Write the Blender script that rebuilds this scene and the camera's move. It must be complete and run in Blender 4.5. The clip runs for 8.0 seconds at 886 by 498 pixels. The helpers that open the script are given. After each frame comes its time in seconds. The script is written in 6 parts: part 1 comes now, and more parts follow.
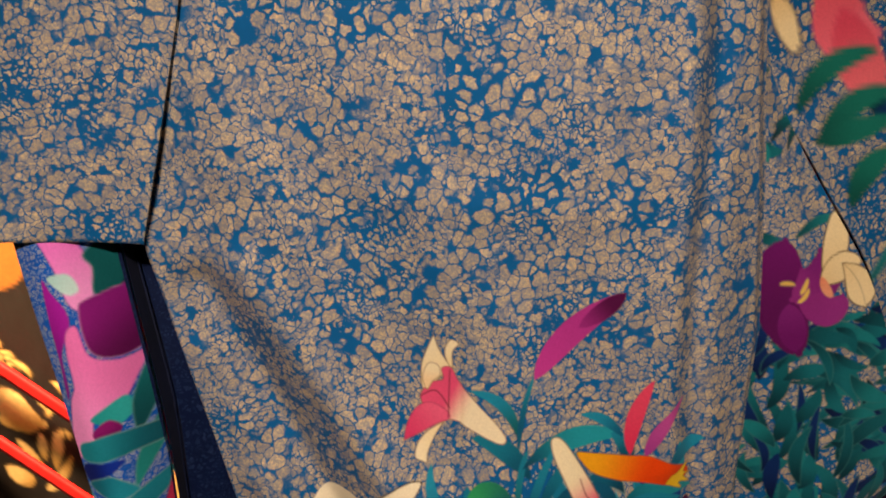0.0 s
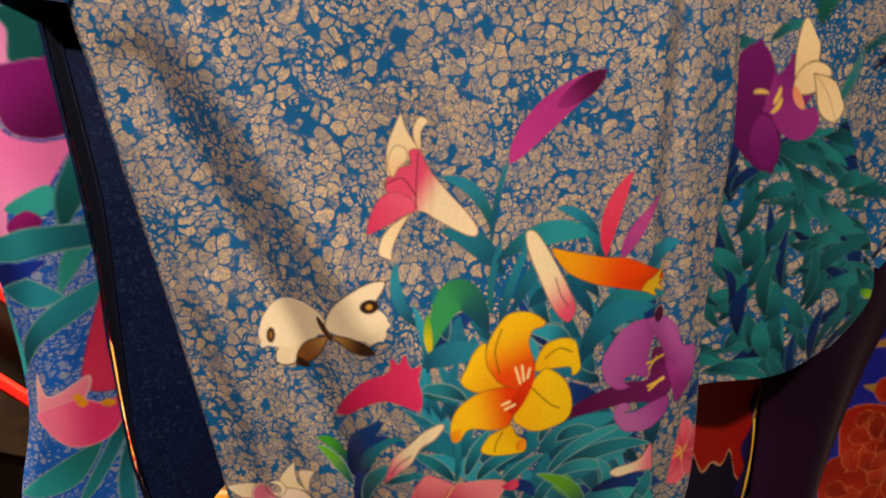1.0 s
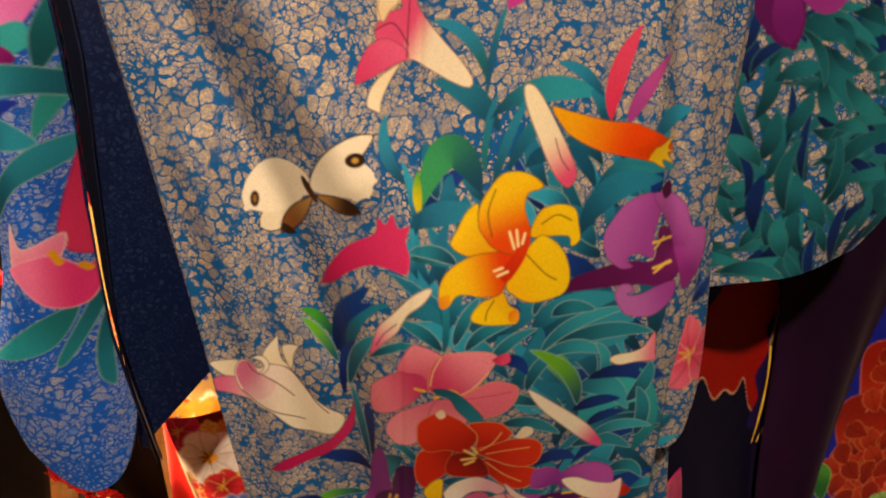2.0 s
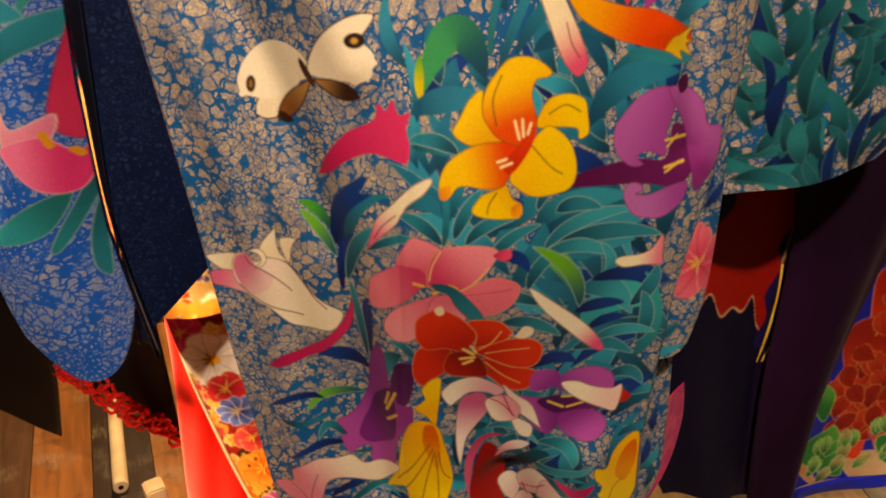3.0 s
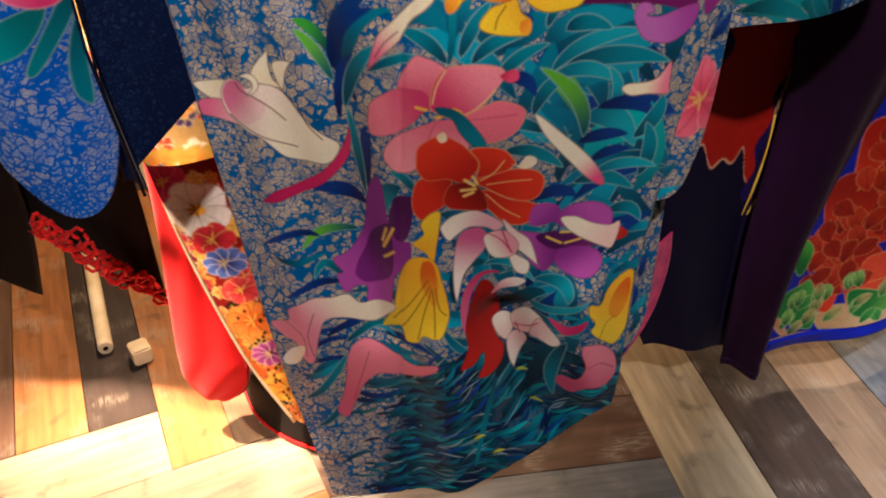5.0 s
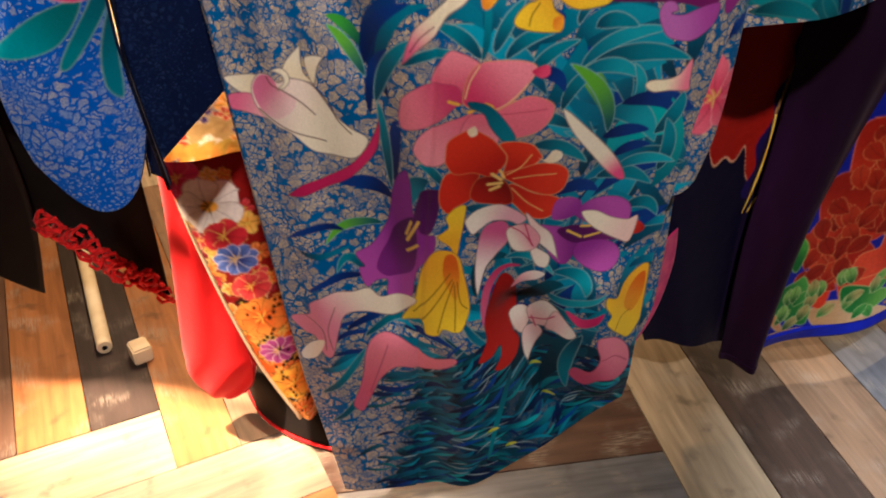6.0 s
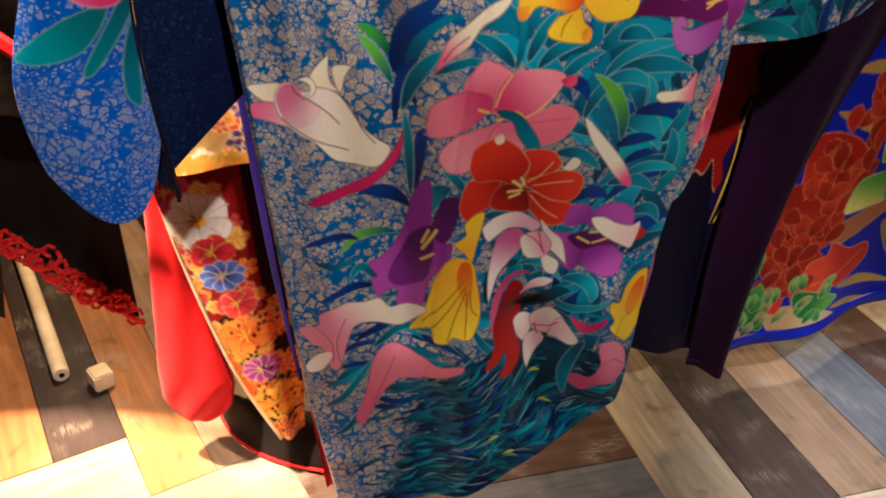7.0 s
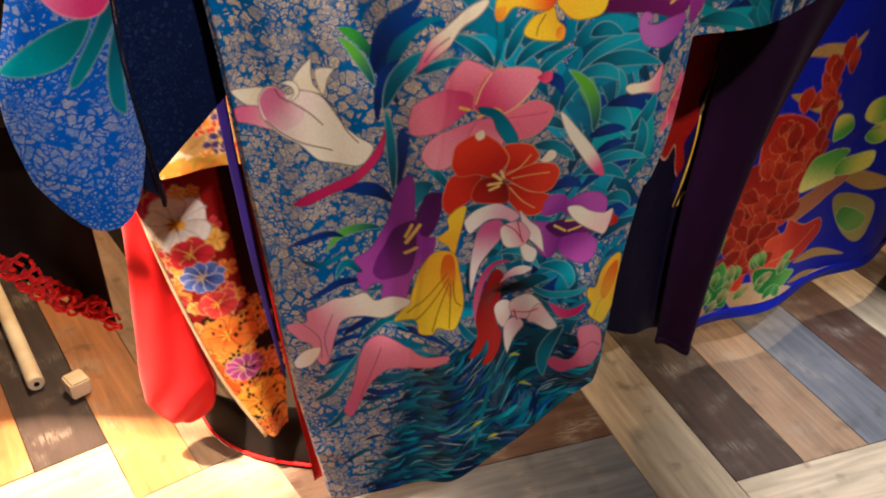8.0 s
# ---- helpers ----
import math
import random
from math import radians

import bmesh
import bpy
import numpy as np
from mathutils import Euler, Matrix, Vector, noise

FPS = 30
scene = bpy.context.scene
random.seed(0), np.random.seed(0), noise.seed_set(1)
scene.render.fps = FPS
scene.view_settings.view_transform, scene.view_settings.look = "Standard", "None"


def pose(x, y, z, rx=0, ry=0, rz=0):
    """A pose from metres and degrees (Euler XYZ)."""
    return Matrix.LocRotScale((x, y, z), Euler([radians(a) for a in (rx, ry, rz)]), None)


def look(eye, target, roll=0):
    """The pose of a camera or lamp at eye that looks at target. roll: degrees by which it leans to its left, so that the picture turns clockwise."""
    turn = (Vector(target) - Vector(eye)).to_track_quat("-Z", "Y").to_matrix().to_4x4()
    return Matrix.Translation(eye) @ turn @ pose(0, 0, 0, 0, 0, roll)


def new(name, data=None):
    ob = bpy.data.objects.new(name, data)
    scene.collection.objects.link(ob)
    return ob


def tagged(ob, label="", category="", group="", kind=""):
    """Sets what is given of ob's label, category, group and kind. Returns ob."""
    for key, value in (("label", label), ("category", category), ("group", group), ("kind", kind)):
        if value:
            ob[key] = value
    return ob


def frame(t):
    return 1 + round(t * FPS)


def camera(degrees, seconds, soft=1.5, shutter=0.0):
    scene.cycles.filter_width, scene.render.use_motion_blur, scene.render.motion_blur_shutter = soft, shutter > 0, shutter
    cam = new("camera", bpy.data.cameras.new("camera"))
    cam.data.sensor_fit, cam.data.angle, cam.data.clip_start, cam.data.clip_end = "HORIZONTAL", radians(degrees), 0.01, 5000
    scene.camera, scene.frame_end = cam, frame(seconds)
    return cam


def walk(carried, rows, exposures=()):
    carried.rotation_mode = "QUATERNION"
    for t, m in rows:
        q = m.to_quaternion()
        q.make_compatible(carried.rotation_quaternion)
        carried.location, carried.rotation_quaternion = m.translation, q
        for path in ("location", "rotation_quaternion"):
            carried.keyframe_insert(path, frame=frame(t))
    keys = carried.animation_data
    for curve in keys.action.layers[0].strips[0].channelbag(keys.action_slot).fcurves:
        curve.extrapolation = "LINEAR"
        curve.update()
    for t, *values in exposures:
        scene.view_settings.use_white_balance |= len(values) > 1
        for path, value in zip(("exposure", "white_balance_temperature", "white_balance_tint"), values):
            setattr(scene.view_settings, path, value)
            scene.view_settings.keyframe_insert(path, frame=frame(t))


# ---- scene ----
cam = camera(60.86, 8.0, soft=2.0)
PATH = [
    (0, (0.067, -0.726, 1.614), (-0.067, 1.173, 1.001), -5.0),
    (0.5, (0.013, -0.739, 1.464), (0.015, 1.182, 0.907), -4.0),
    (1, (0.005, -0.731, 1.387), (0.074, 1.166, 0.756), -3.0),
    (1.5, (0.018, -0.731, 1.307), (0.058, 1.166, 0.674), -2.8),
    (3, (0.043, -0.72, 1.208), (0.005, 1.1, 0.378), -1.3),
    (3.5, (0.038, -0.718, 1.182), (0.012, 1.056, 0.259), -1.5),
    (4, (0.024, -0.727, 1.157), (0.043, 1.009, 0.164), -0.9),
    (4.5, (0.016, -0.732, 1.15), (0.058, 0.976, 0.111), -0.3),
    (5, (0.009, -0.73, 1.147), (0.049, 0.945, 0.055), -0.1),
    (6.5, (-0.095, -0.755, 1.142), (0.090, 0.928, 0.077), 2.2),
    (7, (-0.153, -0.757, 1.132), (0.151, 0.935, 0.110), 3.5),
    (7.5, (-0.178, -0.758, 1.138), (0.203, 0.901, 0.087), 3.6),
    (8, (-0.185, -0.774, 1.148), (0.222, 0.886, 0.109), 3.0),
]
walk(cam, [(t, look(eye, aim, roll)) for t, eye, aim, roll in PATH],
     exposures=[(0.0, -0.42, 6650, 12), (1.0, -0.28, 7050, 14), (1.5, -0.25, 7100, 15), (3.0, -0.2, 7800, 16), (4.0, -0.28, 7400, 15), (4.5, -0.3, 6300, 14), (5.0, -0.25, 5600, 14), (6.5, -0.25, 5550, 14), (8.0, -0.2, 5600, 14)])

# ---- light: warm ceiling spots of a shop ----
world = bpy.data.worlds.new("world")
scene.world = world
world.use_nodes = True
world.node_tree.nodes["Background"].inputs[0].default_value = (1.0, 0.84, 0.68, 1)
world.node_tree.nodes["Background"].inputs[1].default_value = 0.006


def spot(eye, target, watts, size, cone, colour, blend=0.4):
    data = bpy.data.lights.new("ceiling_spot", "SPOT")
    data.energy, data.shadow_soft_size, data.color = watts, size, colour
    data.spot_size, data.spot_blend = radians(cone), blend
    ob = new("ceiling_spot", data)
    ob.matrix_world = look(eye, target)


spot((0.10, -1.70, 2.62), (0.04, 0.0, 1.06), 262, 0.05, 52, (1.0, 0.80, 0.60), 0.85)
spot((-1.05, 0.06, 2.62), (-0.42, 0.32, 0.0), 3300, 0.05, 25, (1.0, 0.64, 0.36), 0.8)
spot((1.60, -0.38, 2.62), (1.22, 0.01, 0.0), 620, 0.08, 30, (1.0, 0.92, 0.84), 0.7)
spot((-0.5, 1.70, 2.62), (-0.55, 1.0, 0.0), 420, 0.08, 54, (1.0, 0.62, 0.30), 0.6)
spot((1.5, 1.95, 2.62), (1.55, 1.10, 0.0), 320, 0.08, 44, (1.0, 0.66, 0.34), 0.6)

# ---- colours and materials ----
def tone(code):
    """Linear colour from a six-digit sRGB code."""
    rgb = [int(code[i:i + 2], 16) / 255 for i in (0, 2, 4)]
    return tuple(c / 12.92 if c < 0.04045 else ((c + 0.055) / 1.055) ** 2.4 for c in rgb)


class Nodes:
    """Short hand for a node material."""

    def __init__(self, name, rough=0.6, sheen=0.0):
        self.mat = bpy.data.materials.new(name)
        self.mat.use_nodes = True
        self.tree = self.mat.node_tree
        self.bsdf = self.tree.nodes["Principled BSDF"]
        self.bsdf.inputs["Roughness"].default_value = rough
        self.bsdf.inputs["Sheen Weight"].default_value = sheen
        self.coord = self.add("ShaderNodeTexCoord").outputs["Object"]

    def add(self, kind):
        return self.tree.nodes.new(kind)

    def times(self, a, b):
        """The product of two colours."""
        n = self.add("ShaderNodeMix")
        n.data_type, n.blend_type = "RGBA", "MULTIPLY"
        n.inputs[0].default_value = 1
        self.put(a, n.inputs[6]), self.put(b, n.inputs[7])
        return n.outputs[2]

    def dye(self):
        n = self.add("ShaderNodeAttribute")
        n.attribute_name = "dye"
        return n

    def put(self, value, socket):
        if isinstance(value, (int, float)):
            socket.default_value = value
        elif isinstance(value, tuple):
            socket.default_value = (*value, 1) if len(socket.default_value) == 4 else value
        else:
            self.tree.links.new(value, socket)

    def noise(self, scale, detail=3.0, vec=None, colour=False):
        n = self.add("ShaderNodeTexNoise")
        n.inputs["Scale"].default_value, n.inputs["Detail"].default_value = scale, detail
        self.put(vec or self.coord, n.inputs["Vector"])
        return n.outputs["Color" if colour else "Fac"]

    def cells(self, scale, vec, feature="DISTANCE_TO_EDGE", out="Distance"):
        n = self.add("ShaderNodeTexVoronoi")
        n.feature = feature
        n.inputs["Scale"].default_value = scale
        self.put(vec, n.inputs["Vector"])
        return n.outputs[out]

    def math(self, op, a, b=0.0):
        n = self.add("ShaderNodeMath")
        n.operation = op
        self.put(a, n.inputs[0]), self.put(b, n.inputs[1])
        return n.outputs[0]

    def step(self, value, low, high):
        n = self.add("ShaderNodeMapRange")
        n.interpolation_type = "SMOOTHSTEP"
        for sock, v in zip(("Value", "From Min", "From Max"), (value, low, high)):
            self.put(v, n.inputs[sock])
        return n.outputs[0]

    def mix(self, fac, a, b):
        n = self.add("ShaderNodeMix")
        n.data_type = "RGBA"
        self.put(fac, n.inputs[0]), self.put(a, n.inputs[6]), self.put(b, n.inputs[7])
        return n.outputs[2]

    def shift(self, vec, size, amount):
        """The coordinate pushed about by a noise."""
        n = self.add("ShaderNodeVectorMath")
        n.operation = "MULTIPLY_ADD"
        self.put(self.noise(size, 2, vec, True), n.inputs[0])
        n.inputs[1].default_value = (amount,) * 3
        self.put(vec, n.inputs[2])
        return n.outputs[0]

    def bump(self, height, strength, distance):
        n = self.add("ShaderNodeBump")
        n.inputs["Strength"].default_value, n.inputs["Distance"].default_value = strength, distance
        self.put(height, n.inputs["Height"])
        self.put(n.outputs[0], self.bsdf.inputs["Normal"])

    def done(self, colour):
        self.put(colour, self.bsdf.inputs["Base Color"])
        return self.mat


def weave(m, strength=0.25):
    """Fine thread relief and soft crumple of silk."""
    m.bsdf.inputs["Specular IOR Level"].default_value = 0.12
    fine = m.noise(900, 2)
    soft = m.noise(26, 3)
    m.bump(m.math("ADD", m.math("MULTIPLY", fine, 0.10), soft), strength, 0.006)


def marbled(name, ground, fleck, fleck2, cover, cell, printed=True, gold=0.25):
    """Blue silk with a crackled pattern of pale, gold-dusted flecks, and a dyed print over it."""
    m = Nodes(name, 0.68, 0.03)
    flat = m.add("ShaderNodeMapping")
    flat.inputs["Scale"].default_value = (1, 0.35, 1)
    m.put(m.coord, flat.inputs["Vector"])
    vec = m.shift(m.shift(m.shift(flat.outputs[0], 260, 0.0035), 75, 0.012), 14, 0.03)
    patch = m.noise(11, 3, vec)
    where = m.noise(19, 2, vec)
    gap = m.math("ADD", m.math("MULTIPLY", m.step(patch, 0.46, 0.74), 0.17), cover)

    def pebbles(scale):
        """Rounded flecks of one size."""
        edge = m.step(m.math("SUBTRACT", m.cells(scale, vec), gap), 0.0, 0.05)
        return m.math("MULTIPLY", edge, m.step(m.cells(scale, vec, "F1"), 0.72, 0.54))

    tiny = m.cells(cell * 4.6, vec)
    cut = m.step(where, 0.45, 0.55)
    mask = m.math("ADD", m.math("MULTIPLY", pebbles(cell), m.math("SUBTRACT", 1.0, cut)), m.math("MULTIPLY", pebbles(cell * 1.8), cut))
    crack = m.step(tiny, 0.02, 0.12)
    dust = m.step(m.noise(340, 2), 0.40, 0.58)
    mask = m.math("MULTIPLY", mask, m.math("ADD", 0.5, m.math("MULTIPLY", m.math("MULTIPLY", crack, dust), 0.5)))
    hue = m.cells(cell, vec, "F1", "Color")
    split = m.add("ShaderNodeSeparateColor")
    m.put(hue, split.inputs[0])
    pale = m.mix(split.outputs[0], fleck, fleck2)
    colour = m.mix(mask, m.mix(m.noise(30, 3), ground, tuple(c * 0.6 for c in ground)), pale)
    if printed:
        dye = m.dye()
        thread = m.math("ADD", 0.86, m.math("MULTIPLY", m.noise(420, 3), 0.28))
        colour = m.mix(dye.outputs["Alpha"], colour, m.times(dye.outputs["Color"], thread))
        mask = m.math("MULTIPLY", mask, m.math("SUBTRACT", 1.0, dye.outputs["Alpha"]))
    m.put(m.math("MULTIPLY", mask, gold), m.bsdf.inputs["Metallic"])
    weave(m)
    return m.done(colour)


def printed_cloth(name, rough=0.55, sheen=0.02):
    """Silk whose whole colour is the dyed print."""
    m = Nodes(name, rough, sheen)
    weave(m)
    return m.done(m.times(m.dye().outputs["Color"], m.math("ADD", 0.8, m.math("MULTIPLY", m.noise(120, 4), 0.4))))


def plain_cloth(name, a, b, rough=0.6, sheen=0.02, scale=9, streak=1.0):
    m = Nodes(name, rough, sheen)
    flat = m.add("ShaderNodeMapping")
    flat.inputs["Scale"].default_value = (1, 1, streak)
    m.put(m.coord, flat.inputs["Vector"])
    weave(m)
    return m.done(m.mix(m.step(m.noise(scale, 4, flat.outputs[0]), 0.3, 0.7), a, b))


def plank_material(name, tones):
    """Printed wood boards: every board has its own tone, grain along its length."""
    m = Nodes(name, 0.42)
    info = m.add("ShaderNodeObjectInfo").outputs["Random"]
    long = m.add("ShaderNodeMapping")
    long.inputs["Scale"].default_value = (2.2, 26, 8)
    move = m.add("ShaderNodeCombineXYZ")
    m.put(m.math("MULTIPLY", info, 37.0), move.inputs[0]), m.put(m.math("MULTIPLY", info, 11.0), move.inputs[2])
    m.put(m.coord, long.inputs["Vector"]), m.put(move.outputs[0], long.inputs["Location"])
    grain = m.noise(2.4, 6, m.shift(long.outputs[0], 1.2, 0.6))
    knot = m.noise(1.1, 3, long.outputs[0])
    fine = m.noise(14, 4, long.outputs[0])
    ramp = m.add("ShaderNodeValToRGB")
    ramp.color_ramp.interpolation = "CONSTANT"
    ramp.color_ramp.elements[0].color = (*tone(tones[0]), 1)
    ramp.color_ramp.elements[1].position, ramp.color_ramp.elements[1].color = 1 / 3, (*tone(tones[1]), 1)
    ramp.color_ramp.elements.new(2 / 3).color = (*tone(tones[2]), 1)
    m.put(info, ramp.inputs[0])
    shade = m.math("ADD", 0.05, m.math("ADD", m.math("MULTIPLY", grain, 1.25), m.math("MULTIPLY", knot, 0.55)))
    wood = m.times(ramp.outputs[0], shade)
    # limewashed wear: pale patches and dark scuffs across the grain
    worn = m.step(m.noise(9, 6, m.coord), 0.50, 0.72)
    worn = m.math("MULTIPLY", m.math("MULTIPLY", worn, m.step(fine, 0.35, 0.65)), 0.55)
    scuff = m.math("MULTIPLY", m.step(m.noise(16, 6, m.coord), 0.56, 0.74), 0.5)
    wood = m.mix(scuff, m.mix(worn, wood, tone("a09888")), tone("33291f"))
    m.bump(m.math("ADD", grain, m.math("MULTIPLY", fine, 0.4)), 0.25, 0.002)
    m.put(m.math("ADD", 0.3, m.math("MULTIPLY", fine, 0.3)), m.bsdf.inputs["Roughness"])
    return m.done(wood)


BLUE, TAN, TAN2 = tone("0466ac"), tone("e4cca2"), tone("b4a48e")
MARBLE = marbled("marbled_blue_silk", BLUE, TAN, TAN2, 0.022, 76)
MARBLE_SIDE = marbled("marbled_blue_silk_dense", tone("0e66dc"), tone("b0b4c4"), tone("86a2d8"), 0.06, 110)
# the same marbled silk, with the back face's shade put into its colours
MARBLE_SHADED = marbled("marbled_blue_silk_shaded", tone("041640"), tone("22345e"), tone("10244c"), 0.13, 130, False, 0.02)
PRINT = printed_cloth("printed_silk")
NAVY = plain_cloth("navy_lining", tone("0c1226"), tone("121b3a"))
PLUM = plain_cloth("plum_silk", tone("1a0620"), tone("2c0e36"), 0.6, 0.02, 6, 0.3)
RED = plain_cloth("red_silk", tone("e01410"), tone("c00c0c"), 0.6, 0.1, 6, 0.4)
BLACK = plain_cloth("black_silk", tone("0c0908"), tone("141010"), 0.6)
MAGENTA = plain_cloth("magenta_lining", tone("c0186e"), tone("e0407a"), 0.5, 0.1, 40)
WHITE_WOOD = plain_cloth("pale_wood", tone("d9c8a0"), tone("e8dab8"), 0.55, 0.0, 18, 0.2)
PLASTER = plain_cloth("wall_plaster", tone("8c7a66"), tone("7e6c58"), 0.9, 0.0, 3)
METAL = Nodes("brushed_metal", 0.3).done(tone("9a9a9a"))
METAL.node_tree.nodes["Principled BSDF"].inputs["Metallic"].default_value = 1
CORD = plain_cloth("red_cord", tone("e0201a"), tone("a80f10"), 0.6, 0.1, 120)
PLANKS = {
    "pale": plank_material("limed_plank", ("a8987c", "b4a488", "9c8e78")),
    "tan": plank_material("tan_plank", ("94785a", "a08464", "8c7258")),
    "amber": plank_material("amber_plank", ("a06c3c", "ac7844", "946236")),
    "brown": plank_material("brown_plank", ("5a4232", "644a38", "503a2e")),
    "dark": plank_material("dark_plank", ("3e322a", "483a30", "362c28")),
    "grey": plank_material("grey_plank", ("626468", "6c6c6e", "585c62")),
}

# ---- shapes ----
def soft(x):
    x = np.clip(x, 0, 1)
    return x * x * (3 - 2 * x)


def ridge(x, z, x0, z0, x1, z1, width, height):
    """A fold of the cloth along a line, fading out at both ends; to the front where height is negative."""
    dx, dz = x1 - x0, z1 - z0
    s = ((x - x0) * dx + (z - z0) * dz) / (dx * dx + dz * dz)
    near = np.hypot(x - x0 - np.clip(s, 0, 1) * dx, z - z0 - np.clip(s, 0, 1) * dz)
    return height * np.exp(-(near / width) ** 2)


def crease(x, z, width, height, *points):
    """A fold that follows a bent line."""
    near = 9.0
    for (x0, z0), (x1, z1) in zip(points, points[1:]):
        dx, dz = x1 - x0, z1 - z0
        f = np.clip(((x - x0) * dx + (z - z0) * dz) / (dx * dx + dz * dz), 0, 1)
        near = np.minimum(near, np.hypot(x - x0 - f * dx, z - z0 - f * dz))
    return height * np.exp(-(near / width) ** 2)


def drape(x, z):
    """Depth of the hanging front of the blue kimono over its width and height."""
    bell = np.exp(-((x - 0.04) / 0.17) ** 2)
    belly = 0.3 + 0.75 * np.exp(-((z - 0.92) / 0.2) ** 2)
    y = 0.03 - 0.10 * bell * belly + 0.03 * soft((0.6 - z) / 0.3) + 0.05 * soft((x - 0.26) / 0.12)
    y = y + crease(x, z, 0.027, 0.022, (-0.26, 1.34), (-0.13, 1.04), (-0.075, 0.88), (-0.055, 0.54))
    y = y + ridge(x, z, -0.20, 1.36, -0.05, 1.08, 0.030, -0.018)
    y = y + crease(x, z, 0.024, -0.013, (-0.22, 1.10), (-0.165, 0.84), (-0.13, 0.30))
    y = y + crease(x, z, 0.018, 0.014, (0.31, 1.66), (0.272, 1.2), (0.28, 0.98))
    y = y + ridge(x, z, 0.28, 1.66, 0.245, 1.1, 0.02, -0.007) + ridge(x, z, -0.05, 1.44, 0.20, 1.40, 0.02, -0.004)
    y = y + ridge(x, z, 0.10, 0.56, 0.15, 0.36, 0.030, 0.034) + ridge(x, z, 0.02, 0.52, 0.05, 0.30, 0.035, -0.014)
    y = y + ridge(x, z, 0.20, 0.60, 0.23, 0.42, 0.030, -0.022) + ridge(x, z, -0.02, 0.42, 0.0, 0.20, 0.03, 0.012)
    y = y + 0.003 * np.sin(31 * x + 6 * z + 1.3) + 0.0025 * np.sin(17 * z + 40 * x)
    middle = np.interp(z, (0.5, 0.93, 0.99, 1.38, 1.62), (-0.03, -0.012, 0.004, 0.033, 0.067))
    return y + 0.0022 * np.exp(-((x - middle) / 0.0035) ** 2)


def sleeve_depth(z):
    """Depth of the long left sleeve over its height."""
    return np.interp(z, (0.62, 0.70, 0.80, 0.95, 1.10, 1.30, 1.40, 1.80), (0.01, 0.0, -0.015, -0.025, -0.025, -0.012, 0.0, 0.04))


def bend(points, s):
    """A smooth line through a few numbers at even steps."""
    p = np.asarray(points, float)
    t = np.clip(s, 0, 1) * (len(p) - 1)
    i = np.clip(t.astype(int), 0, len(p) - 2)
    f = t - i
    a, b, c, d = p[np.maximum(i - 1, 0)], p[i], p[i + 1], p[np.minimum(i + 2, len(p) - 1)]
    return b + 0.5 * f * (c - a + f * (2 * a - 5 * b + 4 * c - d + f * (3 * (b - c) + d - a)))


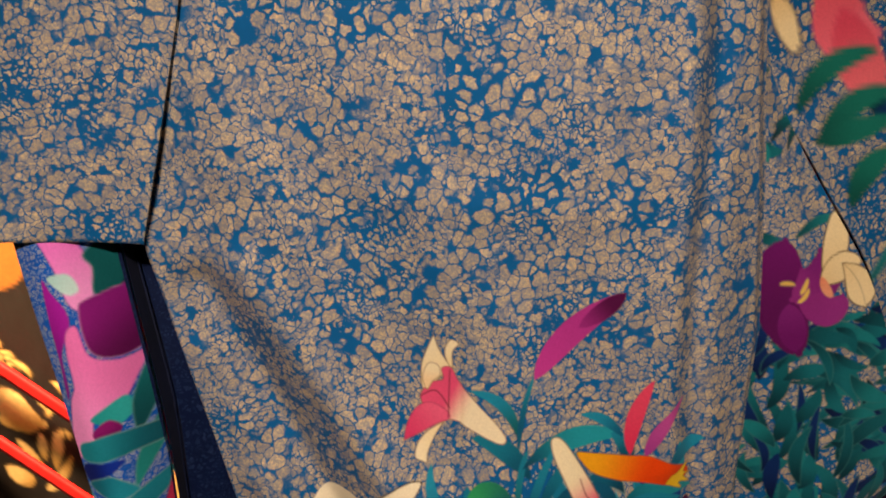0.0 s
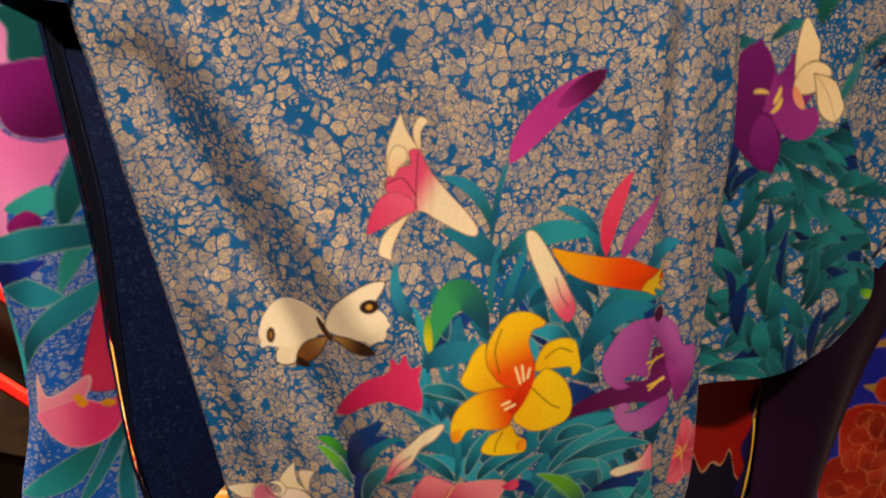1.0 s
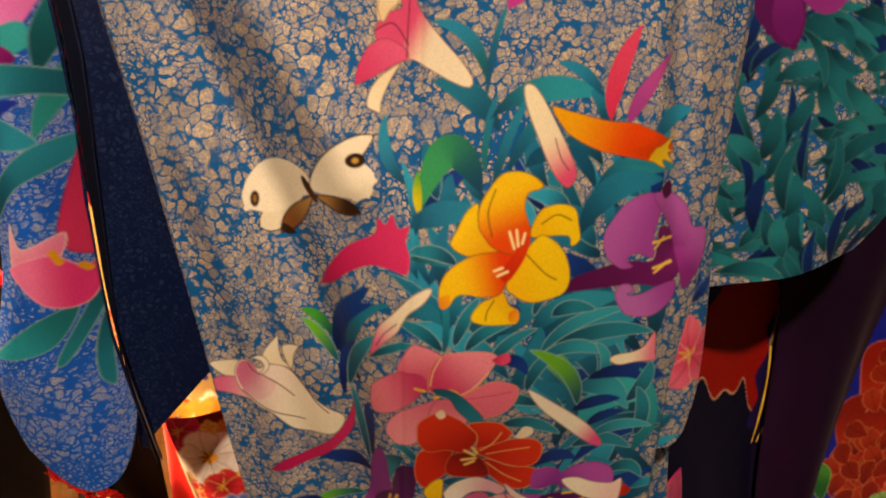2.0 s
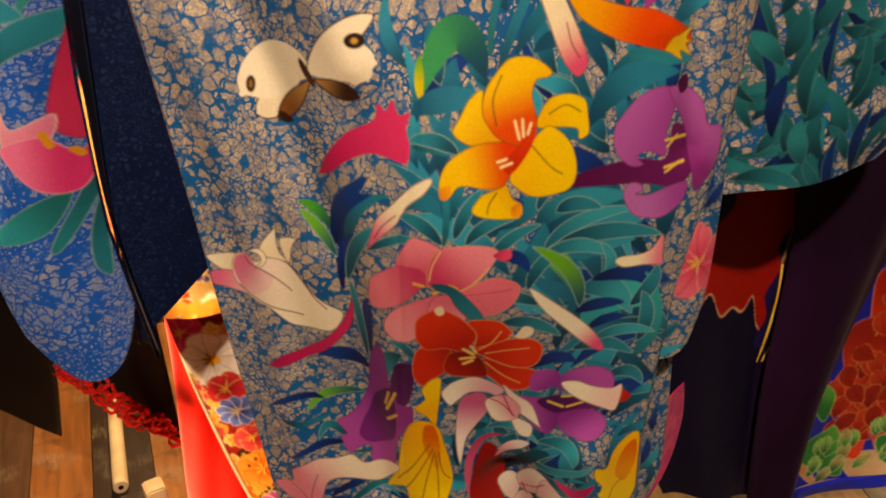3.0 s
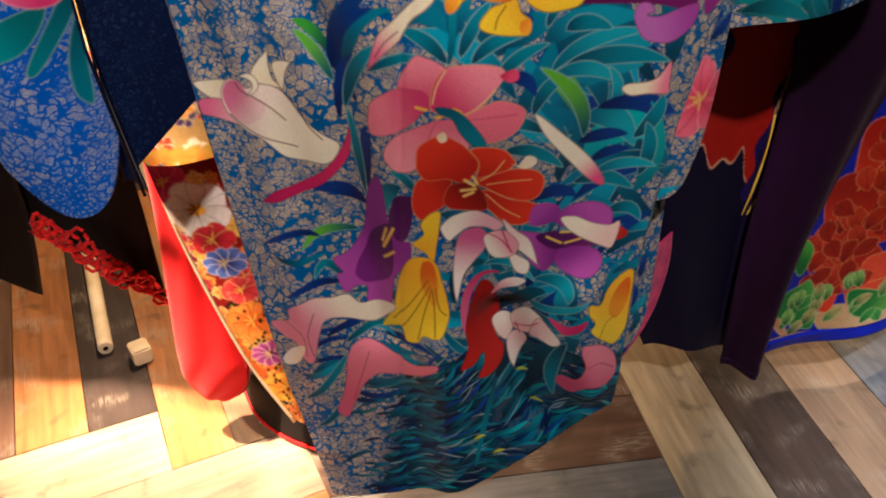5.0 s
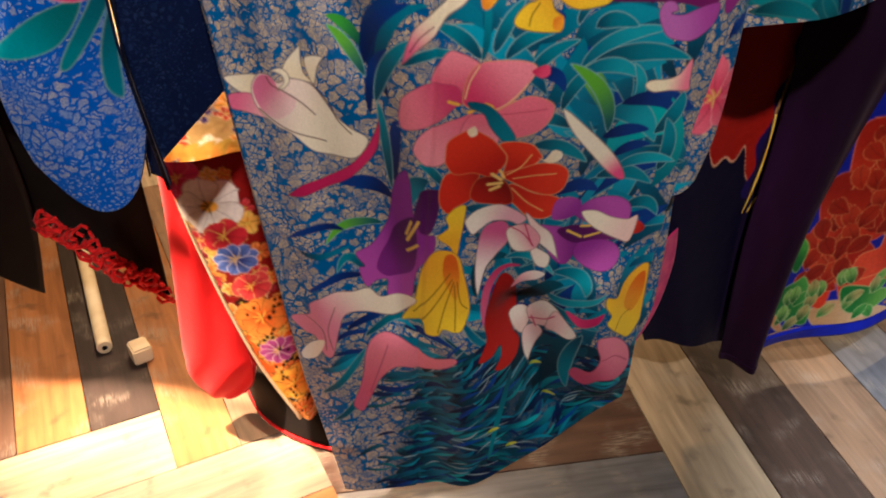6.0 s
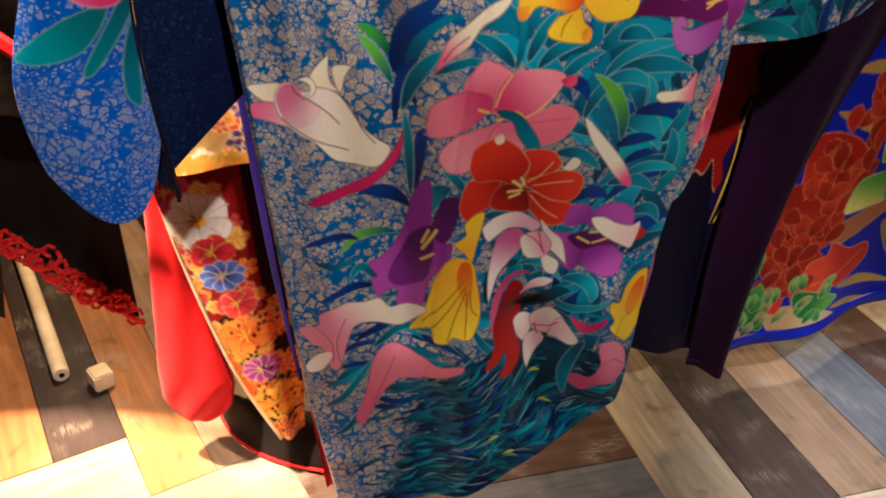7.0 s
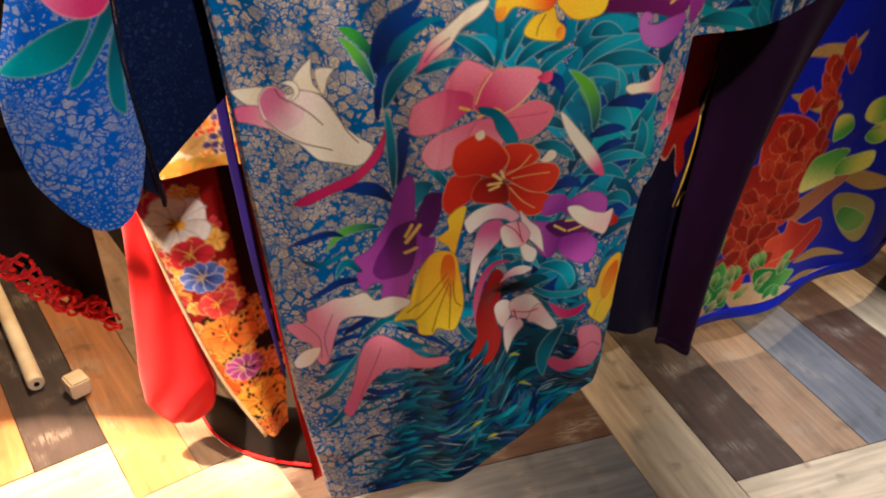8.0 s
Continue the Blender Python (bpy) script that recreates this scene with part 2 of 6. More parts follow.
class Dye:
    """A sheet of dye colours over a stretch of cloth, on which petals and leaves are printed."""

    def __init__(self, x0, x1, z0, z1, step, base=None):
        self.x0, self.z0, self.step = x0, z0, step
        self.nx, self.nz = int((x1 - x0) / step) + 2, int((z1 - z0) / step) + 2
        self.rgba = np.zeros((self.nz, self.nx, 4))
        if base:
            self.rgba[:] = (*tone(base), 1)

    def window(self, x0, x1, z0, z1):
        i0, i1 = max(0, int((x0 - self.x0) / self.step)), min(self.nx, int((x1 - self.x0) / self.step) + 2)
        j0, j1 = max(0, int((z0 - self.z0) / self.step)), min(self.nz, int((z1 - self.z0) / self.step) + 2)
        if i0 >= i1 or j0 >= j1:
            return None
        xs, zs = np.meshgrid(self.x0 + self.step * np.arange(i0, i1), self.z0 + self.step * np.arange(j0, j1))
        return slice(j0, j1), slice(i0, i1), xs, zs

    def lay(self, win, cover, colour):
        old = self.rgba[win[0], win[1]]
        cover = np.clip(cover, 0, 1)[..., None]
        alpha = old[..., 3:]
        total = cover + alpha * (1 - cover)
        old[..., :3] = (colour * cover + old[..., :3] * alpha * (1 - cover)) / np.maximum(total, 1e-6)
        old[..., 3:] = total

    def petal(self, x0, z0, cx, cz, x1, z1, w, c0, c1, peak=0.5, full=0.7, line="", rim=0.0011, vein=0.0):
        """A petal or leaf from its base to its tip, bent towards (cx, cz), w wide to each side where it is widest."""
        s = np.linspace(0, 1, 72)
        px = (1 - s) ** 2 * x0 + 2 * s * (1 - s) * cx + s * s * x1
        pz = (1 - s) ** 2 * z0 + 2 * s * (1 - s) * cz + s * s * z1
        win = self.window(px.min() - w, px.max() + w, pz.min() - w, pz.max() + w)
        if win is None:
            return
        xs, zs = win[2], win[3]
        far = (xs[..., None] - px) ** 2 + (zs[..., None] - pz) ** 2
        best = far.argmin(-1)
        sb = s[best]
        width = w * np.sin(np.pi * np.clip(sb, 0.004, 0.996) ** (math.log(0.5) / math.log(peak))) ** full
        left = width - np.sqrt(far.min(-1))
        f = soft(sb / 0.75)[..., None]
        colour = np.array(tone(c0)) * (1 - f) + np.array(tone(c1)) * f
        if line:
            edge = np.clip((rim - left) / self.step + 0.5, 0, 1)[..., None]
            colour = colour * (1 - edge) + np.array(tone(line)) * edge
            left = left + rim * 0.4
        if vein:
            mid = np.clip((vein - np.sqrt(far.min(-1))) / self.step + 0.5, 0, 1)[..., None] * 0.55
            colour = colour * (1 - mid)
        self.lay(win, left / self.step + 0.5, colour)

    def outline(self, xs, zs, line, closed):
        """Distance to a smooth line through a few points, and whether a place lies inside it."""
        p = np.array(line, float)
        n = len(p)
        f = np.linspace(0, 1, 9)[:-1, None]
        bits = []
        for k in range(n if closed else n - 1):
            a, b, c, d = (p[(k + m) % n] if closed else p[min(max(k + m, 0), n - 1)] for m in (-1, 0, 1, 2))
            bits.append(b + 0.5 * f * (c - a + f * (2 * a - 5 * b + 4 * c - d + f * (3 * (b - c) + d - a))))
        if not closed:
            bits.append(p[-1:])
        p = np.concatenate(bits)
        ends = list(zip(p, np.roll(p, -1, 0))) if closed else list(zip(p, p[1:]))
        far, inside = np.full(xs.shape, 9.0), np.zeros(xs.shape, bool)
        for (x0, z0), (x1, z1) in ends:
            dx, dz = x1 - x0, z1 - z0
            s = np.clip(((xs - x0) * dx + (zs - z0) * dz) / max(dx * dx + dz * dz, 1e-12), 0, 1)
            far = np.minimum(far, np.hypot(xs - x0 - s * dx, zs - z0 - s * dz))
            if closed and z0 != z1:
                inside ^= ((z0 > zs) != (z1 > zs)) & (xs < x0 + (zs - z0) * dx / dz)
        return far, inside

    def shape(self, points, c0, c1, start, end, line="", rim=0.0009):
        """A closed petal through a few points, shaded from one dye at start to another at end."""
        px, pz = zip(*points)
        win = self.window(min(px) - 0.01, max(px) + 0.01, min(pz) - 0.01, max(pz) + 0.01)
        if win is None:
            return
        xs, zs = win[2], win[3]
        far, inside = self.outline(xs, zs, points, True)
        left = np.where(inside, far, -far)
        dx, dz = end[0] - start[0], end[1] - start[1]
        f = soft(((xs - start[0]) * dx + (zs - start[1]) * dz) / (dx * dx + dz * dz))[..., None]
        colour = np.array(tone(c0)) * (1 - f) + np.array(tone(c1)) * f
        if line:
            edge = np.clip((rim - left) / self.step + 0.5, 0, 1)[..., None] * 0.8
            colour = colour * (1 - edge) + np.array(tone(line)) * edge
        self.lay(win, left / self.step + 0.5, colour)

    def stroke(self, points, width, c):
        """A thin drawn line."""
        px, pz = zip(*points)
        win = self.window(min(px) - 0.01, max(px) + 0.01, min(pz) - 0.01, max(pz) + 0.01)
        if win is not None:
            far, _ = self.outline(win[2], win[3], points, False)
            self.lay(win, (width - far) / self.step + 0.5, np.array(tone(c)) + np.zeros(win[2].shape + (3,)))

    def dot(self, x, z, rx, rz, c):
        win = self.window(x - rx, x + rx, z - rz, z + rz)
        if win is not None:
            r = np.hypot((win[2] - x) / rx, (win[3] - z) / rz)
            self.lay(win, (1 - r) * min(rx, rz) / self.step + 0.5, np.array(tone(c)) + np.zeros(win[2].shape + (3,)))

    def lily(self, x, z, size, codes, line, count=6, turn=0.0, flat=1.0, wide=0.36, throat="", stamen="e6c34a"):
        """An open flower seen from the front."""
        for k in range(count):
            a = turn + 2 * math.pi * k / count
            dx, dz = size * math.cos(a), size * math.sin(a) * flat
            self.petal(x, z, x + dx * 0.6 - dz * 0.12, z + dz * 0.6 + dx * 0.12, x + dx, z + dz, size * wide, codes[0], codes[1], 0.6, 0.6, line, 0.0010, 0.0006)
        if throat:
            self.dot(x, z, size * 0.26, size * 0.2, throat)
        for k in range(5):
            a = turn + 0.5 + k * 0.9
            self.petal(x, z, x + size * 0.2 * math.cos(a), z + size * 0.16 * math.sin(a), x + size * 0.36 * math.cos(a + 0.2), z + size * 0.3 * math.sin(a + 0.2), size * 0.028, stamen, stamen)

    def sample(self, x, z):
        i = np.clip((x - self.x0) / self.step, 0, self.nx - 1.001)
        j = np.clip((z - self.z0) / self.step, 0, self.nz - 1.001)
        i0, j0 = i.astype(int), j.astype(int)
        fi, fj = (i - i0)[..., None], (j - j0)[..., None]
        g = self.rgba
        return (g[j0, i0] * (1 - fi) + g[j0, i0 + 1] * fi) * (1 - fj) + (g[j0 + 1, i0] * (1 - fi) + g[j0 + 1, i0 + 1] * fi) * fj

# ---- builders ----
def part(name, mesh, material, parent, label=""):
    if material and not mesh.materials:
        mesh.materials.append(material)
    ob = new(name, mesh)
    ob.parent = parent
    return tagged(ob, label)


def thing(name, label, category, at=(0, 0, 0), group=""):
    ob = new(name)
    ob.location = at
    ob.empty_display_size = 0.05
    return tagged(ob, label, category, group)


def grid_mesh(name, pts, dye=None, thick=0.003):
    """A cloth from a grid of points (rows, columns, 3), turned over along its edges so that it has a thickness."""
    nv, nu = pts.shape[:2]
    front = pts.reshape(-1, 3)
    idx = np.arange(nv * nu).reshape(nv, nu)
    quads = [np.stack([idx[:-1, :-1], idx[1:, :-1], idx[1:, 1:], idx[:-1, 1:]], -1).reshape(-1, 4)]
    verts = [front]
    ring = np.concatenate([idx[0, :], idx[1:, -1], idx[-1, -2::-1], idx[-2:0:-1, 0]])
    mid = pts.mean((0, 1))
    back = front[ring] + (0, thick, 0)
    inner = back * 0.985 + mid * 0.015 + (0, thick * 0.3, 0)
    n0, n1 = len(front), len(front) + len(ring)
    k = np.arange(len(ring))
    nxt = (k + 1) % len(ring)
    verts += [back, inner]
    quads.append(np.stack([ring[k], ring[nxt], n0 + nxt, n0 + k], -1))
    quads.append(np.stack([n0 + k, n0 + nxt, n1 + nxt, n1 + k], -1))
    verts, quads = np.concatenate(verts), np.concatenate(quads)
    me = bpy.data.meshes.new(name)
    me.vertices.add(len(verts)), me.loops.add(quads.size), me.polygons.add(len(quads))
    me.vertices.foreach_set("co", verts.astype(np.float32).ravel())
    me.loops.foreach_set("vertex_index", quads.astype(np.int32).ravel())
    me.polygons.foreach_set("loop_start", np.arange(0, quads.size, 4, dtype=np.int32))
    me.polygons.foreach_set("use_smooth", np.ones(len(quads), bool))
    me.update(calc_edges=True)
    if dye is not None:
        layer = me.color_attributes.new("dye", "FLOAT_COLOR", "POINT")
        layer.data.foreach_set("color", dye.sample(verts[:, 0], verts[:, 2]).astype(np.float32).ravel())
    return me


def hang(left, right, nu, nv, folds=0.0, depth=0.0, phase=0.0, wob=0.0, round_hem=0.0, bulge=0.0):
    """Points of a cloth that hangs between a left and a right edge, each given from top to bottom."""
    v, u = np.meshgrid(np.linspace(0, 1, nv), np.linspace(0, 1, nu), indexing="ij")
    drop = v - round_hem * v ** 6 * (2 * u - 1) ** 2
    a = np.stack([bend([p[i] for p in left], drop) for i in range(3)], -1)
    b = np.stack([bend([p[i] for p in right], drop) for i in range(3)], -1)
    pts = a + (b - a) * u[..., None]
    pts[..., 1] += depth * np.sin(2 * np.pi * folds * u + phase + wob * np.sin(5 * v)) * (0.35 + 0.65 * v)
    pts[..., 1] -= bulge * np.sin(np.pi * u)
    return pts


def tube(points, radii, sides=14):
    """A round bar or soft tube through a few points, with closed ends."""
    bm = bmesh.new()
    rings = []
    for k, (p, r) in enumerate(zip(points, radii)):
        a = Vector(points[min(k + 1, len(points) - 1)]) - Vector(points[max(k - 1, 0)])
        q = a.to_track_quat("Z", "Y")
        rings.append([bm.verts.new(Vector(p) + q @ Vector((r * math.cos(t), r * math.sin(t), 0))) for t in (2 * math.pi * i / sides for i in range(sides))])
    for r0, r1 in zip(rings, rings[1:]):
        for i in range(sides):
            bm.faces.new((r0[i], r0[(i + 1) % sides], r1[(i + 1) % sides], r1[i])).smooth = True
    bm.faces.new(rings[0][::-1]), bm.faces.new(rings[-1])
    me = bpy.data.meshes.new("tube")
    bm.to_mesh(me)
    return me


def box(w, d, h, bevel=0.0, at=(0, 0, 0)):
    bm = bmesh.new()
    bmesh.ops.create_cube(bm, size=1, matrix=Matrix.Translation(at) @ Matrix.Diagonal((w, d, h, 1)))
    if bevel:
        bmesh.ops.bevel(bm, geom=bm.edges, offset=bevel, segments=2, affect="EDGES")
    me = bpy.data.meshes.new("box")
    bm.to_mesh(me)
    return me


# ---- the room ----
def slab(name, size, at, material, label):
    ob = new(name, box(*size))
    ob.data.materials.append(material)
    ob.location = at
    return tagged(ob, label, "", "", "structure")


slab("wall_north", (6.2, 0.1, 2.8), (0, 2.65, 1.4), PLASTER, "plain beige plaster wall behind the garments")
slab("wall_south", (6.2, 0.1, 2.8), (0, -2.65, 1.4), PLASTER, "plain beige plaster wall")
slab("wall_west", (0.1, 5.2, 2.8), (-3.05, 0, 1.4), PLASTER, "plain beige plaster wall")
slab("wall_east", (0.1, 5.2, 2.8), (3.05, 0, 1.4), PLASTER, "plain beige plaster wall")
slab("ceiling", (6.2, 5.4, 0.1), (0, 0, 2.86), PLASTER, "plain light ceiling of the shop")

# ---- rails that carry the garments ----
rail = thing("garment_rail", "round steel clothes rail on two posts", "clothes rail", (0, 0.2, 0))
part("bar", tube([(-1.9, -0.10, 1.80), (1.9, -0.10, 1.80)], [0.014] * 2), METAL, rail)
part("bar", tube([(-1.9, 0.22, 1.80), (1.9, 0.22, 1.80)], [0.014] * 2), METAL, rail)
for side in (-1.9, 1.9):
    part("post", tube([(side, 0.06, 0.0), (side, 0.06, 1.80)], [0.016] * 2), METAL, rail)
    part("cross_bar", tube([(side, -0.12, 1.80), (side, 0.24, 1.80)], [0.014] * 2), METAL, rail)

# ---- the blue kimono with lilies ----
K = Dye(-0.34, 0.44, 0.10, 1.70, 0.00105)
rng = random.Random(7)
TEALS = (("063a54", "0e7296"), ("0a4a6c", "1a8cb0"), ("081c54", "0c3a8a"), ("0a4c6c", "127c9c"), ("084468", "1c9cbe"), ("07344e", "0c5e7e"))

WAVES = (("052a3e", "0c5672"), ("06324a", "10688a"), ("04143a", "08285a"), ("073c4e", "0e6c80"))
DEEP = (("03202f", "083e56"), ("042638", "0a4860"), ("041230", "08244c"))


def leaf_field(dye, count, inside, long, wide, lean, spread, tones=TEALS, edge="7fa9a8"):
    """Many arched leaves over a stretch of cloth."""
    made = 0
    while made < count:
        x, z = rng.uniform(dye.x0, dye.x0 + dye.nx * dye.step), rng.uniform(dye.z0, dye.z0 + dye.nz * dye.step)
        if not inside(x, z):
            continue
        made += 1
        a = lean(x, z) + rng.uniform(-spread, spread)
        l, k = rng.uniform(0.6, 1.2) * long, rng.choice((-1, 1)) * rng.uniform(0.1, 0.35)
        dx, dz = l * math.cos(a), l * math.sin(a)
        c = rng.choice(tones)
        dye.petal(x, z, x + dx * 0.5 - dz * k, z + dz * 0.5 + dx * k, x + dx, z + dz, wide * rng.uniform(0.6, 1.2), c[0], c[1], rng.uniform(0.4, 0.6), 0.7, edge if rng.random() < 0.4 and tones is not DEEP else "", 0.0006)


j, i = np.mgrid[0:K.nz, 0:K.nx]
kx, kz = K.x0 + i * K.step, K.z0 + j * K.step
wash = soft((kx + 0.05 + (0.42 - kz) * 0.25) / 0.05) * soft((0.50 - kz) / 0.08) * 0.9
wash = np.maximum(wash, soft((kx - 0.02 - (kz - 0.7) * 0.2) / 0.06) * soft((0.99 - kz) / 0.06) * 0.15)
K.rgba[..., :3], K.rgba[..., 3] = tone("083c5c"), wash
leaf_field(K, 55, lambda x, z: x > 0.0 + (z - 0.7) * 0.2 and 0.64 < z < 0.97 and x < 0.30, 0.115, 0.0125, lambda x, z: 0.5 + 2.2 * math.sin(9 * x + 7 * z), 0.7)
leaf_field(K, 60, lambda x, z: x > 0.0 and 0.98 < z < 1.08 and x < 0.26, 0.06, 0.008, lambda x, z: 1.2 + math.sin(9 * x), 0.8)
leaf_field(K, 80, lambda x, z: x > -0.06 and 0.42 < z < 0.70 and x < 0.31, 0.085, 0.008, lambda x, z: 0.3 + 1.2 * math.sin(16 * x + 9 * z), 0.5)
leaf_field(K, 24, lambda x, z: -0.17 < x < -0.04 and 0.42 < z < 0.66, 0.07, 0.006, lambda x, z: 0.2, 0.4)
def flow(x, z):
    """Lean of the water strokes round their stem."""
    return 0.55 + 0.35 * math.sin(18 * z) if x < 0.06 else 0.15 + 0.8 * math.sin(24 * x + 12 * z)


def water(x, z):
    return x > -0.03 - (0.42 - z) * 0.25 and z < 0.485 and x < 0.31


leaf_field(K, 260, water, 0.06, 0.012, flow, 0.4, DEEP, "")
leaf_field(K, 380, water, 0.052, 0.0050, flow, 0.3, WAVES, "")
leaf_field(K, 170, water, 0.048, 0.0034, flow, 0.3, (("0e5c7c", "1a8cac"), ("0c6478", "1e98a4"), ("0a2a70", "1048a0")), "")
leaf_field(K, 110, water, 0.040, 0.0011, flow, 0.3, (("4f8a9c", "9cbcc4"), ("6f98a8", "a8b8c0")), "")
leaf_field(K, 60, lambda x, z: -0.12 < x < 0.0 and 0.2 < z < 0.44, 0.05, 0.0045, lambda x, z: 0.6 + 0.5 * math.sin(20 * x), 0.3, WAVES, "")
K.petal(0.105, 0.47, 0.085, 0.38, 0.075, 0.27, 0.0045, "0a4a60", "128094", 0.5, 0.3)
for x, z in ((0.13, 0.425), (0.155, 0.36), (0.07, 0.33), (0.10, 0.29)):
    K.petal(x, z, x + 0.006, z + 0.006, x + 0.018, z + 0.004, 0.0035, "8aa820", "c8d040")
K.petal(0.081, 1.164, 0.075, 1.217, 0.030, 1.221, 0.0069, "0e5a60", "188ab0", 0.5, 0.7)
K.petal(0.100, 1.231, 0.085, 1.201, 0.079, 1.154, 0.0033, "1480a0", "0a567a", 0.5, 0.3)
K.petal(0.090, 1.121, 0.068, 1.165, 0.030, 1.167, 0.0118, "084a68", "107896", 0.5, 0.7)
K.petal(0.075, 1.085, 0.074, 1.117, 0.089, 1.153, 0.0038, "146a70", "107896", 0.5, 0.3)
K.petal(0.082, 1.132, 0.118, 1.171, 0.196, 1.145, 0.0120, "084462", "1a98ac", 0.6, 0.7)
K.petal(0.183, 1.150, 0.207, 1.133, 0.199, 1.108, 0.0093, "1480a0", "084a68", 0.5, 0.6)
K.petal(0.196, 1.143, 0.180, 1.172, 0.149, 1.179, 0.0060, "0a567a", "188ab0", 0.5, 0.7)
K.petal(0.082, 1.068, 0.095, 1.115, 0.120, 1.152, 0.0051, "084a68", "1480a0", 0.5, 0.5)
K.petal(0.097, 1.083, 0.116, 1.124, 0.149, 1.140, 0.0071, "084a68", "107896", 0.5, 0.7)
K.petal(0.248, 1.100, 0.262, 1.123, 0.291, 1.124, 0.0102, "0a567a", "188ab0", 0.5, 0.7)
K.petal(0.071, 1.066, 0.043, 1.149, 0.011, 1.050, 0.0158, "084462", "2a9a60", 0.45, 0.7)
K.petal(0.012, 1.087, 0.009, 1.066, 0.012, 1.045, 0.0044, "4fae30", "d8c820", 0.5, 0.7)
K.petal(0.114, 1.086, 0.132, 1.105, 0.163, 1.092, 0.0079, "084a68", "0a567a", 0.5, 0.7)
K.petal(0.187, 1.047, 0.213, 1.086, 0.277, 1.065, 0.0115, "084a68", "168a9e", 0.5, 0.7)
K.petal(0.169, 1.014, 0.194, 1.066, 0.262, 1.056, 0.0147, "084462", "127ea0", 0.5, 0.7)
K.petal(0.187, 1.056, 0.178, 1.086, 0.157, 1.101, 0.0069, "084462", "0a567a", 0.5, 0.7)
K.petal(0.002, 1.007, 0.027, 1.016, 0.064, 0.999, 0.0084, "0a5a62", "107896", 0.5, 0.7)
K.petal(0.002, 1.036, 0.029, 1.055, 0.073, 1.047, 0.0114, "0a567a", "127ea0", 0.5, 0.7)
K.petal(-0.058, 0.862, -0.099, 0.934, -0.039, 0.978, 0.0110, "081c50", "0c3a80", 0.5, 0.7)
K.petal(-0.070, 0.870, -0.068, 0.959, -0.018, 0.961, 0.0063, "084462", "107896", 0.5, 0.7)
K.petal(-0.080, 0.904, -0.096, 0.934, -0.118, 0.938, 0.0059, "0c4a50", "3a9a30", 0.5, 0.7)
K.petal(-0.022, 0.938, 0.003, 0.981, 0.034, 0.942, 0.0093, "084a68", "107896", 0.5, 0.7)
K.petal(0.033, 0.936, 0.035, 0.970, 0.052, 0.980, 0.0089, "084a68", "107896", 0.5, 0.7)
K.petal(0.120, 0.919, 0.127, 0.955, 0.220, 0.938, 0.0143, "084462", "1c94b0", 0.5, 0.7)
K.petal(0.126, 0.923, 0.178, 0.933, 0.235, 0.906, 0.0114, "084a68", "1a94b0", 0.5, 0.7)
K.petal(0.146, 0.875, 0.152, 0.908, 0.228, 0.888, 0.0164, "084a68", "1c94b0", 0.5, 0.7)
K.petal(0.108, 0.882, 0.139, 0.913, 0.193, 0.879, 0.0139, "084a68", "127ea0", 0.5, 0.7)
K.petal(0.176, 0.816, 0.152, 0.894, 0.117, 0.903, 0.0102, "0a567a", "6ab030", 0.55, 0.7)
K.petal(0.195, 0.840, 0.223, 0.853, 0.275, 0.829, 0.0147, "0c1f60", "0e3a88", 0.5, 0.7)
K.petal(0.177, 0.790, 0.195, 0.848, 0.269, 0.801, 0.0200, "1a9aa8", "1cb0b8", 0.5, 0.7)
K.petal(0.244, 0.734, 0.270, 0.777, 0.245, 0.846, 0.0141, "0e6a80", "1c9aa0", 0.5, 0.7)
K.petal(0.089, 0.859, 0.126, 0.890, 0.126, 0.930, 0.0121, "084462", "107896", 0.5, 0.7)
K.petal(0.078, 0.930, 0.108, 0.947, 0.127, 0.955, 0.0120, "084462", "107896", 0.5, 0.7)

# leaves
K.petal(0.128, 0.901, 0.154, 0.935, 0.226, 0.923, 0.0081, "0c6480", "22a0b6", 0.45, 0.6, "86b2b8", 0.0006)
K.petal(0.142, 0.904, 0.192, 0.914, 0.259, 0.887, 0.0095, "08445e", "128098", 0.45, 0.6, "86b2b8", 0.0006)
K.petal(0.051, 0.917, 0.067, 0.942, 0.098, 0.938, 0.0067, "08445e", "128098", 0.45, 0.6, "86b2b8", 0.0006)
K.petal(0.073, 0.896, 0.088, 0.924, 0.123, 0.928, 0.0069, "08445e", "128098", 0.45, 0.6, "86b2b8", 0.0006)
K.petal(0.113, 0.858, 0.119, 0.894, 0.157, 0.897, 0.0080, "08445e", "128098", 0.45, 0.6, "86b2b8", 0.0006)
K.petal(0.128, 0.895, 0.168, 0.907, 0.199, 0.877, 0.0080, "0c6480", "22a0b6", 0.45, 0.6, "86b2b8", 0.0006)
K.petal(0.194, 0.846, 0.214, 0.864, 0.189, 0.894, 0.0066, "0c6480", "22a0b6", 0.45, 0.6, "86b2b8", 0.0006)
K.petal(0.169, 0.841, 0.209, 0.849, 0.233, 0.796, 0.0132, "0c6480", "22a0b6", 0.45, 0.6, "86b2b8", 0.0006)
K.petal(0.167, 0.814, 0.190, 0.821, 0.223, 0.812, 0.0079, "081c54", "0c3684", 0.45, 0.6)
K.petal(0.185, 0.786, 0.200, 0.799, 0.229, 0.793, 0.0067, "081c54", "0c3684", 0.45, 0.6)
K.petal(0.183, 0.851, 0.224, 0.857, 0.251, 0.831, 0.0081, "081c54", "0c3684", 0.45, 0.6)
K.petal(0.081, 0.900, 0.105, 0.905, 0.113, 0.878, 0.0067, "081c54", "0c3684", 0.45, 0.6)
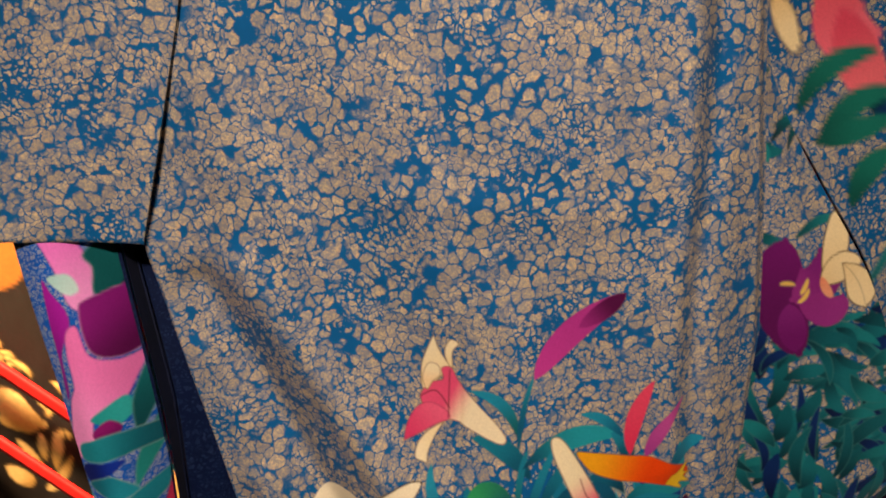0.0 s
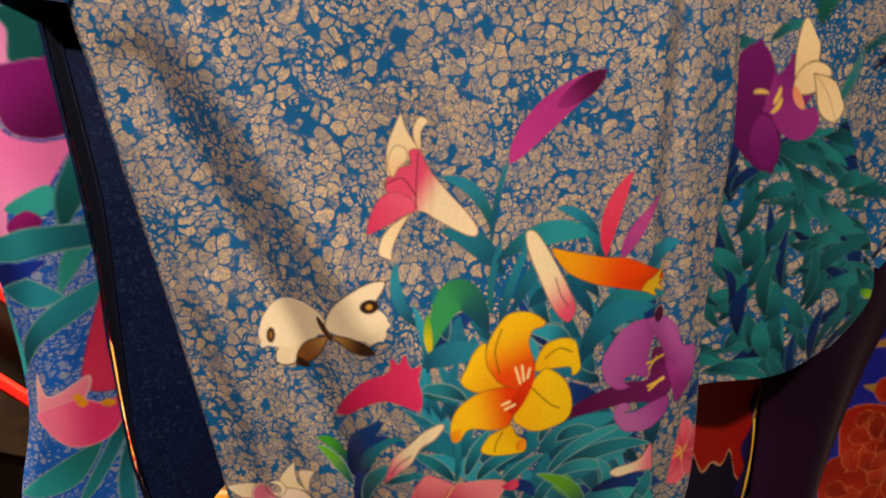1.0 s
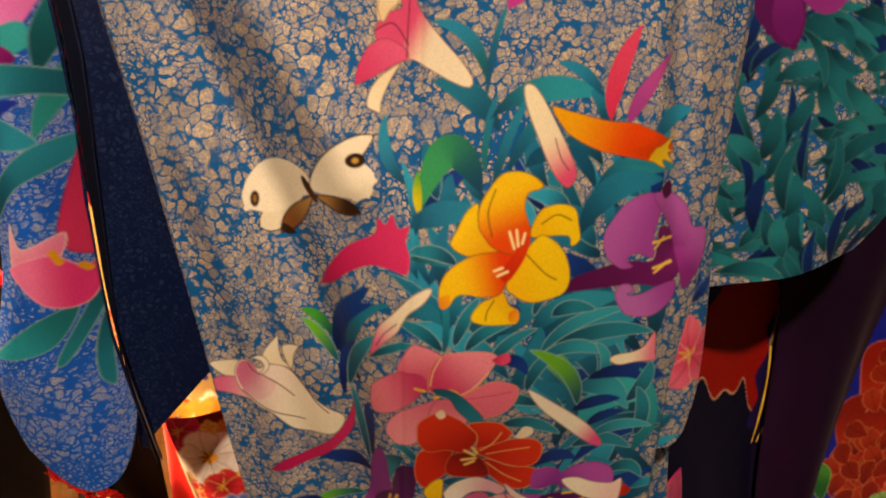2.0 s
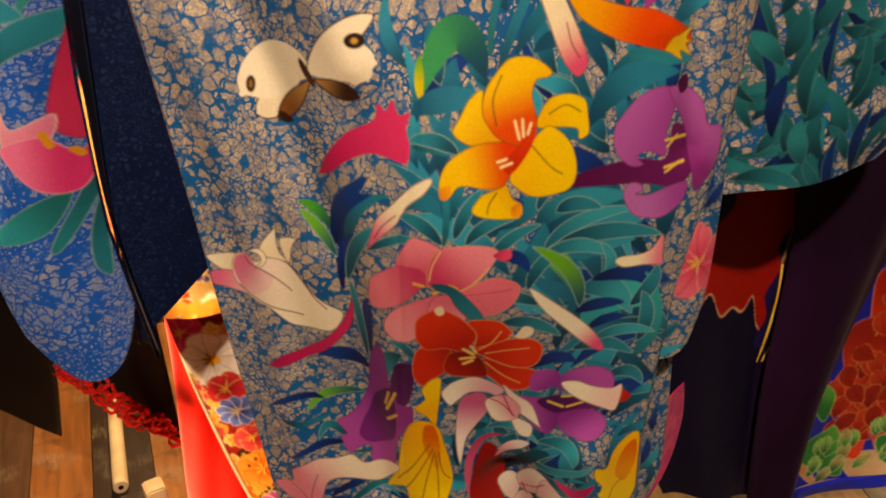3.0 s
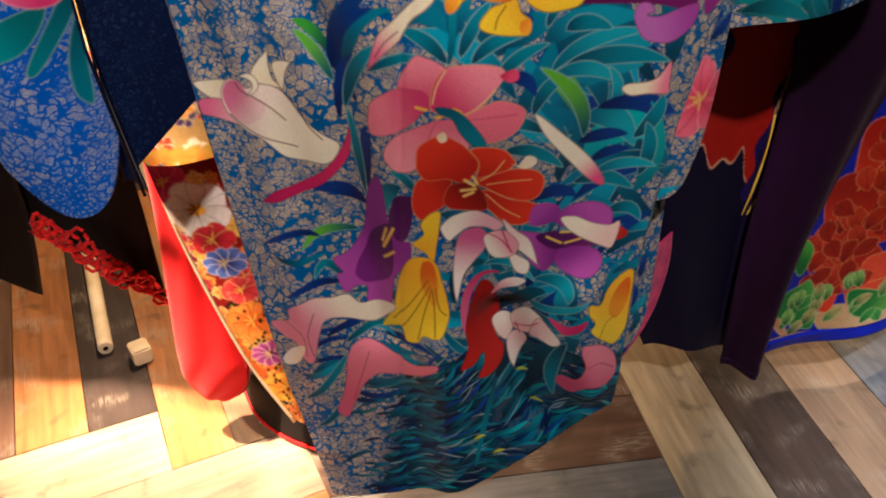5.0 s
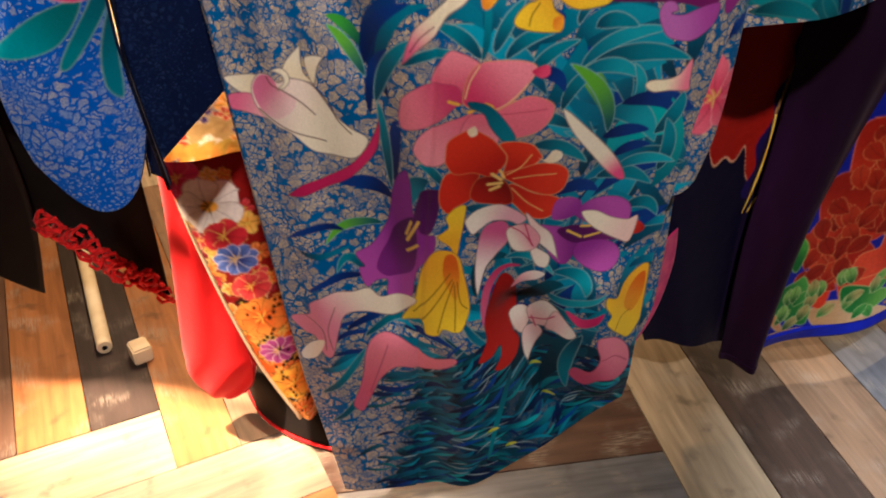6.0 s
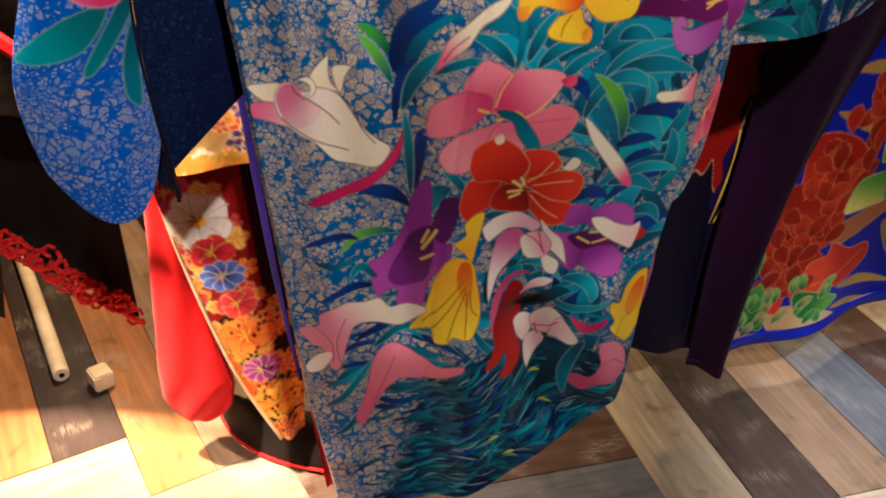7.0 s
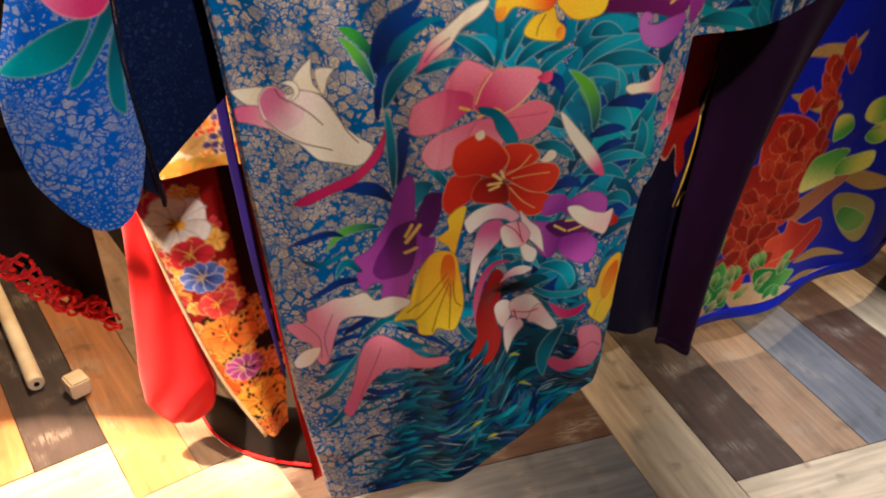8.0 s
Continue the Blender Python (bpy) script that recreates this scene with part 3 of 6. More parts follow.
K.petal(0.231, 0.807, 0.258, 0.826, 0.258, 0.851, 0.0102, "08445e", "128098", 0.45, 0.6, "86b2b8", 0.0006)
K.petal(0.139, 0.938, 0.153, 0.950, 0.187, 0.932, 0.0080, "08445e", "128098", 0.45, 0.6, "86b2b8", 0.0006)
K.petal(0.028, 0.917, 0.011, 0.943, -0.015, 0.944, 0.0071, "08445e", "128098", 0.45, 0.6, "86b2b8", 0.0006)
K.petal(0.030, 0.917, 0.036, 0.946, 0.031, 0.982, 0.0035, "0c5c74", "128096", 0.5, 0.3)
K.petal(0.040, 0.923, 0.049, 0.951, 0.067, 0.970, 0.0065, "08445e", "128098", 0.45, 0.6, "86b2b8", 0.0006)
K.petal(0.045, 1.002, 0.023, 1.021, -0.001, 1.012, 0.0068, "08445e", "128098", 0.45, 0.6, "86b2b8", 0.0006)
K.petal(0.120, 0.943, 0.124, 0.963, 0.146, 0.971, 0.0054, "08445e", "128098", 0.45, 0.6, "86b2b8", 0.0006)
K.petal(0.082, 0.948, 0.095, 0.957, 0.106, 0.950, 0.0063, "081c54", "0c3684", 0.45, 0.6)
K.petal(0.117, 0.747, 0.148, 0.768, 0.173, 0.742, 0.0085, "081c54", "0c3684", 0.45, 0.6)
K.petal(0.168, 0.762, 0.203, 0.772, 0.241, 0.739, 0.0089, "08445e", "128098", 0.45, 0.6, "86b2b8", 0.0006)
K.petal(0.086, 0.819, 0.115, 0.825, 0.152, 0.786, 0.0078, "08445e", "128098", 0.45, 0.6, "86b2b8", 0.0006)
K.petal(0.245, 0.757, 0.260, 0.791, 0.243, 0.822, 0.0090, "08445e", "128098", 0.45, 0.6, "86b2b8", 0.0006)
K.petal(0.211, 0.709, 0.243, 0.727, 0.257, 0.693, 0.0083, "08445e", "128098", 0.45, 0.6, "86b2b8", 0.0006)
K.petal(0.126, 0.835, 0.096, 0.862, 0.074, 0.846, 0.0068, "08445e", "128098", 0.45, 0.6, "86b2b8", 0.0006)
K.petal(0.190, 0.768, 0.221, 0.784, 0.264, 0.766, 0.0075, "0c6480", "22a0b6", 0.45, 0.6, "86b2b8", 0.0006)
K.petal(0.171, 0.820, 0.172, 0.870, 0.116, 0.906, 0.0082, "0a5060", "62b02c", 0.45, 0.6, "86b2b8", 0.0006)
K.petal(-0.082, 0.893, -0.083, 0.946, -0.037, 0.961, 0.0070, "081c54", "0c3684", 0.45, 0.6)
K.petal(-0.078, 0.838, -0.082, 0.895, -0.059, 0.914, 0.0052, "081c54", "0c3684", 0.45, 0.6)
K.petal(-0.072, 0.853, -0.061, 0.913, -0.034, 0.928, 0.0070, "08445e", "128098", 0.45, 0.6, "86b2b8", 0.0006)
K.petal(-0.082, 0.880, -0.096, 0.914, -0.118, 0.930, 0.0060, "0a5060", "62b02c", 0.45, 0.6, "86b2b8", 0.0006)
K.petal(-0.054, 0.756, -0.053, 0.847, -0.050, 0.835, 0.0059, "081c54", "0c3684", 0.45, 0.6)
K.petal(-0.058, 0.745, -0.064, 0.828, -0.070, 0.853, 0.0052, "08445e", "128098", 0.45, 0.6, "86b2b8", 0.0006)
K.petal(-0.046, 0.901, -0.016, 0.925, 0.011, 0.919, 0.0052, "08445e", "128098", 0.45, 0.6, "86b2b8", 0.0006)
K.petal(-0.059, 0.731, -0.085, 0.760, -0.118, 0.749, 0.0097, "081c54", "0c3684", 0.45, 0.6)
K.petal(-0.069, 0.688, -0.113, 0.709, -0.138, 0.665, 0.0065, "0a5060", "62b02c", 0.45, 0.6, "86b2b8", 0.0006)
K.petal(-0.089, 0.615, -0.114, 0.669, -0.127, 0.623, 0.0064, "08445e", "128098", 0.45, 0.6, "86b2b8", 0.0006)
K.petal(-0.116, 0.683, -0.148, 0.703, -0.182, 0.671, 0.0049, "081c54", "0c3684", 0.45, 0.6)
K.petal(-0.092, 0.616, -0.134, 0.624, -0.164, 0.596, 0.0056, "081c54", "0c3684", 0.45, 0.6)
K.petal(-0.018, 0.770, -0.039, 0.773, -0.043, 0.720, 0.0108, "08445e", "128098", 0.45, 0.6, "86b2b8", 0.0006)
K.petal(-0.001, 0.764, -0.017, 0.793, -0.029, 0.792, 0.0058, "08445e", "128098", 0.45, 0.6, "86b2b8", 0.0006)
K.petal(-0.152, 0.347, -0.084, 0.402, -0.078, 0.475, 0.0072, "08445e", "128098", 0.45, 0.6, "86b2b8", 0.0006)
K.petal(-0.162, 0.403, -0.119, 0.441, -0.098, 0.496, 0.0063, "08445e", "128098", 0.45, 0.6, "86b2b8", 0.0006)
K.petal(-0.097, 0.517, -0.074, 0.546, 0.013, 0.548, 0.0066, "08445e", "128098", 0.45, 0.6, "86b2b8", 0.0006)
K.petal(-0.120, 0.530, -0.093, 0.559, -0.037, 0.552, 0.0061, "081c54", "0c3684", 0.45, 0.6)
K.petal(0.135, 0.626, 0.182, 0.630, 0.177, 0.592, 0.0093, "0c6480", "22a0b6", 0.45, 0.6, "86b2b8", 0.0006)
K.petal(0.131, 0.590, 0.161, 0.555, 0.203, 0.600, 0.0066, "0c6480", "22a0b6", 0.45, 0.6, "86b2b8", 0.0006)
K.petal(0.139, 0.569, 0.169, 0.535, 0.201, 0.539, 0.0073, "08445e", "128098", 0.45, 0.6, "86b2b8", 0.0006)
K.petal(0.100, 0.549, 0.123, 0.612, 0.150, 0.603, 0.0122, "04283c", "0a4a60", 0.45, 0.6)
K.petal(0.102, 0.439, 0.125, 0.493, 0.159, 0.494, 0.0160, "04283c", "0a4a60", 0.45, 0.6)
K.petal(0.146, 0.383, 0.178, 0.515, 0.157, 0.518, 0.0131, "04283c", "0a4a60", 0.45, 0.6)
K.petal(0.184, 0.518, 0.163, 0.454, 0.182, 0.395, 0.0090, "08445e", "128098", 0.45, 0.6, "86b2b8", 0.0006)
K.petal(0.041, 0.598, 0.035, 0.677, 0.081, 0.652, 0.0090, "04283c", "0a4a60", 0.45, 0.6)
K.petal(0.074, 0.653, 0.106, 0.669, 0.136, 0.621, 0.0059, "0c6480", "22a0b6", 0.45, 0.6, "86b2b8", 0.0006)

# butterfly
K.petal(-0.105, 1.054, -0.134, 1.035, -0.153, 1.024, 0.0150, "f0e6cc", "e8dcc0", 0.55, 0.5, "3a2410")
K.petal(-0.093, 1.064, -0.127, 1.089, -0.166, 1.044, 0.0233, "e8dcc0", "f2e8d0", 0.58, 0.45)
K.petal(-0.105, 1.059, -0.134, 1.062, -0.162, 1.044, 0.0178, "f0e6cc", "f2e8d0", 0.55, 0.5)
K.petal(-0.095, 1.067, -0.066, 1.103, -0.029, 1.120, 0.0135, "f2e8d0", "efe4ca", 0.5, 0.6, "3a2410")
K.petal(-0.095, 1.067, -0.056, 1.087, -0.028, 1.081, 0.0168, "f0e6cc", "f2e8d0", 0.6, 0.5)
K.petal(-0.069, 1.074, -0.040, 1.077, -0.035, 1.066, 0.0117, "f0e6cc", "efe4ca", 0.6, 0.5)
K.petal(-0.092, 1.062, -0.114, 1.038, -0.133, 1.017, 0.0092, "b98a4a", "7a4a20", 0.6, 0.6, "2a160c")
K.petal(-0.091, 1.062, -0.065, 1.057, -0.044, 1.050, 0.0085, "b98a4a", "3a2010", 0.6, 0.7, "2a160c")
K.petal(-0.132, 1.026, -0.129, 1.017, -0.117, 1.017, 0.0044, "2a160c", "2a160c", 0.5, 0.6)
K.petal(-0.103, 1.080, -0.098, 1.068, -0.088, 1.055, 0.0036, "2a160c", "4a2a14", 0.5, 0.4)
K.dot(-0.046, 1.100, 0.0096, 0.0065, "2a140c")
K.dot(-0.046, 1.100, 0.0032, 0.0025, "c89a40")
K.dot(-0.158, 1.052, 0.0044, 0.0077, "2a140c")
K.dot(-0.158, 1.052, 0.0016, 0.0039, "9a6a30")

# buds
K.petal(0.102, 1.230, 0.133, 1.275, 0.201, 1.312, 0.0148, "c03a98", "b03490", 0.5, 0.55)
K.petal(0.152, 1.279, 0.176, 1.293, 0.201, 1.312, 0.0102, "982a80", "500c44", 0.55, 0.5)
K.petal(0.204, 1.120, 0.202, 1.162, 0.231, 1.210, 0.0094, "d8305a", "e04468", 0.5, 0.7)
K.petal(0.221, 1.116, 0.235, 1.153, 0.265, 1.184, 0.0073, "a03a90", "b84a98", 0.4, 0.8)
# fish
K.shape(((-0.094, 0.968), (-0.094, 0.968), (-0.081, 0.993), (-0.060, 1.016), (-0.033, 1.030), (-0.028, 1.045), (-0.021, 1.039), (-0.014, 1.049), (-0.009, 1.036), (0.002, 1.037), (-0.002, 1.024), (0.001, 1.008), (-0.003, 0.993), (-0.020, 0.997), (-0.038, 0.999), (-0.061, 0.989), (-0.082, 0.972)), "d8326a", "c01a56", (-0.009, 1.022), (-0.083, 0.979))

# cream lily
K.shape(((-0.020, 1.223), (-0.019, 1.249), (-0.011, 1.269), (-0.002, 1.287), (-0.002, 1.287), (0.002, 1.270), (0.009, 1.256), (0.014, 1.246), (0.003, 1.238), (-0.010, 1.225)), "f4e6c4", "f0dcb0", (-0.006, 1.282), (-0.010, 1.225), "7a5030")
K.shape(((0.009, 1.256), (0.008, 1.269), (0.016, 1.281), (0.024, 1.275), (0.017, 1.266), (0.015, 1.247)), "f4e6c4", "f0dcb0", (0.023, 1.276), (0.011, 1.251), "7a5030")
K.shape(((-0.023, 1.214), (-0.009, 1.230), (0.003, 1.234), (0.003, 1.247), (0.014, 1.248), (0.022, 1.230), (0.038, 1.208), (0.058, 1.184), (0.067, 1.168), (0.062, 1.161), (0.046, 1.167), (0.025, 1.179), (0.010, 1.187), (-0.012, 1.187)), "e2507e", "f4e6c8", (0.003, 1.209), (0.029, 1.193), "8a5040")
K.shape(((-0.045, 1.165), (-0.045, 1.165), (-0.040, 1.184), (-0.028, 1.202), (-0.011, 1.207), (0.006, 1.197), (0.007, 1.188), (-0.007, 1.182), (-0.027, 1.172)), "d63a6c", "e86088", (-0.041, 1.168), (0.005, 1.198), "a03058")
K.shape(((-0.025, 1.141), (-0.034, 1.147), (-0.030, 1.162), (-0.018, 1.175), (-0.000, 1.185), (-0.001, 1.182), (-0.011, 1.167), (-0.019, 1.151), (-0.021, 1.140)), "f4e6c4", "f0dcb0", (-0.031, 1.147), (-0.002, 1.183), "7a5030")
K.shape(((-0.019, 1.236), (-0.011, 1.252), (-0.000, 1.250), (0.001, 1.238), (-0.007, 1.231), (-0.015, 1.221)), "f4e6c4", "eed2a8", (-0.008, 1.249), (-0.009, 1.230), "7a5030")
K.stroke(((-0.023, 1.214), (-0.005, 1.220), (0.008, 1.201)), 0.0007, "7a2a40")
K.stroke(((0.012, 1.245), (0.009, 1.219), (0.006, 1.190)), 0.0006, "7a2a40")

# white bud
K.shape(((0.115, 1.159), (0.123, 1.161), (0.132, 1.151), (0.146, 1.125), (0.160, 1.095), (0.167, 1.074), (0.161, 1.063), (0.153, 1.063), (0.140, 1.080), (0.127, 1.112), (0.117, 1.140)), "f4e6c4", "e0507c", (0.139, 1.115), (0.160, 1.070), "7a5030")
K.stroke(((0.145, 1.109), (0.150, 1.091), (0.158, 1.078)), 0.0006, "8a4050")

# orange bud
K.shape(((0.143, 1.139), (0.164, 1.132), (0.201, 1.120), (0.230, 1.116), (0.255, 1.104), (0.269, 1.094), (0.271, 1.083), (0.257, 1.075), (0.232, 1.080), (0.195, 1.090), (0.163, 1.108), (0.149, 1.124)), "f0a81c", "e4460c", (0.158, 1.128), (0.230, 1.101), "8a4a10")
K.shape(((0.243, 1.079), (0.249, 1.090), (0.255, 1.092), (0.272, 1.098), (0.266, 1.088), (0.276, 1.082), (0.266, 1.082), (0.274, 1.070), (0.260, 1.076), (0.263, 1.067), (0.249, 1.075)), "f0c020", "f4d030", (0.243, 1.084), (0.269, 1.082), "a06010")

# orchid
K.shape(((0.146, 0.962), (0.158, 0.972), (0.192, 0.975), (0.227, 0.974), (0.255, 0.971), (0.260, 1.002), (0.274, 1.000), (0.289, 0.977), (0.287, 0.953), (0.269, 0.939), (0.241, 0.945), (0.220, 0.949), (0.185, 0.955)), "560c4a", "6a1860", (0.152, 0.963), (0.279, 0.973))
K.shape(((0.196, 1.007), (0.207, 1.022), (0.220, 1.034), (0.236, 1.042), (0.254, 1.042), (0.262, 1.024), (0.255, 1.000), (0.255, 0.973), (0.235, 0.980), (0.224, 0.976), (0.231, 0.967), (0.216, 0.968), (0.199, 0.985)), "a0429e", "b25ab0", (0.254, 1.000), (0.206, 1.016), "7a2a70")
K.shape(((0.252, 1.042), (0.275, 1.039), (0.292, 1.024), (0.300, 1.001), (0.316, 0.996), (0.317, 0.966), (0.307, 0.942), (0.292, 0.930), (0.284, 0.961), (0.276, 0.996), (0.260, 1.024)), "8a2a82", "b25ab0", (0.279, 0.973), (0.307, 0.996), "7a2a70")
K.shape(((0.210, 0.938), (0.214, 0.950), (0.227, 0.949), (0.233, 0.940), (0.225, 0.938), (0.242, 0.935), (0.266, 0.942), (0.282, 0.942), (0.279, 0.922), (0.257, 0.907), (0.235, 0.910), (0.221, 0.918)), "a0429e", "b868b8", (0.277, 0.937), (0.228, 0.922), "7a2a70")
K.shape(((0.261, 1.046), (0.271, 1.053), (0.274, 1.039), (0.266, 1.034)), "4a0c40", "4a0c40", (0.263, 1.049), (0.271, 1.040))
K.stroke(((0.254, 0.989), (0.277, 0.989)), 0.0016, "e8c050")
K.stroke(((0.255, 0.961), (0.276, 0.964)), 0.0016, "e8c050")
K.stroke(((0.256, 0.982), (0.267, 0.992)), 0.0013, "e8c050")
K.stroke(((0.256, 0.956), (0.270, 0.964)), 0.0013, "e8c050")

# yellow lily
K.shape(((0.040, 1.020), (0.047, 1.034), (0.056, 1.049), (0.068, 1.056), (0.068, 1.037), (0.077, 1.020), (0.087, 1.011), (0.071, 1.009), (0.054, 1.009)), "e4a41a", "f2c81e", (0.082, 1.017), (0.056, 1.043), "6a4a10")
K.shape(((0.057, 0.953), (0.066, 0.964), (0.077, 0.968), (0.089, 0.972), (0.095, 0.959), (0.104, 0.951), (0.103, 0.939), (0.094, 0.938), (0.073, 0.941), (0.059, 0.946)), "e4b01a", "f4cc1e", (0.092, 0.968), (0.073, 0.943), "6a4a10")
K.shape(((0.117, 1.021), (0.120, 1.034), (0.130, 1.046), (0.148, 1.048), (0.164, 1.041), (0.168, 1.026), (0.169, 1.009), (0.159, 1.005), (0.156, 1.015), (0.136, 1.019)), "ecb81a", "f6ce20", (0.123, 1.025), (0.154, 1.035), "6a4a10")
K.shape(((0.092, 0.979), (0.110, 1.005), (0.120, 1.017), (0.132, 1.021), (0.151, 1.003), (0.158, 0.977), (0.152, 0.960), (0.133, 0.956), (0.115, 0.957), (0.100, 0.966)), "f0bc1c", "f4cc20", (0.098, 0.984), (0.140, 0.988), "6a4a10")
K.shape(((0.027, 0.979), (0.037, 0.997), (0.060, 1.009), (0.088, 1.011), (0.104, 1.006), (0.095, 0.985), (0.086, 0.970), (0.069, 0.969), (0.047, 0.973), (0.037, 0.964), (0.029, 0.962)), "de3a0c", "f2c41e", (0.093, 0.991), (0.044, 0.984), "6a4a10")
K.shape(((0.067, 1.036), (0.069, 1.053), (0.080, 1.071), (0.094, 1.083), (0.114, 1.082), (0.131, 1.070), (0.128, 1.064), (0.117, 1.062), (0.113, 1.049), (0.118, 1.026), (0.113, 1.009), (0.099, 1.006), (0.082, 1.013), (0.072, 1.025)), "e04a0e", "f2c41e", (0.103, 1.023), (0.088, 1.068), "6a4a10")
K.shape(((0.089, 0.994), (0.102, 1.009), (0.110, 1.025), (0.117, 1.018), (0.110, 1.000), (0.095, 0.982), (0.087, 0.985)), "c82c0c", "d83a10", (0.093, 0.991), (0.114, 1.016))
K.shape(((0.027, 0.971), (0.037, 0.974), (0.037, 0.964), (0.029, 0.961)), "e08a1a", "f0a020", (0.027, 0.965), (0.035, 0.970))
K.shape(((0.094, 0.950), (0.103, 0.952), (0.104, 0.941), (0.095, 0.941)), "e0801a", "f0a020", (0.094, 0.951), (0.103, 0.943))
K.stroke(((0.101, 1.012), (0.097, 1.028)), 0.0013, "f4e0a0")
K.stroke(((0.105, 1.014), (0.104, 1.029)), 0.0013, "f4e0a0")
K.stroke(((0.109, 1.016), (0.112, 1.025)), 0.0013, "f4e0a0")
K.stroke(((0.094, 0.991), (0.084, 0.988)), 0.0013, "f4e0a0")
K.stroke(((0.089, 0.995), (0.081, 0.993)), 0.0013, "f4e0a0")
K.stroke(((0.113, 1.005), (0.131, 0.984), (0.143, 0.975)), 0.0006, "6a4a10")
K.stroke(((0.129, 1.032), (0.145, 1.038), (0.160, 1.030)), 0.0006, "6a4a10")
K.stroke(((0.080, 1.025), (0.077, 1.047), (0.085, 1.068)), 0.0006, "6a4a10")
K.stroke(((0.080, 0.965), (0.073, 0.955), (0.071, 0.946)), 0.0006, "6a4a10")

# bud by the pink lily
K.shape(((0.018, 0.981), (0.021, 0.977), (0.012, 0.965), (-0.001, 0.955), (-0.009, 0.943), (-0.015, 0.933), (-0.032, 0.917), (-0.046, 0.901), (-0.046, 0.901), (-0.042, 0.916), (-0.038, 0.928), (-0.033, 0.939), (-0.019, 0.953), (-0.008, 0.964), (0.005, 0.975)), "e0648c", "f2e6c8", (-0.040, 0.916), (-0.014, 0.951), "8a5a50")
K.stroke(((-0.037, 0.917), (-0.028, 0.931), (-0.015, 0.943)), 0.0006, "8a3a50")

# side buds
K.shape(((0.207, 0.866), (0.213, 0.871), (0.236, 0.869), (0.249, 0.873), (0.261, 0.887), (0.263, 0.864), (0.262, 0.852), (0.238, 0.855), (0.218, 0.857)), "f6eccc", "e87a98", (0.230, 0.864), (0.262, 0.861), "7a5030")

# left lily
K.shape(((-0.230, 0.867), (-0.213, 0.871), (-0.194, 0.872), (-0.198, 0.861), (-0.202, 0.849), (-0.216, 0.852)), "f4ead0", "f0e2c0", (-0.226, 0.867), (-0.200, 0.855), "6a4a38")
K.shape(((-0.227, 0.849), (-0.204, 0.851), (-0.199, 0.842), (-0.188, 0.830), (-0.178, 0.823), (-0.193, 0.824), (-0.214, 0.830), (-0.227, 0.834)), "e06a92", "f0b8bc", (-0.224, 0.841), (-0.183, 0.825), "6a4a38")
K.shape(((-0.167, 0.880), (-0.162, 0.891), (-0.152, 0.902), (-0.145, 0.909), (-0.145, 0.909), (-0.146, 0.894), (-0.144, 0.879), (-0.136, 0.869), (-0.159, 0.873), (-0.167, 0.875)), "f4ead0", "f0e2c0", (-0.149, 0.903), (-0.159, 0.876), "6a4a38")
K.shape(((-0.143, 0.894), (-0.132, 0.899), (-0.122, 0.898), (-0.122, 0.898), (-0.129, 0.887), (-0.134, 0.868), (-0.140, 0.876)), "f4ead0", "f0e2c0", (-0.126, 0.897), (-0.138, 0.873), "6a4a38")
K.shape(((-0.203, 0.856), (-0.194, 0.873), (-0.182, 0.875), (-0.172, 0.868), (-0.159, 0.873), (-0.136, 0.866), (-0.116, 0.838), (-0.100, 0.822), (-0.082, 0.808), (-0.087, 0.792), (-0.098, 0.783), (-0.117, 0.785), (-0.141, 0.789), (-0.162, 0.810), (-0.180, 0.818), (-0.198, 0.834)), "f4e0d4", "f4ead0", (-0.174, 0.853), (-0.124, 0.822), "6a4a38")
K.shape(((-0.201, 0.856), (-0.193, 0.871), (-0.182, 0.874), (-0.175, 0.868), (-0.171, 0.860), (-0.155, 0.852), (-0.159, 0.838), (-0.176, 0.826), (-0.187, 0.828), (-0.196, 0.837)), "e27aa0", "f2cfcc", (-0.190, 0.860), (-0.161, 0.838))
K.shape(((-0.180, 0.879), (-0.169, 0.884), (-0.161, 0.879), (-0.159, 0.870), (-0.165, 0.862), (-0.174, 0.859), (-0.166, 0.868), (-0.167, 0.875), (-0.173, 0.878)), "f4ead0", "f4ead0", (-0.169, 0.882), (-0.166, 0.864), "6a4a38")
K.stroke(((-0.184, 0.872), (-0.179, 0.864), (-0.167, 0.859), (-0.151, 0.848), (-0.136, 0.833)), 0.0007, "6a4a38")
K.stroke(((-0.136, 0.867), (-0.120, 0.847), (-0.113, 0.831), (-0.099, 0.814)), 0.0007, "6a4a38")
K.stroke(((-0.196, 0.834), (-0.180, 0.822), (-0.150, 0.809), (-0.127, 0.802)), 0.0007, "6a4a38")
K.shape(((-0.176, 0.732), (-0.176, 0.732), (-0.158, 0.748), (-0.133, 0.756), (-0.105, 0.773), (-0.085, 0.795), (-0.073, 0.821), (-0.070, 0.836), (-0.070, 0.836), (-0.069, 0.815), (-0.074, 0.792), (-0.087, 0.773), (-0.108, 0.754), (-0.135, 0.741), (-0.160, 0.733)), "d02a66", "b41a56", (-0.077, 0.810), (-0.166, 0.737), "7a1038")

# violet flower
K.shape(((-0.035, 0.714), (-0.030, 0.744), (-0.025, 0.758), (-0.007, 0.760), (-0.006, 0.739), (-0.010, 0.714), (-0.018, 0.694), (-0.029, 0.693)), "44104c", "541660", (-0.007, 0.756), (-0.028, 0.697))
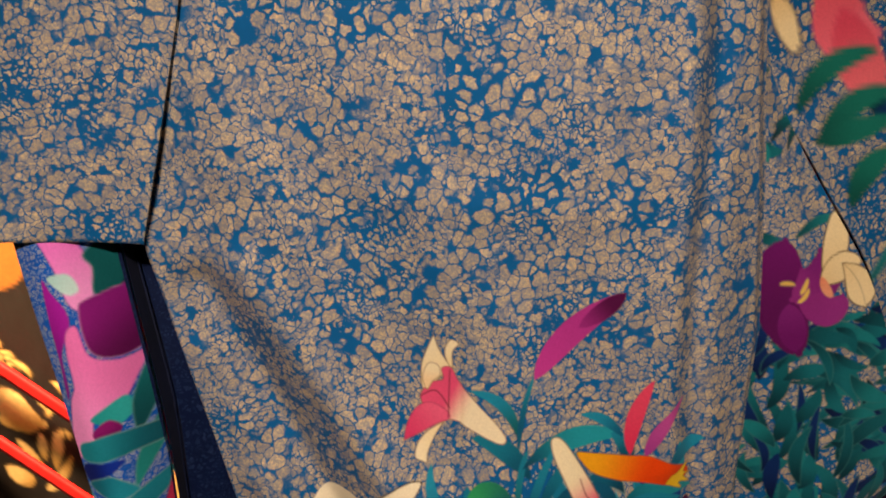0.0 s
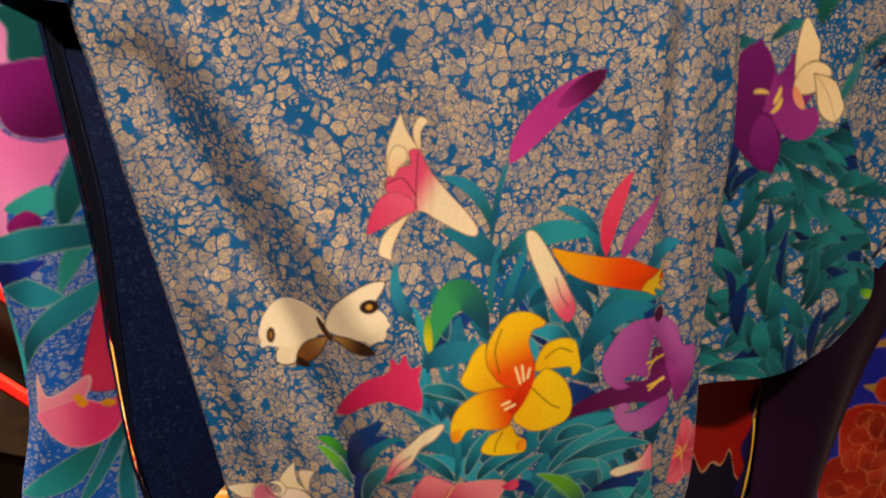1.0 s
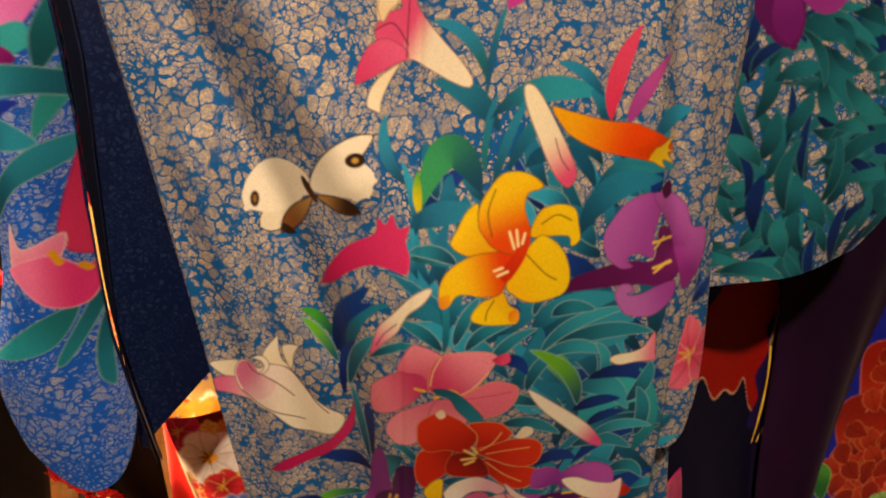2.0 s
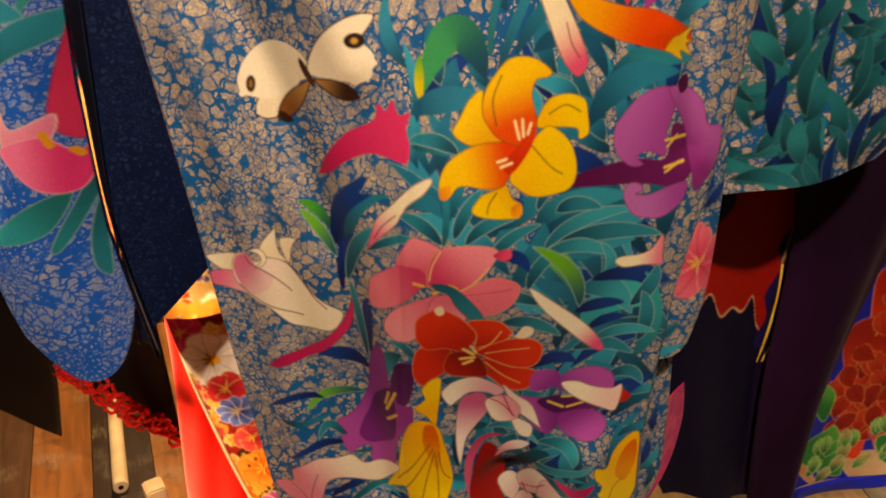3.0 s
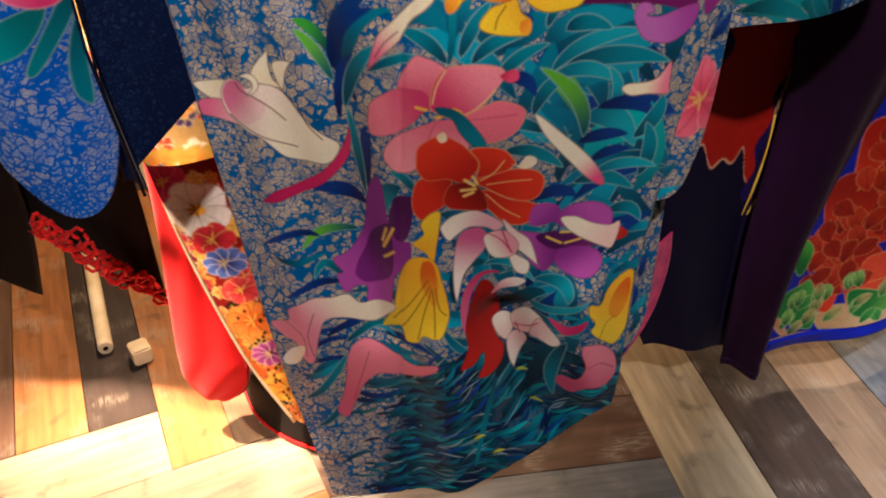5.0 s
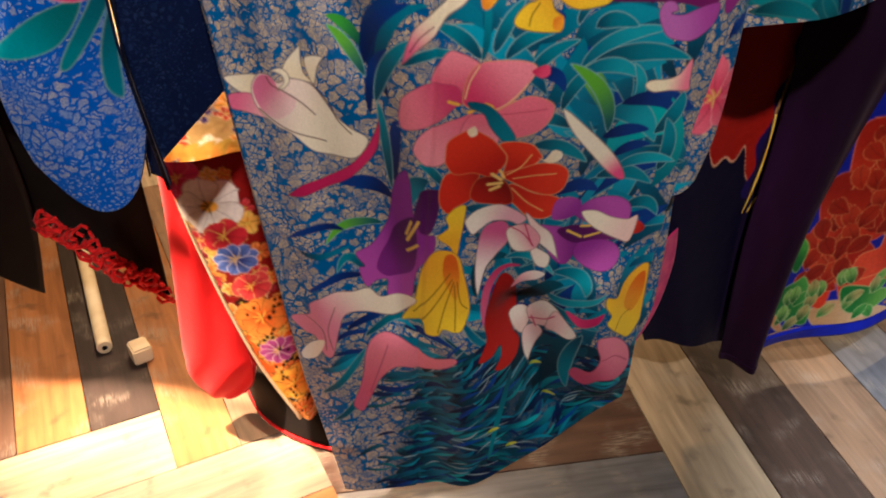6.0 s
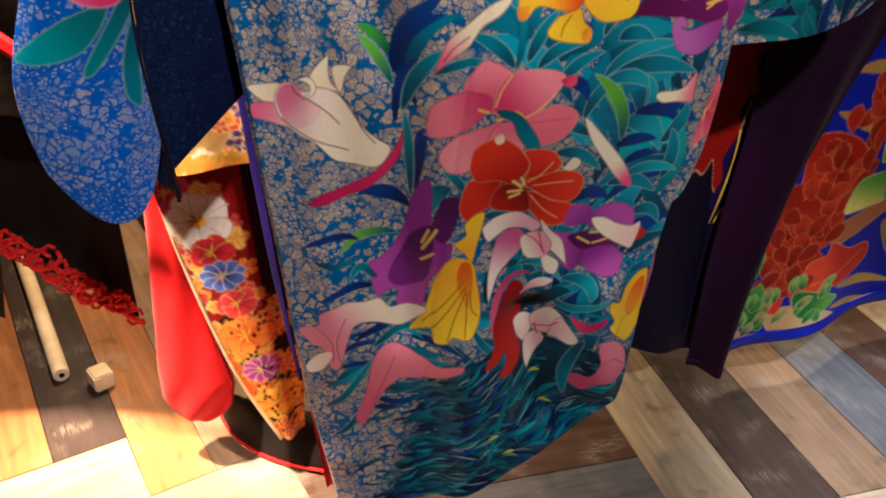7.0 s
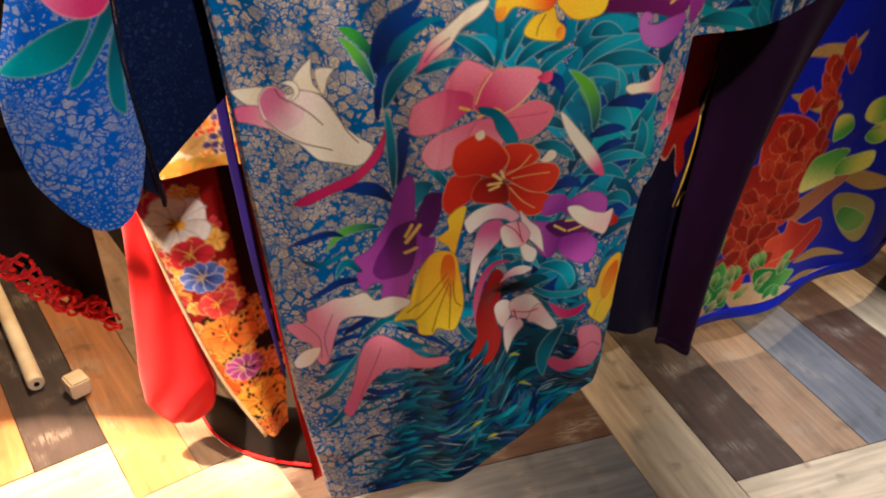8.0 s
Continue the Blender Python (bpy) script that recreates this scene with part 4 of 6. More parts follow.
K.shape(((-0.062, 0.707), (-0.056, 0.754), (-0.044, 0.780), (-0.038, 0.766), (-0.034, 0.717), (-0.025, 0.694), (-0.010, 0.693), (-0.013, 0.662), (-0.028, 0.637), (-0.033, 0.615), (-0.038, 0.581), (-0.058, 0.567), (-0.068, 0.577), (-0.067, 0.599), (-0.080, 0.603), (-0.093, 0.598), (-0.101, 0.626), (-0.094, 0.629), (-0.104, 0.649), (-0.089, 0.657), (-0.078, 0.667), (-0.067, 0.688)), "8a2e92", "b04cac", (-0.041, 0.703), (-0.088, 0.623), "6a206a")
K.shape(((-0.055, 0.691), (-0.037, 0.715), (-0.032, 0.705), (-0.031, 0.659), (-0.038, 0.625), (-0.063, 0.605), (-0.079, 0.620), (-0.075, 0.640), (-0.065, 0.661)), "4e1258", "7a2882", (-0.039, 0.686), (-0.069, 0.617))
K.stroke(((-0.042, 0.675), (-0.029, 0.711)), 0.0016, "e8c050")
K.stroke(((-0.042, 0.658), (-0.030, 0.674)), 0.0016, "e8c050")
K.stroke(((-0.043, 0.684), (-0.037, 0.708)), 0.0013, "e8c050")

# pink lily
K.shape(((-0.017, 0.889), (-0.014, 0.902), (-0.004, 0.919), (0.005, 0.923), (0.027, 0.913), (0.018, 0.900), (0.013, 0.882), (0.012, 0.871), (-0.001, 0.887)), "d84a72", "ec8698", (0.012, 0.872), (0.008, 0.921), "b04a60")
K.shape(((-0.048, 0.856), (-0.044, 0.870), (-0.023, 0.887), (-0.004, 0.890), (0.009, 0.887), (0.014, 0.872), (0.006, 0.865), (-0.006, 0.851), (-0.020, 0.840), (-0.044, 0.832), (-0.049, 0.843)), "c83a6a", "ea8094", (0.009, 0.869), (-0.042, 0.852), "b04a60")
K.shape(((-0.035, 0.811), (-0.026, 0.832), (-0.006, 0.846), (0.014, 0.856), (0.023, 0.860), (0.017, 0.839), (0.004, 0.817), (-0.002, 0.798), (-0.017, 0.791), (-0.028, 0.797)), "e06c86", "ee96a4", (0.017, 0.856), (-0.022, 0.801), "b04a60")
K.shape(((0.019, 0.856), (0.036, 0.859), (0.050, 0.844), (0.048, 0.821), (0.024, 0.816), (0.007, 0.813), (0.011, 0.835)), "e06c86", "ee96a4", (0.025, 0.857), (0.024, 0.818), "b04a60")
K.shape(((0.041, 0.859), (0.060, 0.873), (0.078, 0.879), (0.098, 0.871), (0.105, 0.860), (0.097, 0.842), (0.080, 0.833), (0.060, 0.832), (0.049, 0.846)), "d43a64", "e87088", (0.028, 0.867), (0.052, 0.854), "e0a060")
K.shape(((0.013, 0.871), (0.016, 0.897), (0.026, 0.912), (0.041, 0.916), (0.067, 0.915), (0.082, 0.907), (0.074, 0.890), (0.060, 0.873), (0.041, 0.861), (0.025, 0.865)), "d03a68", "ee8a9c", (0.022, 0.873), (0.067, 0.908), "e0a060")
K.shape(((0.077, 0.903), (0.083, 0.907), (0.093, 0.908), (0.095, 0.899), (0.087, 0.896)), "c82a58", "e04a74", (0.078, 0.904), (0.091, 0.899))
K.stroke(((0.041, 0.863), (0.057, 0.873), (0.074, 0.891)), 0.0006, "f0c890")
K.stroke(((0.015, 0.876), (0.019, 0.894), (0.027, 0.910)), 0.0006, "f0c890")
K.stroke(((0.044, 0.859), (0.068, 0.861), (0.096, 0.862)), 0.0005, "c04060")
K.stroke(((0.009, 0.869), (0.000, 0.871)), 0.0018, "e8b040")
K.stroke(((0.026, 0.865), (0.019, 0.861)), 0.0018, "e8b040")
K.stroke(((0.035, 0.871), (0.041, 0.868), (0.046, 0.859)), 0.0018, "e8b040")
K.shape(((0.018, 0.873), (0.036, 0.871), (0.052, 0.857), (0.068, 0.831), (0.055, 0.828), (0.041, 0.844), (0.033, 0.860), (0.021, 0.865)), "0a5670", "127c96", (0.025, 0.873), (0.063, 0.833), "0a4050")

# red lily
K.shape(((-0.007, 0.762), (0.000, 0.783), (0.018, 0.785), (0.035, 0.783), (0.029, 0.762), (0.027, 0.746), (0.011, 0.735), (0.004, 0.726), (-0.006, 0.739)), "9c160c", "cc2a14", (0.047, 0.779), (0.005, 0.764), "d88a50")
K.shape(((-0.002, 0.808), (0.000, 0.824), (0.011, 0.835), (0.024, 0.841), (0.041, 0.833), (0.052, 0.822), (0.062, 0.806), (0.056, 0.787), (0.047, 0.778), (0.029, 0.784), (0.009, 0.782), (-0.001, 0.795)), "b81c0e", "da3418", (0.053, 0.783), (0.019, 0.832), "d88a50")
K.shape(((0.052, 0.824), (0.069, 0.827), (0.086, 0.822), (0.096, 0.810), (0.099, 0.802), (0.088, 0.792), (0.070, 0.786), (0.059, 0.782), (0.061, 0.806)), "c2200e", "dc3618", (0.062, 0.785), (0.080, 0.820), "e8b070")
K.shape(((0.070, 0.769), (0.096, 0.754), (0.117, 0.748), (0.131, 0.738), (0.129, 0.724), (0.113, 0.713), (0.094, 0.717), (0.078, 0.734), (0.065, 0.752)), "b81c0e", "da3418", (0.062, 0.769), (0.116, 0.722), "e8b070")
K.shape(((0.057, 0.782), (0.082, 0.792), (0.099, 0.796), (0.121, 0.790), (0.133, 0.776), (0.130, 0.756), (0.117, 0.748), (0.096, 0.754), (0.074, 0.768)), "c2200e", "dc3618", (0.062, 0.780), (0.119, 0.772), "e8b070")
K.shape(((0.026, 0.754), (0.032, 0.775), (0.047, 0.780), (0.062, 0.774), (0.072, 0.756), (0.072, 0.738), (0.047, 0.739), (0.032, 0.743)), "7a0e08", "a81a0e", (0.059, 0.774), (0.035, 0.745), "c87040")
K.stroke(((0.064, 0.782), (0.077, 0.792), (0.087, 0.808)), 0.0007, "f0c070")
K.stroke(((0.071, 0.776), (0.094, 0.779), (0.118, 0.778)), 0.0006, "f0c070")
K.stroke(((0.071, 0.762), (0.090, 0.740), (0.110, 0.725)), 0.0006, "f0c070")
K.stroke(((0.058, 0.775), (0.048, 0.783)), 0.002, "f0c870")
K.stroke(((0.059, 0.770), (0.045, 0.768)), 0.002, "f0c870")
K.stroke(((0.057, 0.765), (0.048, 0.760)), 0.002, "f0c870")
K.stroke(((0.061, 0.778), (0.056, 0.788)), 0.0016, "f0c870")
K.shape(((0.019, 0.839), (0.026, 0.845), (0.029, 0.836), (0.023, 0.832)), "f0dcb8", "f4e8cc", (0.022, 0.839), (0.029, 0.836))
K.shape(((0.095, 0.803), (0.102, 0.800), (0.110, 0.810), (0.120, 0.806), (0.121, 0.797), (0.108, 0.794)), "f0dcb8", "f4e8cc", (0.099, 0.799), (0.117, 0.804))

# white bud
K.shape(((0.114, 0.858), (0.122, 0.854), (0.145, 0.831), (0.173, 0.802), (0.192, 0.779), (0.205, 0.755), (0.199, 0.751), (0.180, 0.767), (0.155, 0.796), (0.133, 0.823), (0.120, 0.844)), "f6eed8", "e4508a", (0.171, 0.795), (0.198, 0.760), "8a6040")

# right violet
K.shape(((0.149, 0.715), (0.161, 0.729), (0.181, 0.732), (0.205, 0.726), (0.221, 0.711), (0.222, 0.690), (0.206, 0.684), (0.178, 0.691), (0.160, 0.704)), "8a2e92", "b450b0", (0.160, 0.697), (0.196, 0.720), "6a206a")
K.shape(((0.124, 0.738), (0.140, 0.741), (0.155, 0.731), (0.153, 0.716), (0.136, 0.709), (0.122, 0.713)), "8a2e92", "a846a8", (0.149, 0.716), (0.128, 0.733))
K.shape(((0.105, 0.701), (0.124, 0.701), (0.144, 0.694), (0.160, 0.674), (0.157, 0.656), (0.148, 0.639), (0.134, 0.645), (0.119, 0.668)), "7a2684", "b04cac", (0.158, 0.681), (0.119, 0.677), "6a206a")
K.shape(((0.155, 0.655), (0.162, 0.672), (0.187, 0.671), (0.209, 0.659), (0.218, 0.643), (0.210, 0.629), (0.189, 0.627), (0.168, 0.637)), "8a2e92", "b450b0", (0.173, 0.670), (0.189, 0.633), "6a206a")
K.shape(((0.131, 0.693), (0.157, 0.698), (0.200, 0.681), (0.210, 0.665), (0.180, 0.671), (0.152, 0.672)), "4e1258", "6a206a", (0.158, 0.685), (0.201, 0.671))
K.stroke(((0.144, 0.691), (0.162, 0.679)), 0.0015, "e8c050")
K.stroke(((0.167, 0.678), (0.186, 0.680)), 0.0015, "e8c050")
K.stroke(((0.160, 0.695), (0.172, 0.693)), 0.0015, "e8c050")
K.shape(((0.227, 0.691), (0.245, 0.678), (0.240, 0.669), (0.227, 0.671)), "c83020", "a82018", (0.230, 0.680), (0.243, 0.674))
K.shape(((0.158, 0.716), (0.176, 0.714), (0.198, 0.700), (0.220, 0.692), (0.233, 0.695), (0.233, 0.676), (0.227, 0.658), (0.212, 0.664), (0.185, 0.682), (0.167, 0.699)), "f6eed8", "f2d0c8", (0.176, 0.705), (0.229, 0.673), "7a5030")

# white flower
K.shape(((0.023, 0.711), (0.026, 0.721), (0.038, 0.732), (0.060, 0.738), (0.078, 0.729), (0.093, 0.715), (0.085, 0.705), (0.073, 0.711), (0.054, 0.712), (0.041, 0.701), (0.032, 0.694)), "e8b0c0", "f6eee0", (0.073, 0.707), (0.035, 0.720), "8a6a58")
K.shape(((0.044, 0.701), (0.063, 0.712), (0.074, 0.703), (0.075, 0.680), (0.062, 0.659), (0.051, 0.640), (0.046, 0.614), (0.043, 0.596), (0.043, 0.596), (0.039, 0.620), (0.038, 0.659)), "cc5a90", "f4e8e2", (0.063, 0.699), (0.044, 0.632), "8a6a58")
K.shape(((0.091, 0.724), (0.108, 0.705), (0.126, 0.686), (0.138, 0.647), (0.138, 0.647), (0.123, 0.663), (0.109, 0.678), (0.100, 0.697)), "f2d4d0", "f6eee0", (0.086, 0.688), (0.126, 0.663), "8a6a58")
K.shape(((0.102, 0.669), (0.120, 0.660), (0.128, 0.650), (0.125, 0.634), (0.111, 0.640)), "f4e2d8", "f6eee0", (0.100, 0.674), (0.124, 0.641), "8a6a58")
K.shape(((0.072, 0.697), (0.089, 0.706), (0.101, 0.701), (0.113, 0.682), (0.107, 0.664), (0.087, 0.662), (0.077, 0.674)), "e8a0b0", "f6eadc", (0.102, 0.687), (0.080, 0.675), "8a6a58")
K.stroke(((0.076, 0.702), (0.092, 0.690), (0.106, 0.669)), 0.0009, "c03060")
K.stroke(((0.092, 0.706), (0.098, 0.688), (0.104, 0.671)), 0.0009, "c03060")

# yellow flower
K.shape(((0.001, 0.721), (0.011, 0.735), (0.023, 0.738), (0.022, 0.713), (0.019, 0.687), (0.015, 0.661), (0.006, 0.678), (-0.008, 0.692), (0.004, 0.706)), "ecb01c", "f4cc22", (0.012, 0.680), (0.013, 0.730), "8a6010")
K.shape(((-0.014, 0.666), (0.002, 0.673), (0.018, 0.662), (0.025, 0.635), (0.031, 0.608), (0.034, 0.577), (0.026, 0.549), (0.016, 0.544), (0.002, 0.546), (-0.005, 0.534), (-0.020, 0.530), (-0.026, 0.549), (-0.050, 0.535), (-0.036, 0.573), (-0.030, 0.607), (-0.025, 0.637)), "eeb01c", "f4d022", (0.013, 0.645), (-0.022, 0.563), "8a6010")
K.shape(((0.002, 0.663), (0.014, 0.662), (0.020, 0.627), (0.017, 0.595), (0.008, 0.608), (-0.000, 0.634)), "d8620e", "e8a01a", (0.012, 0.654), (0.007, 0.600))
K.stroke(((0.008, 0.636), (-0.013, 0.597), (-0.035, 0.558)), 0.0007, "8a5a10")
K.stroke(((0.011, 0.627), (-0.011, 0.578), (-0.025, 0.550)), 0.0007, "8a5a10")
K.stroke(((0.013, 0.623), (0.003, 0.581), (-0.005, 0.539)), 0.0007, "8a5a10")
K.stroke(((0.017, 0.623), (0.022, 0.591), (0.031, 0.580)), 0.0007, "8a5a10")
K.stroke(((0.014, 0.618), (0.016, 0.582), (0.016, 0.547)), 0.0007, "8a5a10")

# dark red flower
K.shape(((0.094, 0.638), (0.074, 0.635), (0.061, 0.611), (0.056, 0.575), (0.053, 0.546), (0.048, 0.578), (0.050, 0.609), (0.061, 0.633), (0.078, 0.643)), "b83060", "d8608a", (0.088, 0.638), (0.054, 0.567))
K.shape(((0.070, 0.627), (0.088, 0.615), (0.101, 0.548), (0.097, 0.514), (0.109, 0.487), (0.107, 0.462), (0.089, 0.454), (0.073, 0.461), (0.081, 0.481), (0.078, 0.501), (0.066, 0.487), (0.049, 0.486), (0.058, 0.521), (0.054, 0.549), (0.058, 0.584)), "94120c", "c8241a", (0.075, 0.597), (0.085, 0.469), "5a0a08")
K.shape(((0.085, 0.602), (0.095, 0.623), (0.112, 0.629), (0.125, 0.623), (0.116, 0.614), (0.099, 0.611)), "e890a0", "f6e8e0", (0.085, 0.610), (0.119, 0.624))
K.shape(((0.090, 0.541), (0.100, 0.546), (0.115, 0.544), (0.121, 0.523), (0.114, 0.493), (0.101, 0.506), (0.093, 0.526)), "f0d8d0", "f6eee4", (0.116, 0.510), (0.100, 0.535), "6a4a38")
K.shape(((0.115, 0.543), (0.130, 0.570), (0.147, 0.561), (0.156, 0.542), (0.143, 0.521), (0.127, 0.513), (0.119, 0.522)), "f0c8c8", "f6eee4", (0.126, 0.520), (0.133, 0.565), "6a4a38")
K.shape(((0.146, 0.556), (0.166, 0.534), (0.178, 0.515), (0.169, 0.504), (0.151, 0.513), (0.139, 0.517)), "f0c8c8", "f6eee4", (0.143, 0.522), (0.175, 0.511), "6a4a38")
K.shape(((0.113, 0.494), (0.127, 0.514), (0.138, 0.504), (0.133, 0.471), (0.127, 0.433), (0.127, 0.433), (0.118, 0.456)), "f0d0d0", "f6eee4", (0.127, 0.507), (0.127, 0.441), "6a4a38")
K.stroke(((0.119, 0.522), (0.136, 0.532), (0.147, 0.545)), 0.0011, "c84068")
K.stroke(((0.122, 0.528), (0.129, 0.509)), 0.0011, "c84068")
K.shape(((0.159, 0.560), (0.181, 0.551), (0.203, 0.568), (0.198, 0.549), (0.182, 0.534), (0.171, 0.540)), "e0407e", "c02068", (0.164, 0.555), (0.199, 0.559))
K.shape(((0.260, 0.621), (0.264, 0.599), (0.265, 0.554), (0.264, 0.526), (0.250, 0.506), (0.230, 0.524), (0.210, 0.548), (0.214, 0.561), (0.204, 0.578), (0.204, 0.593), (0.219, 0.587), (0.227, 0.602), (0.242, 0.614)), "f2b81e", "f6d428", (0.249, 0.578), (0.223, 0.542), "8a6010")
K.shape(((0.258, 0.609), (0.260, 0.574), (0.248, 0.550), (0.233, 0.568), (0.240, 0.594)), "dc6a12", "e89a1a", (0.254, 0.602), (0.238, 0.566))
K.stroke(((0.244, 0.554), (0.231, 0.550), (0.224, 0.533)), 0.0006, "8a5a10")
K.shape(((0.205, 0.523), (0.226, 0.521), (0.252, 0.489), (0.261, 0.453), (0.250, 0.436), (0.220, 0.435), (0.202, 0.414), (0.182, 0.427), (0.185, 0.446), (0.205, 0.448), (0.212, 0.479), (0.204, 0.506)), "c85078", "e888a0", (0.186, 0.433), (0.228, 0.502), "a04060")
K.stroke(((0.215, 0.479), (0.231, 0.485), (0.256, 0.460)), 0.0007, "b04068")

# lower pinks
K.shape(((-0.164, 0.578), (-0.137, 0.595), (-0.111, 0.593), (-0.090, 0.595), (-0.072, 0.575), (-0.034, 0.583), (-0.036, 0.568), (-0.060, 0.541), (-0.093, 0.558), (-0.120, 0.557), (-0.130, 0.533), (-0.141, 0.486), (-0.154, 0.488), (-0.162, 0.517), (-0.176, 0.523), (-0.192, 0.547), (-0.167, 0.558)), "e488a0", "f4e8d2", (-0.140, 0.536), (-0.082, 0.569), "8a5a50")
K.stroke(((-0.172, 0.554), (-0.151, 0.535), (-0.149, 0.497)), 0.0006, "8a5a50")
K.stroke(((-0.133, 0.572), (-0.144, 0.536), (-0.140, 0.498)), 0.0006, "8a5a50")
K.shape(((-0.184, 0.483), (-0.167, 0.506), (-0.150, 0.514), (-0.163, 0.478), (-0.180, 0.469)), "f6eee0", "f2e4d0", (-0.181, 0.490), (-0.158, 0.487))
K.shape(((-0.119, 0.388), (-0.110, 0.414), (-0.103, 0.450), (-0.099, 0.485), (-0.090, 0.511), (-0.075, 0.520), (-0.054, 0.513), (-0.032, 0.501), (-0.011, 0.488), (0.015, 0.499), (0.019, 0.489), (-0.004, 0.466), (-0.034, 0.460), (-0.060, 0.459), (-0.081, 0.432), (-0.092, 0.401), (-0.107, 0.363), (-0.119, 0.375)), "d8607e", "ec8498", (-0.108, 0.390), (-0.040, 0.490), "a04060")
K.stroke(((-0.096, 0.401), (-0.079, 0.464), (-0.069, 0.501)), 0.0006, "b04a68")

kimono = thing("kimono", "blue marbled silk kimono printed with lilies, on a rail", "kimono", (0, 0.1, 0))
origin = np.array((0, 0.1, 0.0))


def front_points(nu, nv, back=0.0):
    fall = np.interp(np.linspace(0, 1, nv), (0, 0.1, 1), (0, 0.29, 1))
    v, u = np.meshgrid(fall, np.linspace(0, 1, nu), indexing="ij")
    top = 1.80
    s = np.linspace(0, 1, nu)
    hem = bend((0.190, 0.193, 0.200, 0.215, 0.255, 0.308, 0.380), s)
    z = top + (hem[None, :] - top) * v
    left = np.interp(z, (0.19, 0.243, 0.41, 0.60, 0.74, 0.90, 1.08, 1.23, 1.40, 1.60, 1.80), (-0.148, -0.157, -0.187, -0.206, -0.222, -0.240, -0.266, -0.288, -0.312, -0.34, -0.35))
    right = np.interp(z, (0.19, 0.39, 0.58, 0.70, 0.80, 0.88, 1.00, 1.10, 1.22, 1.42, 1.60, 1.80), (0.26, 0.279, 0.274, 0.281, 0.292, 0.312, 0.338, 0.356, 0.370, 0.370, 0.360, 0.35))
    x = left + (right - left) * u
    y = drape(x, z) + 0.02 * soft((u - 0.975) / 0.025) + 0.012 * soft((0.012 - u) / 0.012) + back
    return np.stack([x, y, z], -1) - origin


me = grid_mesh("front_panel", front_points(580, 1150), None, 0.004)
co = np.empty(len(me.vertices) * 3, np.float32)
me.vertices.foreach_get("co", co)
co = co.reshape(-1, 3)
me.color_attributes.new("dye", "FLOAT_COLOR", "POINT").data.foreach_set("color", K.sample(co[:, 0], co[:, 2]).astype(np.float32).ravel())
panel = part("front_panel", me, MARBLE, kimono)
part("lining", grid_mesh("lining", front_points(40, 90, 0.007)[:-1, 1:-1], None, 0.001), NAVY, panel, "dark navy silk lining")


def seam(pts, r=0.0011):
    return tube(pts, [r] * len(pts), 6)


# flap of the upper sleeve, in front of the long sleeve
def local(rows):
    return [(x, y - 0.1, z) for x, y, z in rows]


FL = Dye(-0.75, -0.18, 1.38, 1.85, 0.004)
flap = part("sleeve_flap", grid_mesh("sleeve_flap", hang(local([(-0.50, -0.01, 1.80), (-0.49, -0.02, 1.62), (-0.475, -0.028, 1.432)]), local([(-0.163, 0.018, 1.81), (-0.223, 0.020, 1.62), (-0.302, 0.020, 1.400)]), 60, 50, 1.0, 0.004, 3.1), FL, 0.0015), MARBLE, kimono)
part("sleeve_seam", seam(local([(-0.162, 0.017, 1.81), (-0.222, 0.019, 1.62), (-0.2575, 0.0195, 1.52), (-0.301, 0.019, 1.400)]), 0.0006), BLACK, flap)

# long left sleeve: a printed face, a shade-darkened face and the opening between them
SL = Dye(-0.56, -0.24, 0.66, 1.62, 0.0013)
# purple cup, pink lobes and leaves
SL.shape(((-0.403, 1.427), (-0.377, 1.425), (-0.367, 1.404), (-0.360, 1.373), (-0.364, 1.345), (-0.375, 1.340), (-0.383, 1.353), (-0.388, 1.381), (-0.396, 1.406)), "f07ad8", "f8a0e8", (-0.390, 1.417), (-0.372, 1.349), "c058b0")
# pale blue highlight on the pink lobe, laid into the dye
SL.shape(((-0.398, 1.379), (-0.379, 1.380), (-0.372, 1.361), (-0.382, 1.359)), "b0dce0", "c8e8ec", (-0.395, 1.378), (-0.375, 1.362))
SL.shape(((-0.404, 1.376), (-0.396, 1.363), (-0.385, 1.344), (-0.384, 1.324), (-0.398, 1.293), (-0.399, 1.253), (-0.404, 1.243), (-0.403, 1.287), (-0.405, 1.326)), "a81ca8", "8a1490", (-0.399, 1.363), (-0.403, 1.260))
SL.shape(((-0.366, 1.398), (-0.338, 1.416), (-0.312, 1.414), (-0.332, 1.377), (-0.345, 1.350), (-0.362, 1.351), (-0.362, 1.379)), "0a5a60", "107078", (-0.363, 1.385), (-0.323, 1.407), "5a9aa0")
SL.shape(((-0.345, 1.350), (-0.324, 1.389), (-0.311, 1.394), (-0.315, 1.351)), "0c1c50", "081440", (-0.328, 1.383), (-0.322, 1.358))
SL.shape(((-0.375, 1.337), (-0.366, 1.350), (-0.318, 1.349), (-0.312, 1.320), (-0.309, 1.294), (-0.331, 1.279), (-0.350, 1.277), (-0.370, 1.294)), "8a1a80", "5a0c50", (-0.362, 1.342), (-0.331, 1.289), "c080c0")
SL.shape(((-0.316, 1.370), (-0.303, 1.375), (-0.300, 1.338), (-0.302, 1.300), (-0.312, 1.307), (-0.317, 1.339)), "b02c10", "801808", (-0.311, 1.370), (-0.308, 1.313), "d89050")
SL.shape(((-0.313, 1.385), (-0.303, 1.391), (-0.302, 1.375), (-0.313, 1.371)), "f4ead8", "e8dcc0", (-0.313, 1.385), (-0.303, 1.375))
